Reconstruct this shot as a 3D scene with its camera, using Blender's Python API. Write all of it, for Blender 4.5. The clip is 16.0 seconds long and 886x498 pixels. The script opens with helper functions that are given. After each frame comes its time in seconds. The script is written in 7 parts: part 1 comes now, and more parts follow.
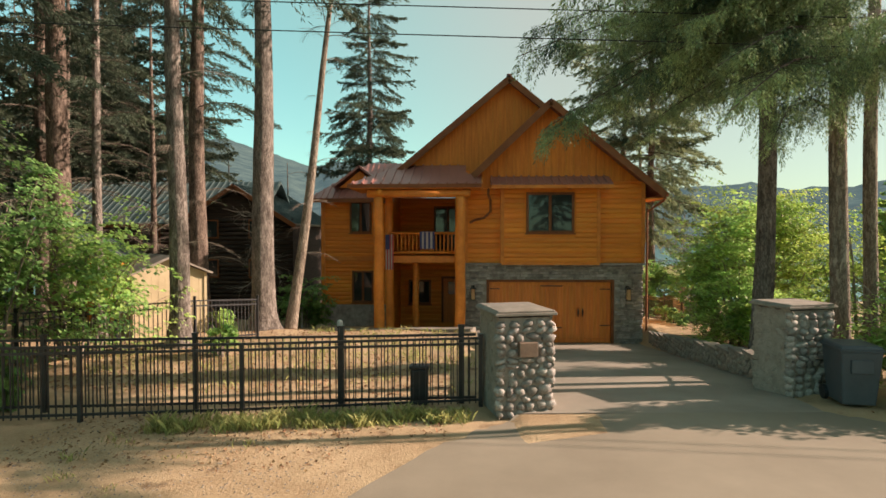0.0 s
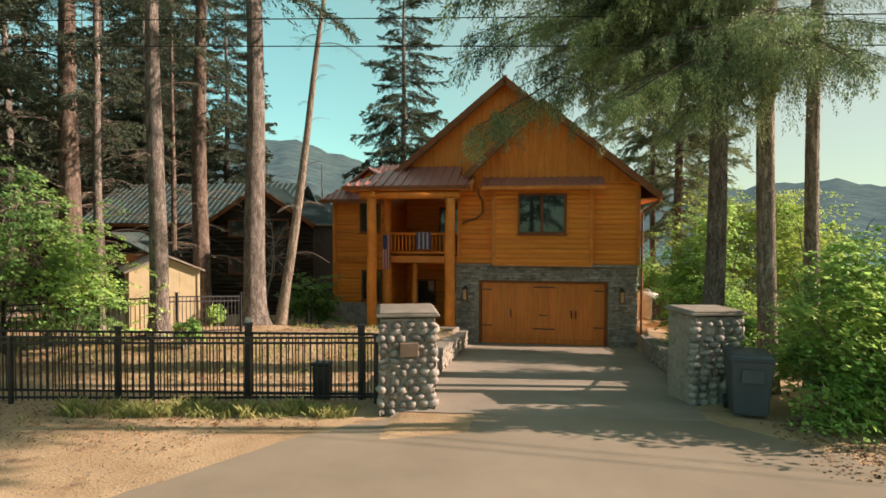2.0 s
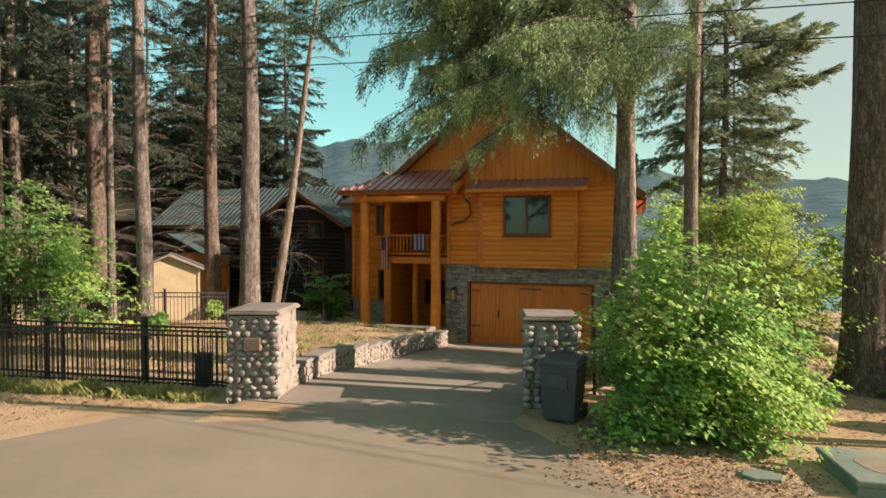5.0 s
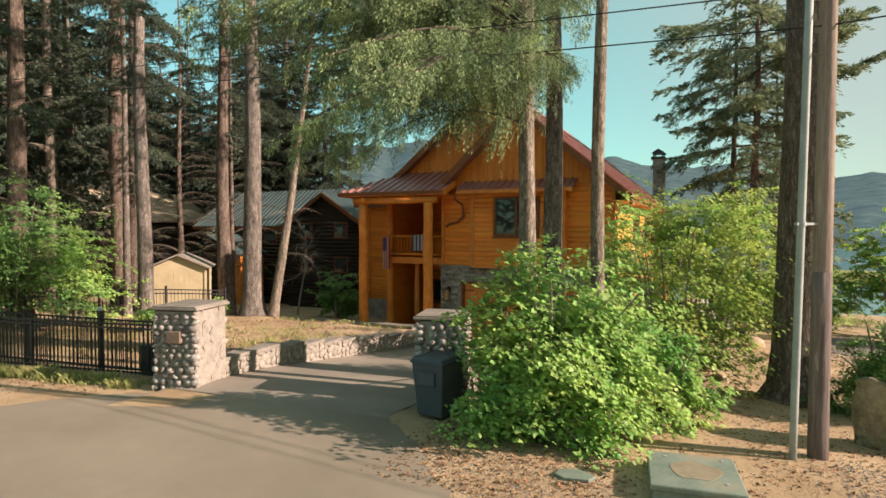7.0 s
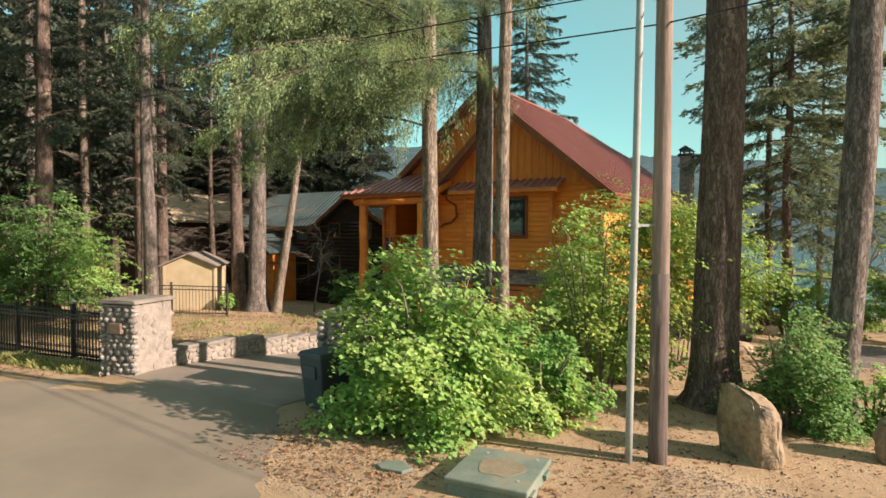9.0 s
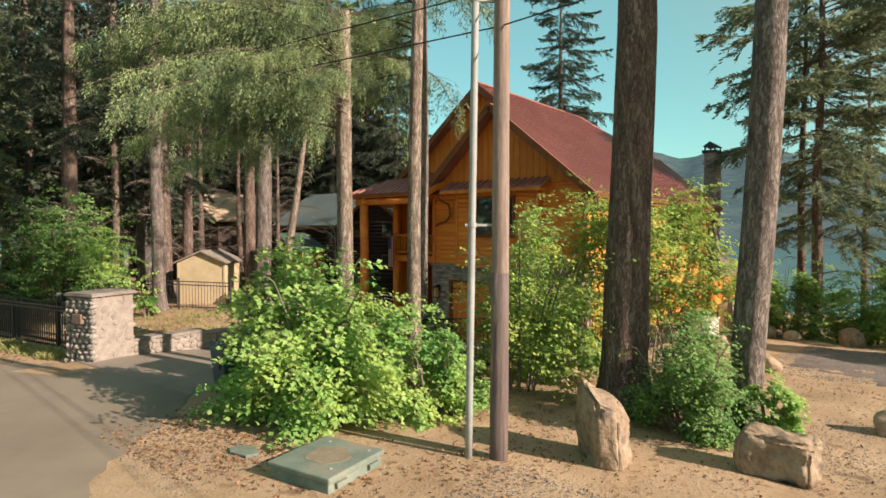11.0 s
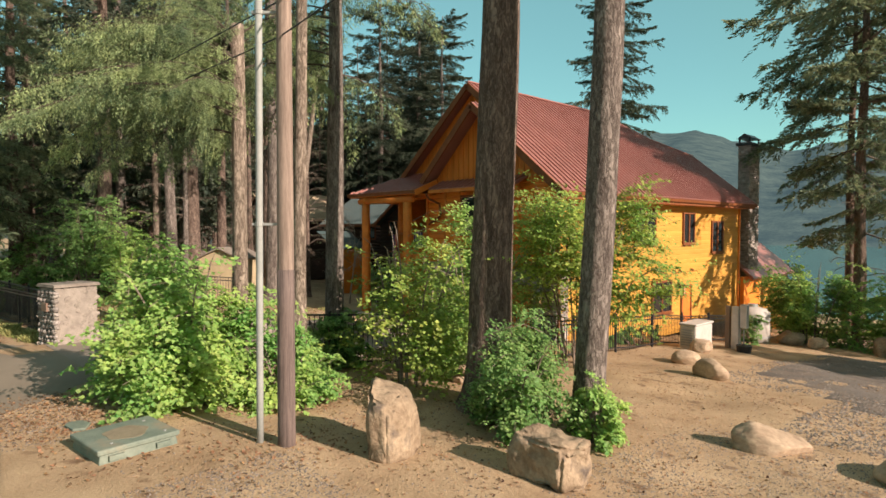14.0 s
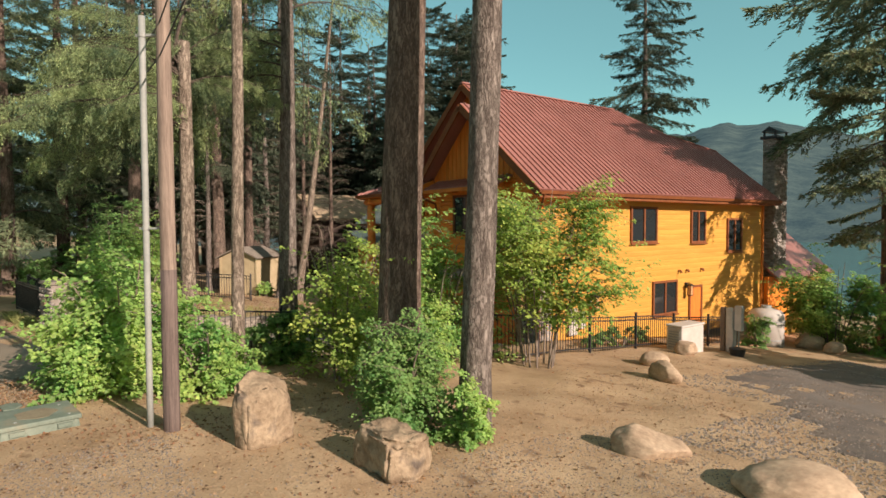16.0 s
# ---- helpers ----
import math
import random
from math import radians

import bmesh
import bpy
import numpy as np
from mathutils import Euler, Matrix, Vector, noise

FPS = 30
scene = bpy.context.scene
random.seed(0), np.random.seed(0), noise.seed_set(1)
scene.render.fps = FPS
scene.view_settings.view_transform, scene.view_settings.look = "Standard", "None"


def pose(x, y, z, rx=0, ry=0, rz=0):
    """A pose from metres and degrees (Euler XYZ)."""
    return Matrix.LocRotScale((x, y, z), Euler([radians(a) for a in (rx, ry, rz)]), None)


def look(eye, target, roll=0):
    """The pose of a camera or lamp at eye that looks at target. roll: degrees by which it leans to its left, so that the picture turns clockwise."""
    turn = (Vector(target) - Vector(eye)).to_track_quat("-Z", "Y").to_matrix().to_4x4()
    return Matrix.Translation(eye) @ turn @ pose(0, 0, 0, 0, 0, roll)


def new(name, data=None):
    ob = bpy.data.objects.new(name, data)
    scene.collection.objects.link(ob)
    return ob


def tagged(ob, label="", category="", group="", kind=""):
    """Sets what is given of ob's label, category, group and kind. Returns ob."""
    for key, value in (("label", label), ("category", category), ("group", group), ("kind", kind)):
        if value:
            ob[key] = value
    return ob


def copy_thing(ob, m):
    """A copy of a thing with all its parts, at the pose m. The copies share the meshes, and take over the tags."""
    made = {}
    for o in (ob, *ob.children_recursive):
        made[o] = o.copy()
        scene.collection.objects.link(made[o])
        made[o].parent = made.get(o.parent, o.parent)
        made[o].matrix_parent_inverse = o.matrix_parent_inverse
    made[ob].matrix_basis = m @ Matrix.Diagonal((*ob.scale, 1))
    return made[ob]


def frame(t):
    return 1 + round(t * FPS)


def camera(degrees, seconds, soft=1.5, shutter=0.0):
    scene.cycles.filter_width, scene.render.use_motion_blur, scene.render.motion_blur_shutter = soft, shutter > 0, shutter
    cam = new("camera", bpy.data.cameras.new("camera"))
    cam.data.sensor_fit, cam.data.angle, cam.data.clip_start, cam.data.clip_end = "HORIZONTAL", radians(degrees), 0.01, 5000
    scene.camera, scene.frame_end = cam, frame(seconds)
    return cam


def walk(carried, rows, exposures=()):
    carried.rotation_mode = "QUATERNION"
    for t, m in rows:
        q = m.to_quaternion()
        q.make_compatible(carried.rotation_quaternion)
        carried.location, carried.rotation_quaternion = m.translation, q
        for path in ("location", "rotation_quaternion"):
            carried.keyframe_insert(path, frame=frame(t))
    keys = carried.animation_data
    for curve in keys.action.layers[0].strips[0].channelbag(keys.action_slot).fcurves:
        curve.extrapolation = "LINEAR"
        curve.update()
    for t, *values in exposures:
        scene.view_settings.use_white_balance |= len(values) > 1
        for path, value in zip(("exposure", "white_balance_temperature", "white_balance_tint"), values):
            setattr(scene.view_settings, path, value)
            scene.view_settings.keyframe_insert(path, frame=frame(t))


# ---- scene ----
# ---------------------------------------------------------------- camera
cam = camera(75.0, 16.0, soft=1.6)
ROWS = [
    (0.0, 0.667, 0.261, 2.825, 2.774, -1.447, 0.053),
    (0.5, 1.365, 0.185, 2.847, 4.258, -1.495, -0.038),
    (1.0, 2.089, 0.164, 2.869, 5.834, -1.536, -0.102),
    (1.5, 2.828, 0.176, 2.892, 7.454, -1.571, -0.143),
    (2.0, 3.576, 0.208, 2.916, 9.089, -1.600, -0.166),
    (2.5, 4.330, 0.252, 2.939, 10.725, -1.625, -0.174),
    (3.0, 5.088, 0.306, 2.962, 12.359, -1.646, -0.170),
    (3.5, 5.849, 0.374, 2.984, 13.992, -1.664, -0.158),
    (4.0, 6.613, 0.457, 3.005, 15.630, -1.679, -0.140),
    (4.5, 7.380, 0.559, 3.024, 17.277, -1.692, -0.119),
    (5.0, 8.150, 0.685, 3.042, 18.939, -1.704, -0.096),
    (5.5, 8.922, 0.838, 3.059, 20.618, -1.715, -0.073),
    (6.0, 9.694, 1.019, 3.073, 22.314, -1.725, -0.053),
    (6.5, 10.464, 1.229, 3.086, 24.025, -1.735, -0.036),
    (7.0, 11.229, 1.469, 3.098, 25.744, -1.746, -0.023),
    (7.5, 11.985, 1.737, 3.107, 27.464, -1.758, -0.015),
    (8.0, 12.731, 2.030, 3.114, 29.177, -1.770, -0.012),
    (8.5, 13.461, 2.346, 3.120, 30.874, -1.784, -0.015),
    (9.0, 14.173, 2.682, 3.125, 32.546, -1.800, -0.022),
    (9.5, 14.864, 3.034, 3.128, 34.185, -1.817, -0.033),
    (10.0, 15.532, 3.402, 3.130, 35.788, -1.836, -0.048),
    (10.5, 16.176, 3.783, 3.131, 37.351, -1.858, -0.064),
    (11.0, 16.796, 4.177, 3.132, 38.877, -1.882, -0.082),
    (11.5, 17.392, 4.584, 3.132, 40.372, -1.908, -0.098),
    (12.0, 17.968, 5.006, 3.133, 41.844, -1.936, -0.110),
    (12.5, 18.526, 5.444, 3.134, 43.308, -1.967, -0.118),
    (13.0, 19.071, 5.901, 3.137, 44.777, -2.000, -0.116),
    (13.5, 19.609, 6.380, 3.141, 46.267, -2.035, -0.103),
    (14.0, 20.146, 6.880, 3.148, 47.793, -2.072, -0.076),
    (14.5, 20.686, 7.401, 3.157, 49.364, -2.111, -0.030),
    (15.0, 21.234, 7.937, 3.170, 50.982, -2.151, 0.039),
    (15.5, 21.794, 8.475, 3.187, 52.636, -2.193, 0.134),
    (16.0, 22.365, 8.998, 3.209, 54.296, -2.236, 0.260),
]
walk(cam, [(t, pose(x, y, z, 90 + p, r, yaw)) for t, x, y, z, yaw, p, r in ROWS],
     exposures=[(0.0, 1.49, 7400, 15), (4.0, 1.44, 7250, 13), (8.0, 1.41, 6950, 13), (11.5, 1.25, 6900, 12), (14.0, 1.08, 6950, 12), (16.0, 0.88, 6950, 12)])

# ---------------------------------------------------------------- sky and sun
SUN_AZ, SUN_EL = 79.0, 25.0          # degrees from +y towards +x, and above the horizon
world = bpy.data.worlds.new("sky")
scene.world = world
world.use_nodes = True
wn = world.node_tree.nodes
sky = wn.new("ShaderNodeTexSky")
sky.sky_type, sky.sun_disc = "NISHITA", False
sky.sun_elevation, sky.sun_rotation = radians(SUN_EL), radians(SUN_AZ)
sky.altitude, sky.air_density, sky.dust_density, sky.ozone_density = 500, 1.0, 0.8, 1.0
wn["Background"].inputs[1].default_value = 0.113
tint = wn.new("ShaderNodeMix")
tint.data_type, tint.blend_type = "RGBA", "MULTIPLY"
tint.inputs[0].default_value = 1.0
tint.inputs[7].default_value = (0.62, 0.99, 0.85, 1.0)     # the clear, slightly green cast of this sky
world.node_tree.links.new(sky.outputs[0], tint.inputs[6])
haze = wn.new("ShaderNodeMix")
haze.data_type = "RGBA"
sky_co, sky_dot = wn.new("ShaderNodeTexCoord"), wn.new("ShaderNodeVectorMath")
sky_dot.operation = "DOT_PRODUCT"
sky_dot.inputs[1].default_value = (math.sin(radians(SUN_AZ)) * math.cos(radians(SUN_EL)), math.cos(radians(SUN_AZ)) * math.cos(radians(SUN_EL)), math.sin(radians(SUN_EL)))
world.node_tree.links.new(sky_co.outputs["Generated"], sky_dot.inputs[0])
glow, thick = wn.new("ShaderNodeValToRGB"), wn.new("ShaderNodeMapRange")
glow.color_ramp.elements[0].position, glow.color_ramp.elements[1].position = 0.0, 0.38
glow.color_ramp.elements[0].color = (0.9, 2.08, 1.82, 1.0)      # thin clear haze away from the sun
glow.color_ramp.elements[1].color = (1.68, 1.82, 1.62, 1.0)      # pale, milky haze towards it
thick.inputs["From Min"].default_value, thick.inputs["From Max"].default_value = -0.1, 0.4
thick.inputs["To Min"].default_value, thick.inputs["To Max"].default_value = 0.45, 0.8
world.node_tree.links.new(sky_dot.outputs["Value"], glow.inputs[0])
world.node_tree.links.new(sky_dot.outputs["Value"], thick.inputs[0])
world.node_tree.links.new(thick.outputs[0], haze.inputs[0])
world.node_tree.links.new(glow.outputs[0], haze.inputs[7])
world.node_tree.links.new(tint.outputs[2], haze.inputs[6])
world.node_tree.links.new(haze.outputs[2], wn["Background"].inputs[0])
sun = new("sun", bpy.data.lights.new("sun", "SUN"))
sun.data.energy, sun.data.angle, sun.data.color = 3.9, radians(0.53), (1.0, 0.825, 0.735)
sd = Vector((math.sin(radians(SUN_AZ)) * math.cos(radians(SUN_EL)), math.cos(radians(SUN_AZ)) * math.cos(radians(SUN_EL)), math.sin(radians(SUN_EL))))
sun.matrix_world = look(sd * 60, (0, 0, 0))

# ---------------------------------------------------------------- materials
def hexc(r, g, b):
    return (r, g, b, 1.0)


def surface(name, base, second, rough=0.7, scale=3.0, fine=40.0, bump=0.2, dist=0.02, metal=0.0, stretch=(1, 1, 1), island=0.0,
            rnd=0.0, spots=None, spec=0.4, translucent=0.0, coat=0.0):
    """A node material: two colours mixed by a broad and a fine noise, both of which also give relief; tints by island or object."""
    m = bpy.data.materials.new(name)
    m.use_nodes = True
    nt = m.node_tree
    n, l = nt.nodes, nt.links
    p = n["Principled BSDF"]
    co = n.new("ShaderNodeTexCoord")
    mp = n.new("ShaderNodeMapping")
    mp.inputs["Scale"].default_value = stretch
    l.new(co.outputs["Object"], mp.inputs["Vector"])
    a, b = n.new("ShaderNodeTexNoise"), n.new("ShaderNodeTexNoise")
    for t, s in ((a, scale), (b, fine)):
        t.inputs["Scale"].default_value = s
        t.inputs["Detail"].default_value = 6
        t.inputs["Roughness"].default_value = 0.62
        l.new(mp.outputs[0], t.inputs["Vector"])
    add = n.new("ShaderNodeMath")
    add.operation = "MULTIPLY_ADD"
    l.new(b.outputs["Fac"], add.inputs[0])
    add.inputs[1].default_value = 0.55
    l.new(a.outputs["Fac"], add.inputs[2])
    ramp = n.new("ShaderNodeValToRGB")
    ramp.color_ramp.elements[0].position, ramp.color_ramp.elements[1].position = 0.58, 0.98
    ramp.color_ramp.elements[0].color, ramp.color_ramp.elements[1].color = hexc(*base), hexc(*second)
    l.new(add.outputs[0], ramp.inputs[0])
    colour = ramp.outputs[0]
    if spots:
        v = n.new("ShaderNodeTexNoise")
        v.inputs["Scale"].default_value = spots[1]
        v.inputs["Detail"].default_value = 5
        l.new(mp.outputs[0], v.inputs["Vector"])
        r2 = n.new("ShaderNodeValToRGB")
        r2.color_ramp.elements[0].position, r2.color_ramp.elements[1].position = spots[2], spots[2] + 0.12
        l.new(v.outputs["Fac"], r2.inputs[0])
        mx = n.new("ShaderNodeMix")
        mx.data_type = "RGBA"
        l.new(r2.outputs[0], mx.inputs[0])
        l.new(colour, mx.inputs[6])
        mx.inputs[7].default_value = hexc(*spots[0])
        colour = mx.outputs[2]
    if island or rnd:
        hs = n.new("ShaderNodeHueSaturation")
        src = n.new("ShaderNodeNewGeometry").outputs["Random Per Island"] if island else n.new("ShaderNodeObjectInfo").outputs["Random"]
        amount = island or rnd
        mr = n.new("ShaderNodeMapRange")
        mr.inputs["To Min"].default_value, mr.inputs["To Max"].default_value = 1 - amount, 1 + amount
        l.new(src, mr.inputs[0])
        l.new(mr.outputs[0], hs.inputs["Value"])
        mh = n.new("ShaderNodeMapRange")
        mh.inputs["To Min"].default_value, mh.inputs["To Max"].default_value = 0.5 - 0.04 * amount, 0.5 + 0.04 * amount
        w = n.new("ShaderNodeMath")
        w.operation = "FRACT"
        w2 = n.new("ShaderNodeMath")
        w2.operation = "MULTIPLY"
        w2.inputs[1].default_value = 7.31
        l.new(src, w2.inputs[0])
        l.new(w2.outputs[0], w.inputs[0])
        l.new(w.outputs[0], mh.inputs[0])
        l.new(mh.outputs[0], hs.inputs["Hue"])
        l.new(colour, hs.inputs["Color"])
        colour = hs.outputs[0]
    l.new(colour, p.inputs["Base Color"])
    p.inputs["Roughness"].default_value = rough
    p.inputs["Metallic"].default_value = metal
    p.inputs["Specular IOR Level"].default_value = spec
    if coat:
        p.inputs["Coat Weight"].default_value = coat
    if bump:
        bp = n.new("ShaderNodeBump")
        bp.inputs["Strength"].default_value, bp.inputs["Distance"].default_value = bump, dist
        l.new(add.outputs[0], bp.inputs["Height"])
        l.new(bp.outputs[0], p.inputs["Normal"])
    if translucent:
        tr = n.new("ShaderNodeBsdfTranslucent")
        l.new(colour, tr.inputs["Color"])
        ms = n.new("ShaderNodeMixShader")
        ms.inputs[0].default_value = translucent
        l.new(p.outputs[0], ms.inputs[1])
        l.new(tr.outputs[0], ms.inputs[2])
        l.new(ms.outputs[0], n["Material Output"].inputs["Surface"])
    return m


def bark(name, crack, plate):
    """Furrowed bark: long plates between dark cracks, with scales on them."""
    m = surface(name, crack, plate, 0.95, 3.0, 16, 0.0, stretch=(2.5, 2.5, 0.6), spec=0.1)
    nt = m.node_tree
    n, l = nt.nodes, nt.links
    co, mp, wob = n.new("ShaderNodeTexCoord"), n.new("ShaderNodeMapping"), n.new("ShaderNodeTexNoise")
    wob.inputs["Scale"].default_value = 5
    l.new(co.outputs["Object"], wob.inputs["Vector"])
    sc = n.new("ShaderNodeVectorMath")
    sc.operation = "MULTIPLY_ADD"
    sc.inputs[1].default_value = (0.16, 0.16, 0.3)
    l.new(wob.outputs["Color"], sc.inputs[0])
    l.new(co.outputs["Object"], sc.inputs[2])
    mp.inputs["Scale"].default_value = (15, 15, 2.6)
    l.new(sc.outputs[0], mp.inputs["Vector"])
    v = n.new("ShaderNodeTexNoise")
    v.inputs["Scale"].default_value, v.inputs["Detail"].default_value, v.inputs["Roughness"].default_value = 1.0, 5.0, 0.6
    l.new(mp.outputs[0], v.inputs["Vector"])
    off, mag = n.new("ShaderNodeMath"), n.new("ShaderNodeMath")
    off.operation, mag.operation = "SUBTRACT", "ABSOLUTE"
    off.inputs[1].default_value = 0.5
    l.new(v.outputs["Fac"], off.inputs[0])
    l.new(off.outputs[0], mag.inputs[0])
    r = n.new("ShaderNodeValToRGB")
    r.color_ramp.elements[0].position, r.color_ramp.elements[1].position = 0.005, 0.10
    r.color_ramp.elements[0].color, r.color_ramp.elements[1].color = (0.5, 0.48, 0.47, 1), (1, 1, 1, 1)
    l.new(mag.outputs[0], r.inputs[0])
    p = n["Principled BSDF"]
    old = p.inputs["Base Color"].links[0].from_socket
    mx = n.new("ShaderNodeMix")
    mx.data_type, mx.blend_type = "RGBA", "MULTIPLY"
    mx.inputs[0].default_value = 1.0
    l.new(old, mx.inputs[6])
    l.new(r.outputs[0], mx.inputs[7])
    l.new(mx.outputs[2], p.inputs["Base Color"])
    bp = n.new("ShaderNodeBump")
    bp.inputs["Strength"].default_value, bp.inputs["Distance"].default_value = 1.0, 0.028
    l.new(r.outputs[0], bp.inputs["Height"])
    l.new(bp.outputs[0], p.inputs["Normal"])
    return m


M = {}
M["dirt"] = surface("dry_dirt", (0.30, 0.206, 0.122), (0.475, 0.355, 0.225), 0.95, 0.7, 26, 0.8, 0.04, spots=((0.20, 0.13, 0.08), 2.2, 0.60), spec=0.15)
M["road"] = surface("worn_asphalt", (0.19, 0.159, 0.12), (0.272, 0.232, 0.178), 0.9, 0.35, 90, 0.35, 0.006, spec=0.2)
M["drive"] = surface("driveway_concrete", (0.20, 0.172, 0.138), (0.29, 0.253, 0.207), 0.85, 0.6, 60, 0.25, 0.005, spec=0.25)
M["gravel"] = surface("grey_gravel", (0.14, 0.12, 0.10), (0.275, 0.24, 0.202), 0.95, 3, 60, 0.8, 0.02, island=0.35, spec=0.2)
M["lot"] = surface("gravel_and_dirt", (0.125, 0.11, 0.097), (0.205, 0.182, 0.16), 0.95, 0.8, 60, 0.8, 0.03, spots=((0.185, 0.155, 0.128), 1.6, 0.5), spec=0.15)
M["wood"] = surface("stained_log_wood", (0.52, 0.155, 0.02), (0.77, 0.275, 0.042), 0.5, 2.0, 18, 0.12, 0.01, stretch=(1, 1, 1), island=0.14, spec=0.4)
M["wood_h"] = surface("stained_log_siding", (0.67, 0.195, 0.025), (0.84, 0.285, 0.04), 0.55, 1.2, 10, 0.15, 0.01, stretch=(0.5, 0.5, 6), rnd=0.09, spec=0.35)
# Side walls get a yellower siding colour than the front
M["wood_side"] = surface("yellow_lap_siding", (0.50, 0.245, 0.045), (0.61, 0.325, 0.066), 0.6, 1.2, 10, 0.1, 0.006, stretch=(0.5, 0.5, 6), rnd=0.04, spec=0.3)
M["wood_v"] = surface("stained_gable_boards", (0.56, 0.162, 0.022), (0.76, 0.255, 0.038), 0.6, 1.5, 12, 0.15, 0.01, stretch=(6, 6, 0.5), island=0.10, spec=0.3)
M["trim"] = surface("brown_trim", (0.16, 0.05, 0.018), (0.24, 0.085, 0.03), 0.6, 3, 30, 0.1, 0.005, spec=0.3)
M["door_wood"] = surface("garage_door_wood", (0.56, 0.16, 0.028), (0.75, 0.245, 0.047), 0.45, 2.0, 14, 0.1, 0.006, stretch=(6, 6, 0.6), island=0.10, spec=0.4)
M["roof"] = surface("red_metal_roof", (0.29, 0.125, 0.105), (0.37, 0.165, 0.14), 0.36, 0.8, 12, 0.06, 0.004, metal=0.1, spec=0.5)
M["veneer"] = surface("grey_ledge_stone", (0.19, 0.172, 0.158), (0.40, 0.368, 0.335), 0.85, 4, 30, 0.5, 0.02, island=0.33, spec=0.3)
M["mortar"] = surface("grey_mortar", (0.22, 0.195, 0.165), (0.34, 0.305, 0.26), 0.95, 5, 50, 0.5, 0.01, spec=0.2)
M["cobble"] = surface("river_stone", (0.16, 0.146, 0.132), (0.38, 0.347, 0.308), 0.8, 5, 26, 0.3, 0.02, rnd=0.35, spec=0.3)
M["pale_stone"] = surface("mortared_stone", (0.21, 0.185, 0.155), (0.34, 0.305, 0.255), 0.9, 5, 26, 0.4, 0.02, rnd=0.12, spec=0.2)
M["coping"] = surface("worn_flat_coping", (0.16, 0.142, 0.12), (0.29, 0.26, 0.222), 0.9, 4, 40, 0.4, 0.012, spec=0.2)
M["branch"] = surface("dark_limb_bark", (0.05, 0.04, 0.032), (0.13, 0.105, 0.085), 0.95, 4, 30, 0.2, 0.01, spec=0.1)
M["cap"] = surface("cast_stone_cap", (0.18, 0.155, 0.128), (0.29, 0.255, 0.215), 0.85, 4, 40, 0.3, 0.01, spec=0.3)
M["rock"] = surface("brown_boulder", (0.18, 0.13, 0.085), (0.40, 0.315, 0.215), 0.9, 2.5, 16, 0.9, 0.05, spots=((0.13, 0.105, 0.085), 3.0, 0.58), spec=0.25)
M["tan_rock"] = surface("tan_boulder", (0.28, 0.205, 0.14), (0.50, 0.385, 0.27), 0.9, 1.8, 14, 0.6, 0.03, spots=((0.22, 0.165, 0.125), 2.4, 0.62), spec=0.2)
M["black_metal"] = surface("black_powder_coat", (0.012, 0.013, 0.015), (0.022, 0.023, 0.026), 0.45, 5, 60, 0.05, 0.002, spec=0.5)
M["grey_metal"] = surface("galvanised_steel", (0.36, 0.37, 0.37), (0.50, 0.51, 0.50), 0.45, 4, 40, 0.08, 0.003, metal=0.5)
M["conduit"] = surface("dull_conduit_steel", (0.25, 0.27, 0.255), (0.34, 0.36, 0.34), 0.6, 3, 30, 0.08, 0.003, spec=0.3)
M["bark_grey"] = bark("fir_bark_grey", (0.118, 0.10, 0.088), (0.34, 0.298, 0.262))
M["bark_red"] = bark("fir_bark_red", (0.11, 0.083, 0.07), (0.30, 0.23, 0.185))
M["bark_pale"] = bark("fir_bark_pale", (0.18, 0.145, 0.115), (0.42, 0.355, 0.285))
M["pole_wood"] = surface("weathered_pole", (0.15, 0.115, 0.095), (0.33, 0.26, 0.21), 0.85, 3, 20, 0.5, 0.012, stretch=(8, 8, 0.4), spec=0.2)
M["dead_wood"] = surface("bleached_dead_wood", (0.26, 0.225, 0.19), (0.46, 0.41, 0.36), 0.9, 4, 30, 0.2, 0.01, spec=0.1)
M["tan_roof"] = surface("tan_shingle_roof", (0.33, 0.25, 0.165), (0.48, 0.38, 0.26), 0.9, 0.8, 9, 0.4, 0.03, spec=0.15)
# Darker version of the pole wood, for its lower end
M["pole_dark"] = surface("dark_pole_wood", (0.085, 0.066, 0.06), (0.20, 0.155, 0.137), 0.85, 3, 20, 0.5, 0.012, stretch=(8, 8, 0.4), spec=0.25)
M["clod"] = surface("dirt_clods", (0.25, 0.158, 0.09), (0.42, 0.295, 0.178), 0.95, 4, 30, 0.3, 0.01, island=0.3, spec=0.1)
M["twig"] = surface("dry_twig", (0.13, 0.105, 0.085), (0.28, 0.235, 0.195), 0.9, 4, 30, 0.2, 0.01, spec=0.1)
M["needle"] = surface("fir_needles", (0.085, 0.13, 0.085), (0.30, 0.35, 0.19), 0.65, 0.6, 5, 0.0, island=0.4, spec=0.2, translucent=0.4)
# Sunlit tips and shaded inner sprays are put into these two colours
M["needle_lit"] = surface("lit_fir_sprays", (0.034, 0.078, 0.055), (0.36, 0.45, 0.19), 0.65, 0.7, 4, 0.0, island=0.5, spec=0.15, translucent=0.08)
# Forest shade is put into this darkened green, for left and distant firs
M["needle_shade"] = surface("shaded_fir_needles", (0.046, 0.070, 0.052), (0.11, 0.135, 0.086), 0.7, 0.4, 3, 0.0, island=0.4, spec=0.15, translucent=0.3)
M["leaf"] = surface("maple_leaves", (0.17, 0.395, 0.112), (0.50, 0.64, 0.19), 0.5, 1.0, 6, 0.0, island=0.3, spec=0.3, translucent=0.5)
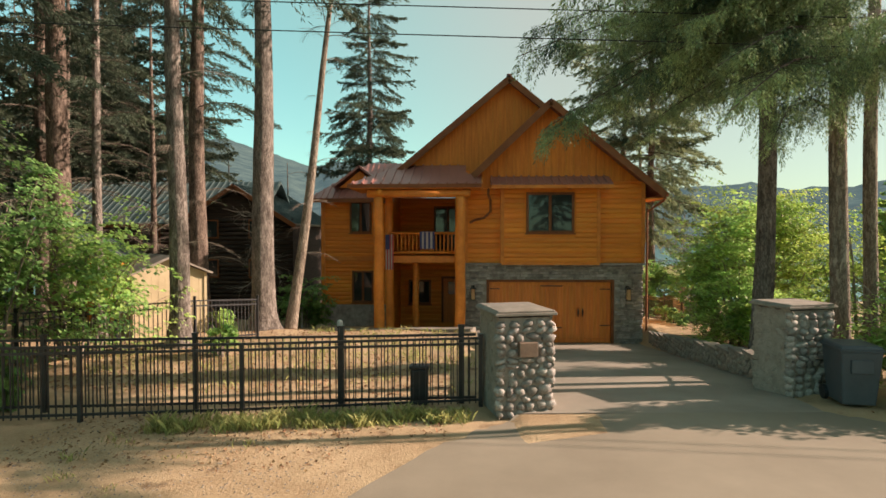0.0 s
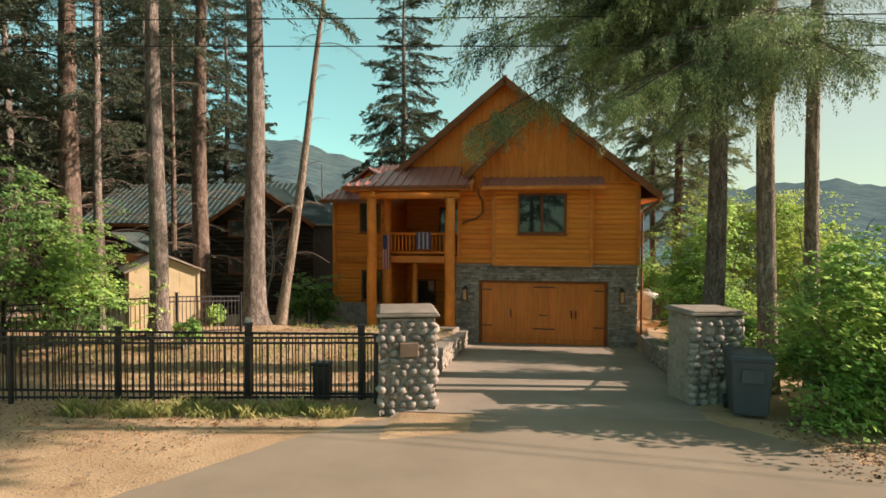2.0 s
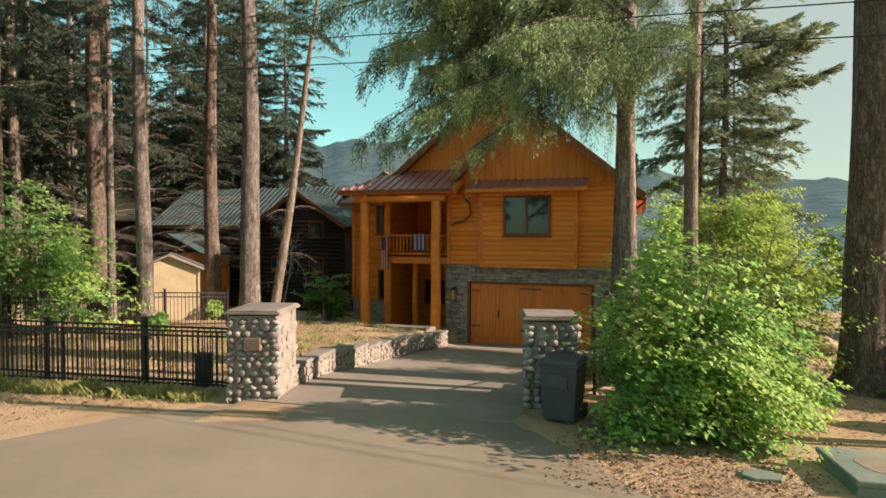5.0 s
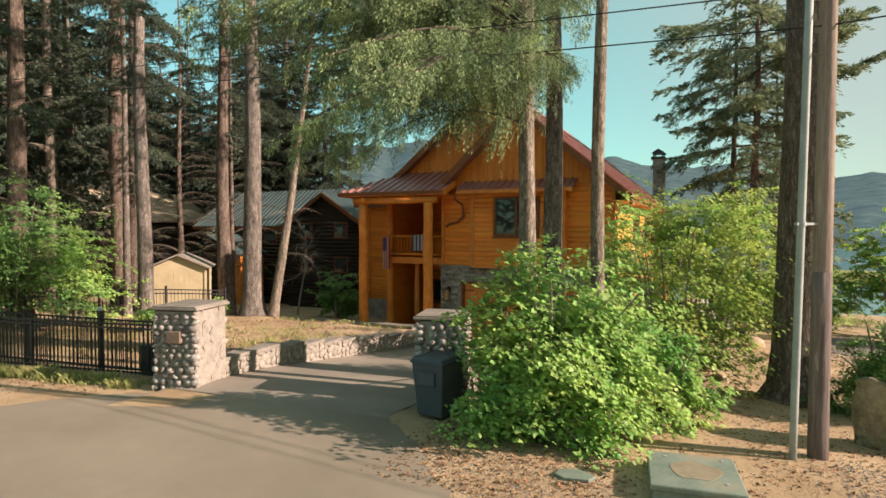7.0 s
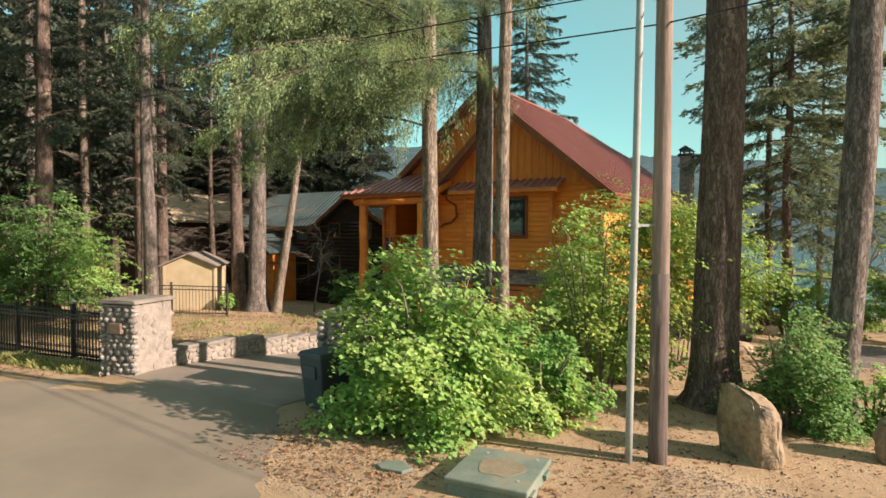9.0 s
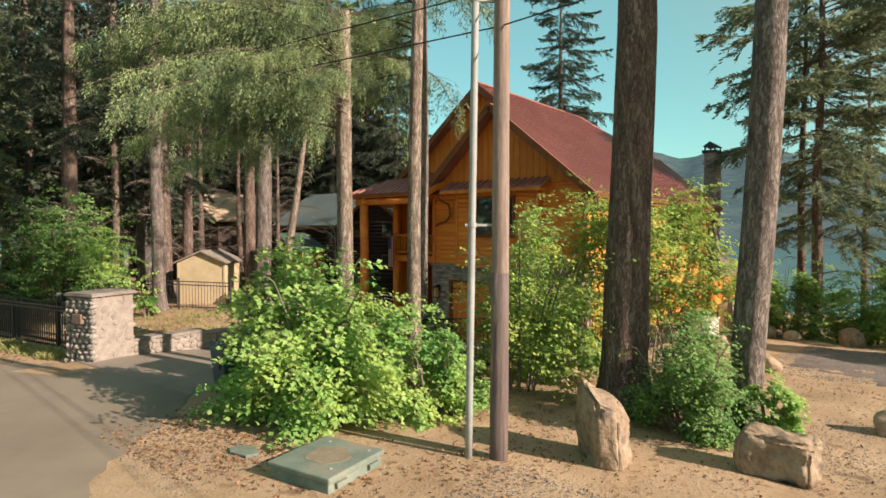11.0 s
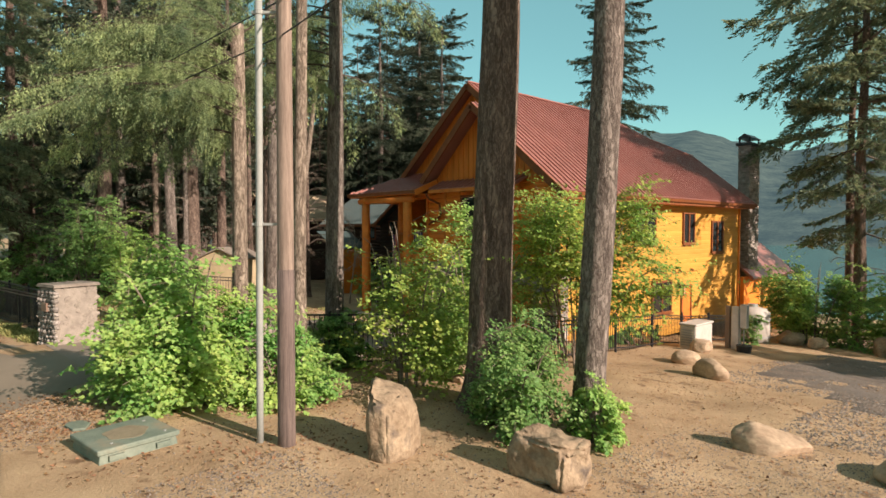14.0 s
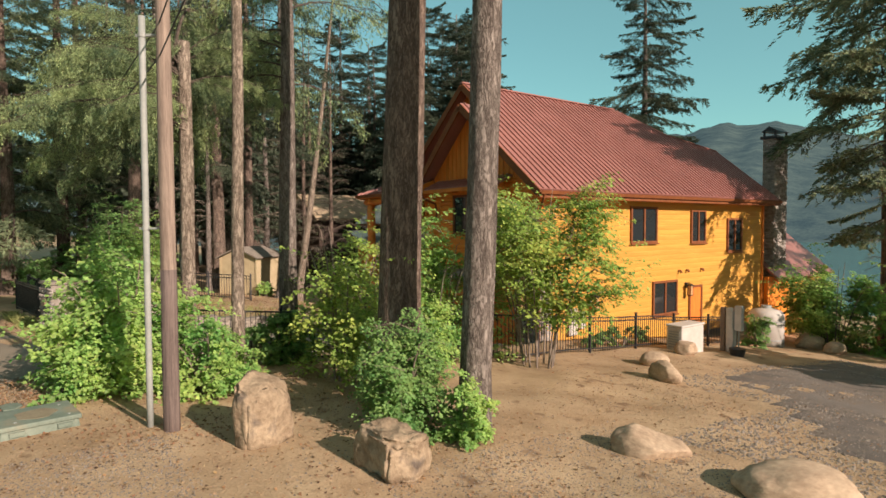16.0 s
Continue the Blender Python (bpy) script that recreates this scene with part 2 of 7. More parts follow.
M["leaf_dark"] = surface("shrub_leaves", (0.12, 0.285, 0.09), (0.31, 0.47, 0.155), 0.55, 1.2, 6, 0.0, island=0.35, spec=0.3, translucent=0.48)
M["leaf_turn"] = surface("turning_leaves", (0.16, 0.33, 0.075), (0.46, 0.53, 0.125), 0.5, 1.0, 5, 0.0, island=0.35, spec=0.3, translucent=0.45)
M["grass"] = surface("dry_grass", (0.22, 0.28, 0.09), (0.50, 0.46, 0.2), 0.7, 1.0, 6, 0.0, island=0.35, spec=0.2, translucent=0.45)
M["litter"] = surface("fallen_leaves", (0.16, 0.085, 0.045), (0.32, 0.19, 0.10), 0.85, 3, 20, 0.1, island=0.4, spec=0.2)
M["litter_dark"] = surface("old_fallen_leaves", (0.055, 0.035, 0.025), (0.15, 0.09, 0.055), 0.85, 3, 20, 0.1, island=0.4, spec=0.2)
M["bin"] = surface("grey_blue_plastic", (0.045, 0.06, 0.07), (0.065, 0.08, 0.092), 0.5, 3, 50, 0.05, 0.002, spec=0.4)
M["green_box"] = surface("faded_green_fibreglass", (0.115, 0.155, 0.125), (0.21, 0.25, 0.20), 0.7, 2.5, 30, 0.15, 0.004, spots=((0.27, 0.235, 0.165), 1.7, 0.58), spec=0.3)
M["dirt_film"] = surface("dirt_on_lid", (0.20, 0.17, 0.115), (0.27, 0.235, 0.165), 0.9, 5, 40, 0.1, 0.004, spec=0.2)
M["white"] = surface("white_paint", (0.42, 0.39, 0.35), (0.53, 0.50, 0.46), 0.6, 3, 40, 0.05, 0.003, spec=0.4)
M["beige"] = surface("tan_shed_paint", (0.40, 0.325, 0.20), (0.50, 0.415, 0.265), 0.75, 2, 30, 0.08, 0.004, spec=0.3)
M["dark_wood"] = surface("dark_log_wall", (0.026, 0.02, 0.018), (0.065, 0.045, 0.035), 0.8, 2, 14, 0.2, 0.02, stretch=(0.6, 0.6, 5), island=0.2, spec=0.2)
M["teal_roof"] = surface("green_metal_roof", (0.045, 0.075, 0.075), (0.08, 0.115, 0.112), 0.5, 1.0, 12, 0.05, 0.004, metal=0.1, spec=0.5)
M["copper"] = surface("plaque_copper", (0.20, 0.13, 0.095), (0.28, 0.19, 0.14), 0.55, 6, 40, 0.1, 0.004, metal=0.3)
M["lamp_glass"] = surface("amber_lamp_glass", (0.50, 0.28, 0.13), (0.62, 0.38, 0.2), 0.3, 6, 40, 0.0)
M["cloth_blue"] = surface("blue_cloth", (0.03, 0.04, 0.12), (0.06, 0.07, 0.18), 0.9, 8, 80, 0.1)
M["cloth_red"] = surface("red_cloth", (0.35, 0.03, 0.03), (0.45, 0.06, 0.06), 0.9, 8, 80, 0.1)
M["cloth_white"] = surface("white_cloth", (0.34, 0.31, 0.31), (0.44, 0.41, 0.41), 0.9, 8, 80, 0.1)
M["bank"] = surface("grassy_bank", (0.16, 0.17, 0.05), (0.30, 0.28, 0.10), 0.95, 0.1, 1.5, 0.0, spec=0.1)
M["hill"] = surface("hazy_wooded_hill", (0.012, 0.023, 0.023), (0.07, 0.095, 0.078), 1.0, 0.05, 0.5, 0.0, spec=0.0)
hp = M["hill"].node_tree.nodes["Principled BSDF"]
hp.inputs["Emission Color"].default_value = (0.46, 0.78, 1.0, 1)      # haze over the far shore, added as a bluish glow of the hill
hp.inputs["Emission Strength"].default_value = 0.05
M["wire"] = surface("black_cable", (0.012, 0.012, 0.012), (0.02, 0.02, 0.02), 0.5, 5, 40, 0.0)


def glass(name, tint, rough=0.03):
    m = bpy.data.materials.new(name)
    m.use_nodes = True
    p = m.node_tree.nodes["Principled BSDF"]
    p.inputs["Base Color"].default_value = hexc(*tint)
    p.inputs["Roughness"].default_value = rough
    p.inputs["Specular IOR Level"].default_value = 0.6
    return m


M["glass"] = glass("window_glass", (0.02, 0.024, 0.026))
water = surface("lake_water", (0.05, 0.16, 0.17), (0.07, 0.20, 0.20), 0.12, 0.02, 0.6, 0.15, 0.3, spec=0.5)
M["water"] = water

# ---------------------------------------------------------------- mesh helpers
class Geo:
    """Gathers vertices and faces of one mesh."""

    def __init__(self):
        self.v, self.f, self.n = [], [], 0

    def add(self, verts, faces):
        verts = np.asarray(verts, float).reshape(-1, 3)
        self.v.append(verts)
        self.f.extend([tuple(i + self.n for i in f) for f in faces])
        self.n += len(verts)

    def box(self, x0, x1, y0, y1, z0, z1):
        self.add([(x, y, z) for z in (z0, z1) for y in (y0, y1) for x in (x0, x1)],
                 [(0, 2, 3, 1), (4, 5, 7, 6), (0, 1, 5, 4), (2, 6, 7, 3), (0, 4, 6, 2), (1, 3, 7, 5)])

    def bar(self, a, b, w, h, up=(0, 0, 1)):
        """A rectangular bar from a to b, w wide and h high."""
        a, b, up = np.array(a, float), np.array(b, float), np.array(up, float)
        d = (b - a) / np.linalg.norm(b - a)
        s = np.cross(d, up)
        s /= np.linalg.norm(s)
        u = np.cross(s, d)
        self.add([p + s * i * w / 2 + u * j * h / 2 for p in (a, b) for j in (-1, 1) for i in (-1, 1)],
                 [(0, 1, 3, 2), (4, 6, 7, 5), (0, 4, 5, 1), (2, 3, 7, 6), (0, 2, 6, 4), (1, 5, 7, 3)])

    def path_bar(self, points, w, h):
        """One rectangular bar along a line of points."""
        p = np.array(points, float)
        t = np.gradient(p, axis=0)
        vs = []
        for q, d in zip(p, t):
            sd = np.cross(d, (0, 0, 1.0))
            sd /= np.linalg.norm(sd)
            vs += [q + sd * i * w / 2 + np.array([0, 0, j * h / 2]) for i, j in ((-1, -1), (1, -1), (1, 1), (-1, 1))]
        n = len(p)
        fs = [(4 * i + k, 4 * i + (k + 1) % 4, 4 * i + 4 + (k + 1) % 4, 4 * i + 4 + k) for i in range(n - 1) for k in range(4)]
        self.add(vs, fs + [(3, 2, 1, 0), (4 * n - 4, 4 * n - 3, 4 * n - 2, 4 * n - 1)])

    def lattice(self, us, vs_, solid, c0, c1, put):
        """A flat frame in one piece: cells of a grid that are solid, from depth c0 to c1. put(u, v, c) gives the place."""
        nu, nv = len(us), len(vs_)
        idx = lambda i, j, k: (k * nv + j) * nu + i
        verts = [put(u, v, c) for c in (c0, c1) for v in vs_ for u in us]
        faces = []
        on = lambda i, j: 0 <= i < nu - 1 and 0 <= j < nv - 1 and solid(i, j)
        for i in range(nu - 1):
            for j in range(nv - 1):
                if not on(i, j):
                    continue
                for k in (0, 1):
                    faces.append((idx(i, j, k), idx(i + 1, j, k), idx(i + 1, j + 1, k), idx(i, j + 1, k)))
                for a, b, ni, nj in (((i, j), (i + 1, j), i, j - 1), ((i + 1, j), (i + 1, j + 1), i + 1, j), ((i + 1, j + 1), (i, j + 1), i, j + 1), ((i, j + 1), (i, j), i - 1, j)):
                    if not on(ni, nj):
                        faces.append((idx(*a, 0), idx(*b, 0), idx(*b, 1), idx(*a, 1)))
        used = sorted({i for f in faces for i in f})
        m = {o: n for n, o in enumerate(used)}
        self.add([verts[i] for i in used], [tuple(m[i] for i in f) for f in faces])

    def tube(self, points, radii, sides=8, wob=0.0, seed=0, caps=True):
        p = np.array(points, float)
        n = len(p)
        r = np.full(n, radii, float) if np.isscalar(radii) else np.array(radii, float)
        t = np.gradient(p, axis=0)
        t /= np.linalg.norm(t, axis=1)[:, None] + 1e-9
        s = np.cross(t[0], (1.0, 0, 0) if abs(t[0][0]) < 0.8 else (0, 1.0, 0))
        rs = np.random.RandomState(seed)
        lobes = 1 + wob * rs.randn(sides)
        vs = []
        for i in range(n):
            s = s - t[i] * np.dot(s, t[i])
            s /= np.linalg.norm(s)
            u = np.cross(s, t[i])
            lob = lobes * (1 + wob * 0.6 * rs.randn(sides))
            for k in range(sides):
                a = 2 * math.pi * k / sides
                vs.append(p[i] + (s * math.cos(a) + u * math.sin(a)) * r[i] * lob[k])
        fs = [(i * sides + k, i * sides + (k + 1) % sides, (i + 1) * sides + (k + 1) % sides, (i + 1) * sides + k) for i in range(n - 1) for k in range(sides)]
        if caps:
            fs += [tuple(range(sides))[::-1], tuple((n - 1) * sides + k for k in range(sides))]
        self.add(vs, fs)

    def prism(self, outline, axis, c0, c1):
        """A flat outline of (a, b) pairs pushed along an axis: 'x' takes (y, z), 'y' takes (x, z), 'z' takes (x, y)."""
        put = {"x": lambda a, b, c: (c, a, b), "y": lambda a, b, c: (a, c, b), "z": lambda a, b, c: (a, b, c)}[axis]
        k = len(outline)
        vs = [put(a, b, c) for c in (c0, c1) for a, b in outline]
        fs = [tuple(range(k))[::-1], tuple(range(k, 2 * k))] + [(i, (i + 1) % k, k + (i + 1) % k, k + i) for i in range(k)]
        self.add(vs, fs)

    def mesh(self, name):
        me = bpy.data.meshes.new(name)
        me.from_pydata(np.concatenate(self.v).tolist() if self.v else [], [], self.f)
        me.update()
        bm = bmesh.new()
        bm.from_mesh(me)
        bmesh.ops.recalc_face_normals(bm, faces=bm.faces)
        bm.to_mesh(me)
        bm.free()
        return me


def soft(ob, width=0.012, segments=2):
    b = ob.modifiers.new("edge", "BEVEL")
    b.width, b.segments, b.limit_method, b.angle_limit = width, segments, "ANGLE", radians(40)
    return ob


def smooth(ob, on=True):
    ob.data.polygons.foreach_set("use_smooth", [on] * len(ob.data.polygons))
    return ob


def piece(name, geo, material, parent=None, label="", bevel=0.0, smooth_on=False):
    """One mesh object from a Geo, under a thing or a part."""
    ob = new(name, geo.mesh(name))
    ob.data.materials.append(material)
    if parent:
        ob.parent = parent
        ob.matrix_parent_inverse = parent.matrix_basis.inverted()
    if label:
        ob["label"] = label
    if bevel:
        soft(ob, bevel)
    if smooth_on:
        smooth(ob)
    return ob


def thing(name, at, label, category, group="", kind=""):
    ob = new(name)
    ob.location = at
    ob.empty_display_size = 0.2
    return tagged(ob, label, category, group, kind)


def shared(name, me, material, parent, m):
    """A piece on shared mesh data, at the world pose m."""
    ob = new(name, me)
    if not me.materials:
        me.materials.append(material)
    ob.parent = parent
    ob.matrix_parent_inverse = parent.matrix_basis.inverted()
    ob.matrix_basis = m
    return ob


def fast_mesh(name, verts, faces_n, loops):
    """A mesh straight from arrays: all vertices, the corner count of each face, and the corners."""
    me = bpy.data.meshes.new(name)
    me.vertices.add(len(verts))
    me.vertices.foreach_set("co", np.asarray(verts, np.float32).ravel())
    me.loops.add(len(loops))
    me.loops.foreach_set("vertex_index", np.asarray(loops, np.int32))
    me.polygons.add(len(faces_n))
    starts = np.concatenate([[0], np.cumsum(faces_n)[:-1]]).astype(np.int32)
    me.polygons.foreach_set("loop_start", starts)
    me.polygons.foreach_set("loop_total", np.asarray(faces_n, np.int32))
    me.update(calc_edges=True)
    return me


def ramp(x, xs, zs):
    return np.interp(x, xs, zs)


def blend(x, a, b):
    k = np.clip((x - a) / (b - a), 0, 1)
    return k * k * (3 - 2 * k)


# ---------------------------------------------------------------- ground
def ground_z(x, y):
    """Height of the ground, driveway and yard."""
    x, y = np.asarray(x, float), np.asarray(y, float)
    right = ramp(y, [-1e4, 10.5, 17, 26, 37, 46, 60, 85, 110, 1e4], [0, 0, -0.45, -1.08, -2.25, -3.0, -4.4, -6.6, -9.0, -9.0])
    drive = ramp(y, [-1e4, 10.0, 12, 23.2, 40, 60, 85, 110, 1e4], [0, 0, -0.16, -1.57, -2.3, -4.4, -6.6, -9.0, -9.0])
    left = ramp(y, [-1e4, 7.6, 9.3, 13, 19.5, 22.4, 24.5, 30, 45, 60, 85, 110, 1e4], [0, 0, -0.08, -0.1, -0.42, -1.02, -1.25, -1.9, -3.0, -4.4, -6.6, -9.0, -9.0])
    edge_l = ramp(y, [9, 22], [1.35, 0.85])
    edge_r = ramp(y, [9, 12, 23], [6.3, 6.6, 7.5])
    z = left + (drive - left) * blend(x, edge_l - 0.08, edge_l + 0.08)
    z = z + (right - drive) * blend(x, edge_r + 0.0, edge_r + 0.25 + 0.0 * x)
    bumps = 0.05 * np.sin(x * 1.7 + 1.3 * np.sin(y * 0.9)) * np.sin(y * 1.3 + 0.7) * blend(y, 9.5, 14)
    off_drive = 1 - blend(x, edge_l - 0.3, edge_l) * (1 - blend(x, edge_r, edge_r + 0.4))
    return z + bumps * off_drive


def sheet(name, xs, ys, zf, material):
    X, Y = np.meshgrid(xs, ys)
    Z = zf(X, Y)
    nx, ny = len(xs), len(ys)
    i, j = np.meshgrid(np.arange(nx - 1), np.arange(ny - 1))
    a = (j * nx + i).ravel()
    quads = np.stack([a, a + 1, a + nx + 1, a + nx], 1).ravel()
    ob = new(name, fast_mesh(name, np.stack([X.ravel(), Y.ravel(), Z.ravel()], 1), np.full(len(a), 4), quads))
    ob.data.materials.append(material)
    smooth(ob)
    return ob


gx = np.concatenate([[-2500, -900, -300, -120, -60, -40, -30, -24], np.arange(-20, 0, 0.5), np.arange(0, 9, 0.12), np.arange(9, 24, 0.25), [25, 27, 30, 36, 50, 80, 150, 400, 1200, 2500]])
gy = np.concatenate([[-1500, -300, -80, -30, -12, -6, -2, 2, 5], np.arange(6, 26, 0.2), np.arange(26, 45, 0.6), [46, 50, 55, 60, 66, 72, 80, 88, 96, 110, 200, 600]])
ground = tagged(sheet("ground", gx, gy, ground_z, M["dirt"]), "dry brown dirt ground with needle litter", "ground", kind="structure")


def flat_patch(name, outline, lift, material, label, category, step=0.35, rim=None):
    """A patch of paving that lies on the ground, from an outline of (x, y), finely divided."""
    bm = bmesh.new()
    bm.faces.new([bm.verts.new((x, y, 0)) for x, y in outline])
    xs, ys = [p[0] for p in outline], [p[1] for p in outline]
    for lo, hi, no in ((min(xs), max(xs), (1, 0, 0)), (min(ys), max(ys), (0, 1, 0))):
        for c in np.arange(lo + step, hi, step if hi - lo < 40 else (hi - lo) / 60):
            bmesh.ops.bisect_plane(bm, geom=bm.verts[:] + bm.edges[:] + bm.faces[:], plane_co=tuple(c * k for k in no), plane_no=no)
    for v in bm.verts:
        v.co.z = float(ground_z(v.co.x, v.co.y)) + (rim if rim is not None and v.is_boundary else lift)
    me = bpy.data.meshes.new(name)
    bm.to_mesh(me)
    bm.free()
    ob = new(name, me)
    me.materials.append(material)
    smooth(ob)
    return tagged(ob, label, category, kind="structure")


def wavy(points, amount, seed, n=6):
    """An outline whose edges wander a little, as worn paving does."""
    rs = np.random.RandomState(seed)
    out = []
    for (x0, y0), (x1, y1) in zip(points, points[1:] + points[:1]):
        L = math.hypot(x1 - x0, y1 - y0)
        for k in range(n):
            t = k / n
            w = amount if 0 < k and L < 40 else 0
            out.append((x0 + (x1 - x0) * t + w * rs.uniform(-1, 1), y0 + (y1 - y0) * t + w * rs.uniform(-1, 1)))
    return out


ROAD_EDGE = [(-60, -8.0), (-25, -0.5), (-8.0, 2.2), (-2.2, 4.6), (-1.0, 5.8), (0.0, 7.5), (0.75, 8.7), (1.6, 9.35), (4.0, 9.8), (6.2, 9.7), (7.2, 8.9), (8.0, 7.9), (9.0, 6.9), (11.0, 6.3), (14.0, 6.8), (18.0, 8.5), (24.0, 10.0), (60, 14), (60, -30), (-60, -30)]
flat_patch("road", wavy(ROAD_EDGE, 0.09, 3), 0.012, M["road"], "worn tan-grey asphalt road with dusty edges", "road", 1.0)
DRIVE_EDGE = [(1.42, 9.3), (6.25, 9.6), (6.28, 10.6), (6.55, 12), (7.45, 23.0), (7.45, 23.75), (0.5, 23.75), (0.92, 22), (1.3, 11.5)]
flat_patch("driveway", DRIVE_EDGE, 0.014, M["drive"], "sloping concrete driveway down to the garage", "driveway", 0.4)

# lake and hills
lake = Geo()
lake.add([(-2500, 60, -6.0), (2500, 60, -6.0), (2500, 1500, -6.0), (-2500, 1500, -6.0)], [(0, 1, 2, 3)])
tagged(piece("water", lake, M["water"]), "calm teal lake water", "lake", kind="structure")


bank = Geo()
bank.add([(52 + (40 + 4 * math.sin(a * 5)) * math.cos(a), 140 + (21 + 2.5 * math.sin(a * 7)) * math.sin(a), -5.8) for a in np.linspace(0, 2 * math.pi, 60)[:-1]] + [(52, 140, -5.0)], [(i, (i + 1) % 59, 59) for i in range(59)])
tagged(piece("shoal", bank, M["bank"]), "low grassy bank in the lake", "bank", kind="structure")


def hill_z(x, y):
    d = np.hypot(x, y)
    a = np.degrees(np.arctan2(x, y))
    top = ramp(a, [-90, -60, -48, -37, -32, -27, -23, -19, -15, -8, 0, 10, 20, 32, 45, 70, 90],
               [150, 165, 170, 178, 172, 196, 180, 160, 148, 146, 125, 98, 96, 90, 85, 80, 80])
    n = 5 * np.sin(a * 0.55 + 1) + 3 * np.sin(a * 1.3) + 1.5 * np.sin(a * 3.1 + d * 0.01) + 0.9 * np.sin(a * 11.0)
    k = np.clip((d - 370) / 680, 0, 1) ** 0.85
    gully = np.sin(a * 1.7 + 1.2 * np.sin(d * 0.006)) + 0.6 * np.sin(a * 3.9 + 2.0 * np.sin(d * 0.009 + 1))
    return -6.5 + 0.92 * (top + n) * k + 4 * k * (1 - k) * gully


def hills():
    aa = np.radians(np.linspace(-95, 95, 260))
    dd = np.concatenate([np.linspace(360, 1060, 40), [1400, 1800]])
    A, D = np.meshgrid(aa, dd)
    X, Y = D * np.sin(A), D * np.cos(A)
    Z = hill_z(X, Y)
    nx, ny = len(aa), len(dd)
    i, j = np.meshgrid(np.arange(nx - 1), np.arange(ny - 1))
    a = (j * nx + i).ravel()
    ob = new("backdrop", fast_mesh("backdrop", np.stack([X.ravel(), Y.ravel(), Z.ravel()], 1), np.full(len(a), 4), np.stack([a, a + 1, a + nx + 1, a + nx], 1).ravel()))
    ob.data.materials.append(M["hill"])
    smooth(ob)
    return tagged(ob, "distant forested hills across the lake", "hills", kind="structure")


hills()
flat_patch("gravel_lot", wavy([(13.2, 27.4), (14.3, 24.0), (17.5, 20.6), (22, 17.0), (34, 14.0), (40, 20), (40, 36), (22, 35.5), (13.0, 33.5)], 0.5, 9), 0.012, M["lot"], "grey-brown gravel parking area", "gravel", 0.7, rim=-0.05)

# ---------------------------------------------------------------- the log house
TAN = 0.825                      # slope of the main roof
RIDGE_X, RIDGE_Z = 2.26, 9.43


def roof_z(x):
    return RIDGE_Z - TAN * abs(x - RIDGE_X)


house = thing("log_house", (2.2, 24, -1.6), "two-storey orange-stained log house with a red metal roof", "house")


def siding(name, x0, x1, y0, y1, z0, z1, step=0.2, out=0.04, holes=(), top=None, material="wood_h", label="", normal="-y"):
    """Rounded horizontal boards on a wall. normal: the way the wall looks; holes: (along0, along1, z0, z1)."""
    a0, a1 = (x0, x1) if normal == "-y" else (y0, y1)
    z = z0
    while z < z1 - 0.02:
        ze = min(z + step, z1)
        runs = [(a0, a1)]
        for h0, h1, hz0, hz1 in holes:
            if ze > hz0 + 0.03 and z < hz1 - 0.03:
                runs = [r for s, e in runs for r in ((s, min(e, h0)), (max(s, h1), e)) if r[1] - r[0] > 0.02]
        if top:
            zc = (z + ze) / 2
            lo, hi = top(zc)
            runs = [(max(s, lo), min(e, hi)) for s, e in runs if min(e, hi) - max(s, lo) > 0.05]
        prof = [(0, z), (out * 0.55, z + 0.012), (out, z + (ze - z) * 0.3), (out, z + (ze - z) * 0.7), (out * 0.5, ze - 0.012), (0, ze)]
        for s, e in runs:
            g = Geo()
            if normal == "-y":
                g.prism([(y0 - o, zz) for o, zz in prof], "x", s, e)
            else:
                g.prism([(x1 + o, zz) for o, zz in prof], "y", s, e)
            piece("siding_board", g, M[material], house, label)
        z = ze


def wall(name, outline, axis, c0, c1, material, label=""):
    g = Geo()
    g.prism(outline, axis, c0, c1)
    return piece(name, g, M[material], house, label)


G0 = -1.75
# front wall of the garage block, its gable, and the main gable behind it
gable2 = [(0.45, 1.6), (7.6, 1.6), (7.6, roof_z(7.6) - 0.22), (3.8, roof_z(3.8) - 0.22), (0.45, roof_z(3.8) - 0.22 - 3.35 * 0.95)]
wall("front_wall", gable2, "y", 23.84, 24.05, "wood_v")
wall("garage_side_wall", [(23.84, 1.6), (25.1, 1.6), (25.1, 5.6), (23.84, 4.8)], "x", 0.45, 0.62, "wood_h")
wall("main_gable_wall", [(-3.0, 1.5), (-3.0, roof_z(-3.0) - 0.2), (RIDGE_X, RIDGE_Z - 0.2), (7.5, roof_z(7.5) - 0.2), (7.5, 5.0), (0.45, 5.0), (0.45, 4.55), (-2.75, 4.55), (-2.75, 1.5)], "y", 25.0, 25.2, "wood_v")
wall("side_wall", [(24.05, G0), (40.2, G0), (40.2, 4.75), (24.05, 4.75)], "x", 7.36, 7.56, "wood_side")
wall("rear_wall", [(-3.0, G0), (7.4, G0), (7.4, 4.7), (-3.0, 4.7)], "y", 40.0, 40.2, "wood_h")
wall("west_wall", [(25.2, G0), (40.0, G0), (40.0, 5.0), (25.2, 5.0)], "x", -3.0, -2.8, "wood_h")

# stone-faced garage front with its opening
g = Geo()
g.box(0.35, 1.38, 23.86, 24.06, G0, 1.6)
g.box(6.36, 7.56, 23.86, 24.06, G0, 1.6)
g.box(1.38, 6.36, 23.86, 24.06, 0.9, 1.6)
g.box(7.37, 7.555, 24.06, 24.5, G0, 1.6)
g.box(0.35, 0.55, 24.06, 28.6, G0, 1.6)
piece("stone_base", g, M["mortar"], house, "grey mortar bed")


